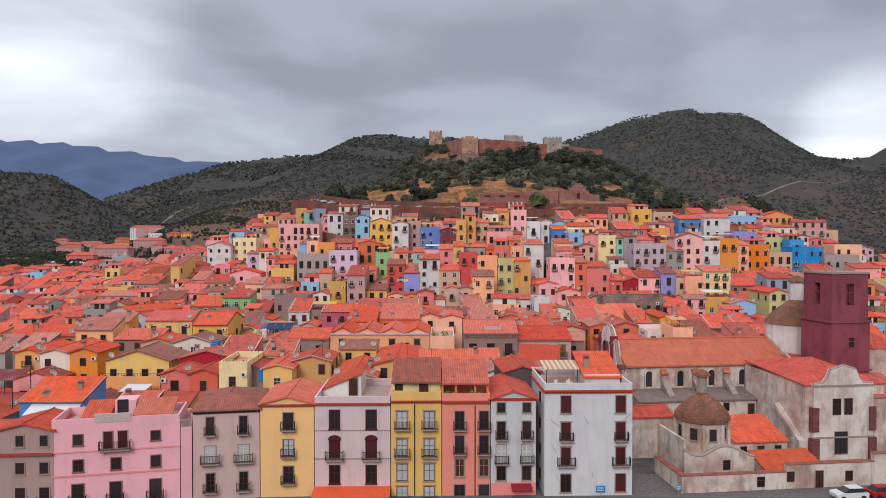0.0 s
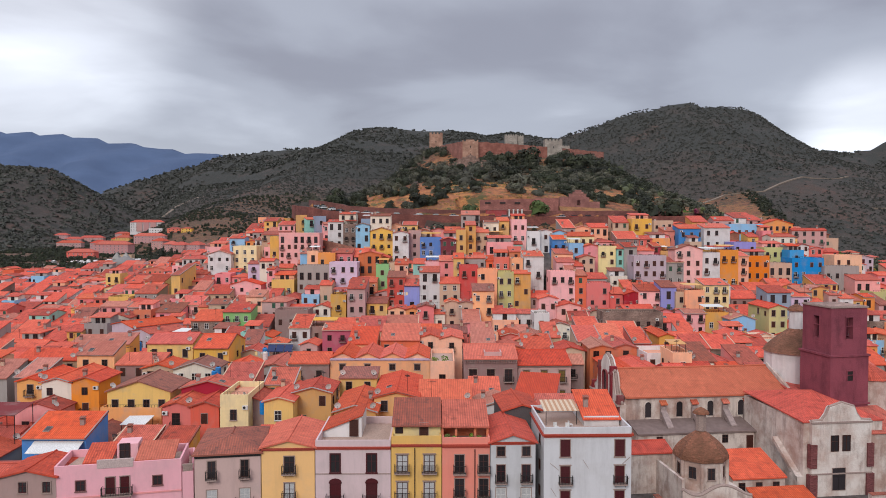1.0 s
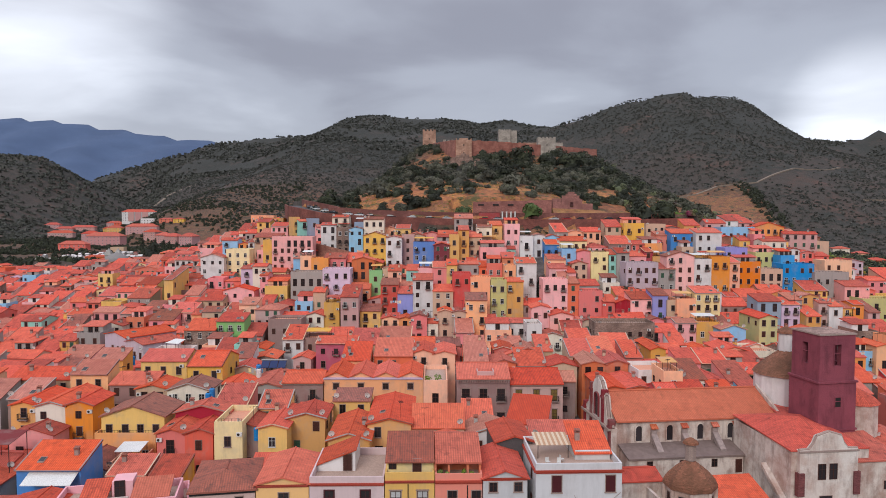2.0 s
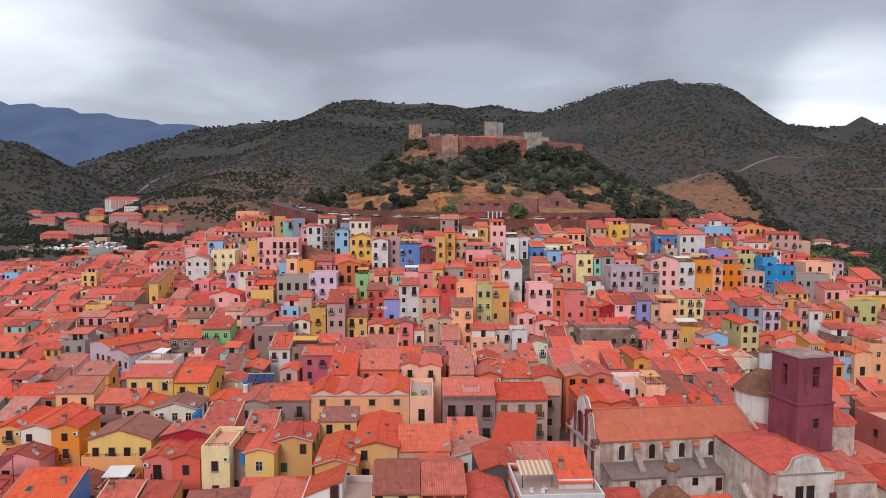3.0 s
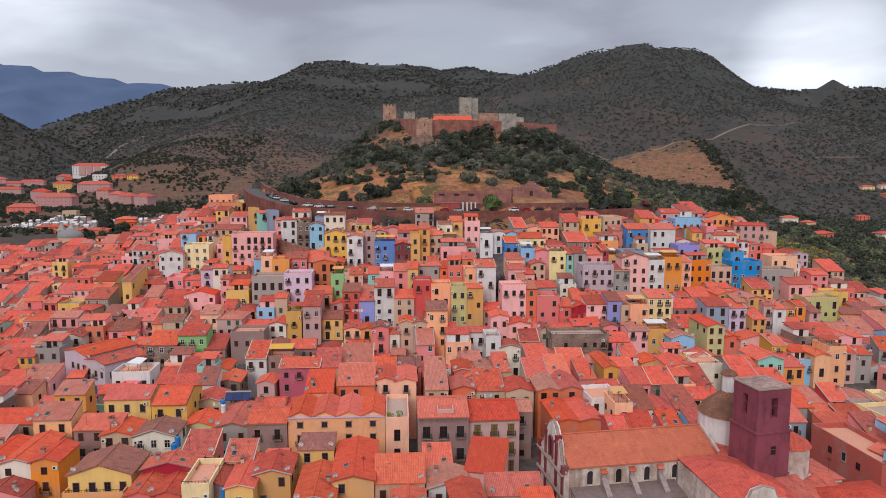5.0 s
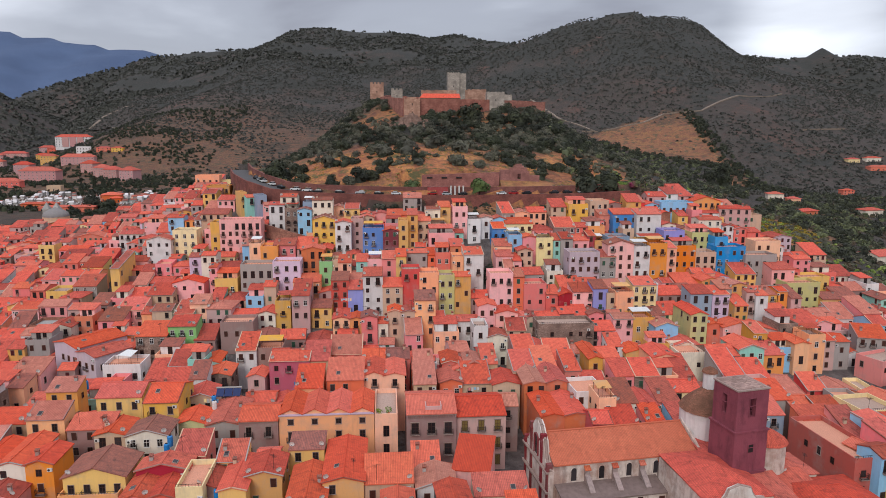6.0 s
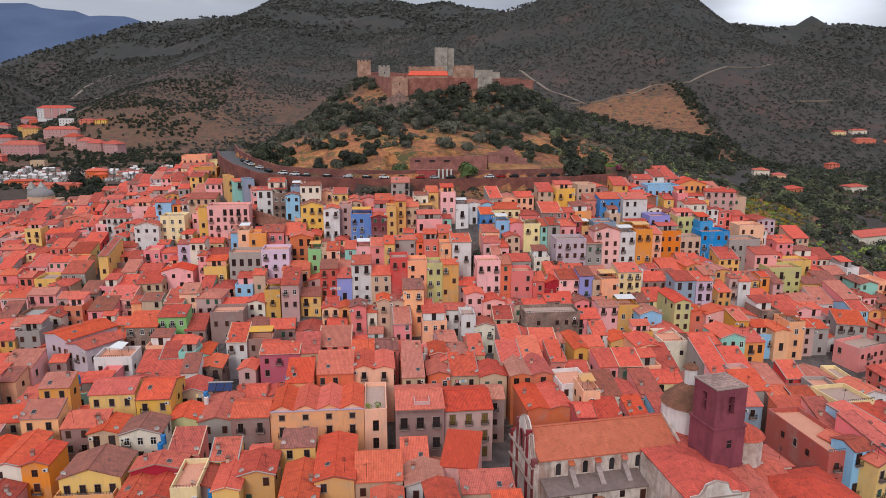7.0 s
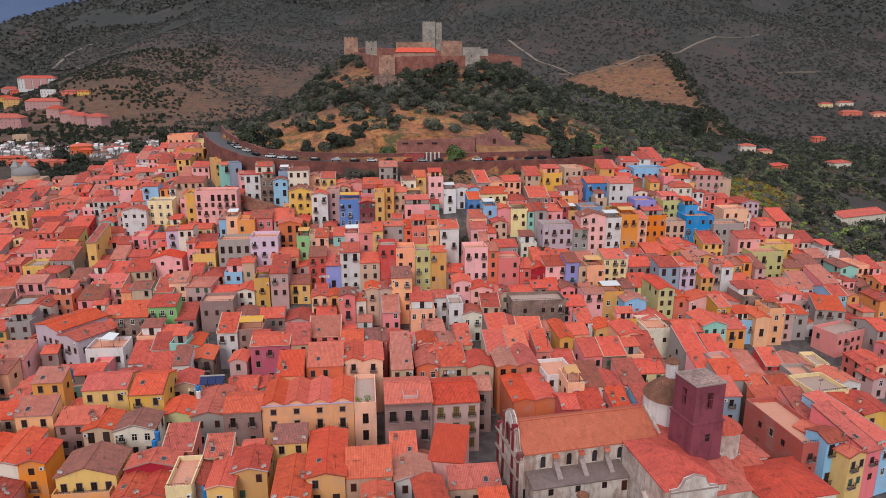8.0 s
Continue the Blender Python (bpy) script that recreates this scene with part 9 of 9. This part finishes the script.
def tree(x, y, rad, tall, trunk, mat, label, seed, leaves_each=700, leaf=0.36, category="tree"):
    z = ground(x, y)
    leaf = max(leaf, 0.1 * rad)
    if trunk < 0.7:
        trunk = -0.3 * rad
    ob = thing("tree", label, category, pose(x, y, z), "")
    r = random.Random(seed)
    s = Soup()
    top = trunk + tall * 0.4
    s.rod((0, 0, -0.6), (r.uniform(-0.2, 0.2), 0, top * 0.6), 0.28, sides=7, r2=0.2)
    for k in range(5):
        a = 2 * math.pi * k / 5 + r.uniform(-0.3, 0.3)
        s.rod((0, 0, top * r.uniform(0.35, 0.6)), (math.cos(a) * rad * 0.55, math.sin(a) * rad * 0.55, trunk + tall * r.uniform(0.35, 0.65)), 0.12, sides=5, r2=0.04)
    hang("trunk", s.mesh("trunk", [BARK]), ob)
    o = np.zeros(1)
    hang("crown", clumps("crown", o, o, o + trunk, o + rad, o + tall, leaves_each, leaf, mat, seed), ob)


HILL_TREES = [
    (38.7, 282.5, 5.2, 5.6, 2.0, LEAF_PINE, "round-topped dark pine beside the road", 1), (11.4, 292.5, 4.0, 4.4, 0.4, LEAF_PINE, "rounded yellow-green bush above the road", 2),
    (-46, 312, 6.0, 6.0, 0.6, LEAF_DARK, "broad dark holm oak above the road", 3), (-37, 309, 5.0, 5.0, 0.6, LEAF_DARK, "broad dark holm oak above the road", 4),
    (-23, 319, 4.2, 3.8, 0.3, LEAF_DARK, "dark shrub on the orange terrace", 5), (-14, 317, 3.4, 3.2, 0.3, LEAF_DARK, "dark shrub on the orange terrace", 6),
    (-14, 299, 4.0, 3.0, 0.3, LEAF_OLIVE, "low grey-green shrub above the road wall", 7), (-6, 299, 3.8, 3.0, 0.3, LEAF_DARK, "low dark shrub above the road wall", 8), (-22, 299, 3.8, 3.0, 0.3, LEAF_DARK, "low dark shrub above the road wall", 9)]
SLOPE_TREES = [
    (-2, 303, 3.0, 3.2, 0.3, LEAF_DARK, "dark shrub on the terrace", 10), (15, 307, 3.0, 3.4, 0.3, LEAF_OLIVE, "grey-green shrub on the terrace", 11), (33, 309, 5.0, 5.2, 0.3, LEAF_OLIVE, "large grey-green shrub on the terrace", 12), (41, 310, 4.0, 4.0, 0.3, LEAF_OLIVE, "grey-green shrub on the terrace", 13),
    (57, 322, 3.6, 3.6, 0.3, LEAF_DARK, "dark shrub on the slope", 14), (69, 306, 3.6, 4.2, 0.5, LEAF_DARK, "dark shrub beside the ruin", 15), (87, 291, 6.0, 6.5, 1.0, LEAF_DARK, "large dark oak at the end of the road", 16), (97, 294, 5.5, 6.5, 1.0, LEAF_DARK, "large dark oak at the end of the road", 17),
    (69, 281, 2.2, 3.4, 0.4, LEAF_FRESH, "small green bush below the road wall", 18), (-20, 352, 2.4, 6.5, 0.3, LEAF_DARK, "upright dark cypress-like tree on the hill", 19), (-11, 350, 3.0, 7.0, 0.3, LEAF_DARK, "upright dark tree on the hill", 20),
    (-33, 281.5, 3.4, 3.6, 0.8, LEAF_DARK, "dark tree behind the upper houses", 21), (-2, 279, 3.0, 3.0, 0.5, LEAF_OLIVE, "shrub behind the upper houses", 22), (3, 279.5, 2.6, 2.6, 0.5, LEAF_DARK, "shrub behind the upper houses", 23), (40, 276, 3.2, 4.4, 0.6, LEAF_DARK, "dark shrub below the road", 24)]
EDGE_TREES = [
    (35.0, 229, 2.6, 9.0, 0.6, LEAF_DARK, "tall dark evergreen squeezed between houses", 25), (60, 224, 3.6, 4.6, 1.2, LEAF_DARK, "rounded dark tree among the houses", 26), (62, 246, 3.2, 3.4, 0.6, LEAF_DARK, "rounded dark bush among the houses", 27),
    (66, 268, 4.0, 3.6, 0.5, LEAF_BLOOM, "dark shrub with magenta flowers", 28), (102, 296, 3.4, 3.0, 0.5, LEAF_BLOOM, "magenta bougainvillea beside the houses", 29), (109, 298, 3.2, 3.0, 0.5, LEAF_BLOOM, "magenta bougainvillea beside the houses", 30),
    (106, 310, 4.5, 4.5, 0.5, LEAF_FRESH, "yellow-green bush above the houses", 31), (112, 313, 4.0, 4.0, 0.5, LEAF_FRESH, "yellow-green bush above the houses", 32),
    (-226, 556, 8.5, 11.5, 1.5, LEAF_DARK, "large dark tree by the cemetery", 33), (-214, 552, 8.0, 7.0, 1.0, LEAF_DARK, "broad dark tree by the cemetery", 34), (-172, 566, 10.0, 8.5, 1.0, LEAF_DARK, "broad dark tree below the cemetery", 35), (-158, 582, 7.0, 13, 1.5, LEAF_DARK, "tall dark pine near the cemetery", 36),
    (265, 530, 6.0, 10, 1.0, LEAF_DARK, "tall dark tree at the field's edge", 37), (397, 796, 10, 20, 1.0, LEAF_DARK, "tall dark tree clump at the field's edge", 38), (353, 736, 9, 16, 1.0, LEAF_DARK, "tall dark tree clump at the field's edge", 39)]
for x, y, rad, tall, trunk, mat, label, seed in HILL_TREES + SLOPE_TREES + EDGE_TREES:
    tree(x, y, rad, tall, trunk, mat, label, seed)
for k, (x, y) in enumerate(((-316, 754), (-302, 751), (-300, 747), (-293, 751), (-288, 756), (-280, 752))):
    tree(x, y, 2.2, 14, 0.4, LEAF_DARK, "slim dark cemetery cypress", 60 + k, 420, 0.5, "cypress")

# large shrubs that stand out on the castle hill: place and radius
DARK_SHRUBS = [(-49, 310, 6.0), (-44, 318, 5.1), (-38, 320, 3.9), (-52, 308, 3.0), (-21, 349, 4.5), (-18, 316, 3.8), (-10, 299, 4.8), (-5, 298, 3.4), (-1, 308, 3.5), (-24, 303, 2.9), (14, 312, 3.8), (32, 355, 5.2), (57, 329, 3.7), (68, 343, 4.7), (55, 357, 5.8), (71, 315, 3.6), (70, 325, 2.6), (81, 322, 3.7), (89, 334, 4.3), (91, 315, 5.6), (99, 314, 5.1), (83, 357, 4.6), (94, 386, 6.3), (75, 389, 6.9), (63, 390, 6.3), (48, 389, 7.6), (33, 378, 6.1), (24, 376, 4.3)]
GREY_SHRUBS = [(-34, 386, 4.1), (-25, 321, 5.2), (-23, 333, 3.8), (-15, 299, 3.6), (-31, 331, 2.1), (10, 323, 5.8), (-1, 323, 4.4), (-7, 331, 3.8), (6, 344, 5.0), (15, 356, 4.6), (-1, 361, 4.7), (23, 338, 4.9), (31, 308, 3.0), (37, 335, 6.0), (49, 325, 4.7), (66, 359, 4.4)]
for shrubs, mat, label in ((DARK_SHRUBS, LEAF_DARK, "large rounded dark evergreen shrub on the castle hill"), (GREY_SHRUBS, LEAF_OLIVE, "large rounded grey-green wild olive on the castle hill")):
    for k, (x, y, rad) in enumerate(shrubs):
        tree(x, y, rad, 1.25 * rad, 0.3, mat, label, 400 + k, 900, 0.3, "shrub")

# ---- small things on the roofs and the street ----
small = random.Random(77)
s = Soup()
s.rod((0, 0, -0.6), (0, 0, 2.4), 0.03, sides=5)
pole_me = s.mesh("mast", [IRON])
bar_x = [-0.7]
for k in range(7):
    bar_x += [bar_x[-1] + 0.025, bar_x[-1] + 0.22]
bar_x[-1] = bar_x[-2] + 0.025


def aerial_cell(i, j, k):
    return 0 <= i < len(bar_x) - 1 and 0 <= j < 3 and k == 0 and (j == 1 or i % 2 == 0)


bars_me = lattice(bar_x, [-0.36, -0.015, 0.015, 0.36], [2.19, 2.22], aerial_cell, lambda k: 0).mesh("antenna", [IRON])
aerial = thing("television_aerial", "thin grey television aerial on a roof mast", "aerial", pose(0, 0, -60), "television aerials")
hang("mast", pole_me, aerial), hang("antenna", bars_me, aerial)
for x, y, z, rot, lx, ly, h, roof in DISHES:
    if y < 215 and small.random() < 0.3:
        p = pose(x, y, z, 0, 0, rot) @ Vector((-lx * 0.6, ly + small.uniform(0.2, 1.4), h))
        copy_thing(aerial, pose(p.x, p.y, p.z + 0.9, small.uniform(-3, 3), small.uniform(-3, 3), small.uniform(0, 360)))
for o in (*aerial.children, aerial):
    bpy.data.objects.remove(o)


def water_tank(x, y, z, mat, word):
    ob = thing("water_tank", f"{word} plastic water tank on a flat roof", "water tank", pose(x, y, z), "water tanks")
    s = Soup()
    s.rod((0, 0, -0.9), (0, 0, 1.0), 0.5, sides=14), s.rod((0, 0, 1.0), (0, 0, 1.18), 0.5, sides=14, r2=0.3)
    hang("body", s.mesh("body", [mat]), ob)
    for k in (-0.4, 0.1, 0.6):
        s = Soup()
        s.rod((0, 0, k), (0, 0, k + 0.08), 0.53, sides=14)
        hang("band", s.mesh("band", [mat]), ob)
    s = Soup()
    s.rod((0, 0, 1.18), (0, 0, 1.28), 0.22, sides=10)
    hang("lid", s.mesh("lid", [IRON]), ob)


for x, y, z in ((-40.5, 122.8, 12.2), (-40.9, 126.2, 12.2), (-37.3, 145.4, 12.4), (-28.4, 109.2, 10.2), (-20.5, 152, 12.6), (52, 168, 11.5), (-70, 160, 11.2)):
    water_tank(x, y, z, TANK, "bright blue")
for x, y, z in ((-36.8, 143.6, 11.9), (12, 164, 12.4), (-8, 176, 12.6)):
    water_tank(x, y, z, WHITEWOOD, "white")
# solar collectors on their stand
ob = thing("solar_collector", "row of dark blue solar collectors on a metal stand", "solar panel", pose(-35, 149.0, 12.3))
for k in range(3):
    s = Soup()
    x = -2.6 + 1.8 * k
    s.slab([(x, -0.9, 0.0), (x + 1.65, -0.9, 0.0), (x + 1.65, 0.8, 1.2), (x, 0.8, 1.2)], 0.1)
    hang("panel", s.mesh("panel", [simple("solar_glass", "1f2c55", 0.25, depth=0.1)]), ob)
s = Soup()
for x in (-2.5, -0.8, 1.0, 2.6):
    s.rod((x, 0.75, -1.2), (x, 0.75, 1.05), 0.05), s.rod((x, -0.85, -1.2), (x, -0.85, -0.05), 0.05)
s.rod((-2.8, 0.95, 1.3), (2.8, 0.95, 1.3), 0.2, sides=10)
hang("stand", s.mesh("stand", [CONCRETE]), ob)
# signs on the quay street
BLUE = simple("sign_blue", "2a86c8", 0.5, depth=0.1)
for x, y, label in ((19.4, 85.5, "blue and white street sign on a thin post"), (29.2, 85.9, "small blue parking sign on a thin post")):
    ob = thing("street_sign", label, "sign", pose(x, y, 0), "street signs")
    s = Soup()
    s.rod((0, 0, -0.2), (0, 0, 1.4), 0.035)
    hang("post", s.mesh("post", [CONCRETE]), ob)
    s = Soup()
    wide = 0.55 if x < 25 else 0.3
    s.box((-wide, -0.06, 0.55 if x < 25 else 0.8), (wide, -0.04, 1.35))
    hang("plate", s.mesh("plate", [BLUE]), ob)
    s = Soup()
    for k in range(2):
        s.box((-wide * 0.7, -0.075, 0.75 + 0.27 * k), (wide * 0.7, -0.062, 0.86 + 0.27 * k))
    hang("lettering_bar", s.mesh("lettering_bar", [WHITEWOOD]), ob)
# laundry strung over terraces and balconies
for x, y, z, n in ((5.4, 88.0, 6.6, 4), (-38, 146, 12.6, 5), (20, 150, 12.0, 4), (-12, 206, 19.6, 5), (60, 214, 17.5, 5)):
    ob = thing("washing_line", "washing hung out on a thin line", "laundry", pose(x, y, z, 0, 0, small.uniform(-12, 12)), "washing lines")
    s = Soup()
    s.rod((-n * 0.35, 0, 0), (n * 0.35, 0, 0), 0.012, sides=4)
    hang("line", s.mesh("line", [IRON]), ob)
    for k in range(n):
        s = Soup()
        xx, dd = -n * 0.33 + 0.66 * k, small.uniform(0.5, 1.0)
        for j in range(4):
            s.box((xx + 0.13 * j, -0.02 + 0.02 * math.sin(2.1 * j), -dd), (xx + 0.13 * (j + 1), 0.0 + 0.02 * math.sin(2.1 * j), 0.0))
        hang("cloth", s.mesh("cloth", [small.choice((CURTAIN, WHITEWOOD, WALLS["sky"], WALLS["cream"], WALLS["rose"]))]), ob)
# plants in the loggia of the peach house and on roof terraces
for k, (x, y, z, rad) in enumerate(((0.6, 86.6, 11.8, 0.45), (1.5, 86.6, 11.8, 0.35), (3.6, 86.65, 11.8, 0.5), (4.6, 86.65, 11.8, 0.4), (-1.6, 136.0, 12.0, 0.7), (0.4, 136.2, 12.0, 0.8))):
    ob = thing("potted_plant", "leafy green plant in a clay pot on a terrace", "plant", pose(x, y, z), "potted plants")
    s = Soup()
    s.rod((0, 0, -0.05), (0, 0, 0.35), 0.16, sides=10, r2=0.22)
    hang("pot", s.mesh("pot", [WALLS["terracotta"]]), ob)
    o = np.zeros(1)
    hang("foliage", clumps("foliage", o, o, o + 0.3, o + rad, o + rad * 1.6, 160, 0.12, LEAF_FRESH, 300 + k, core=False), ob)
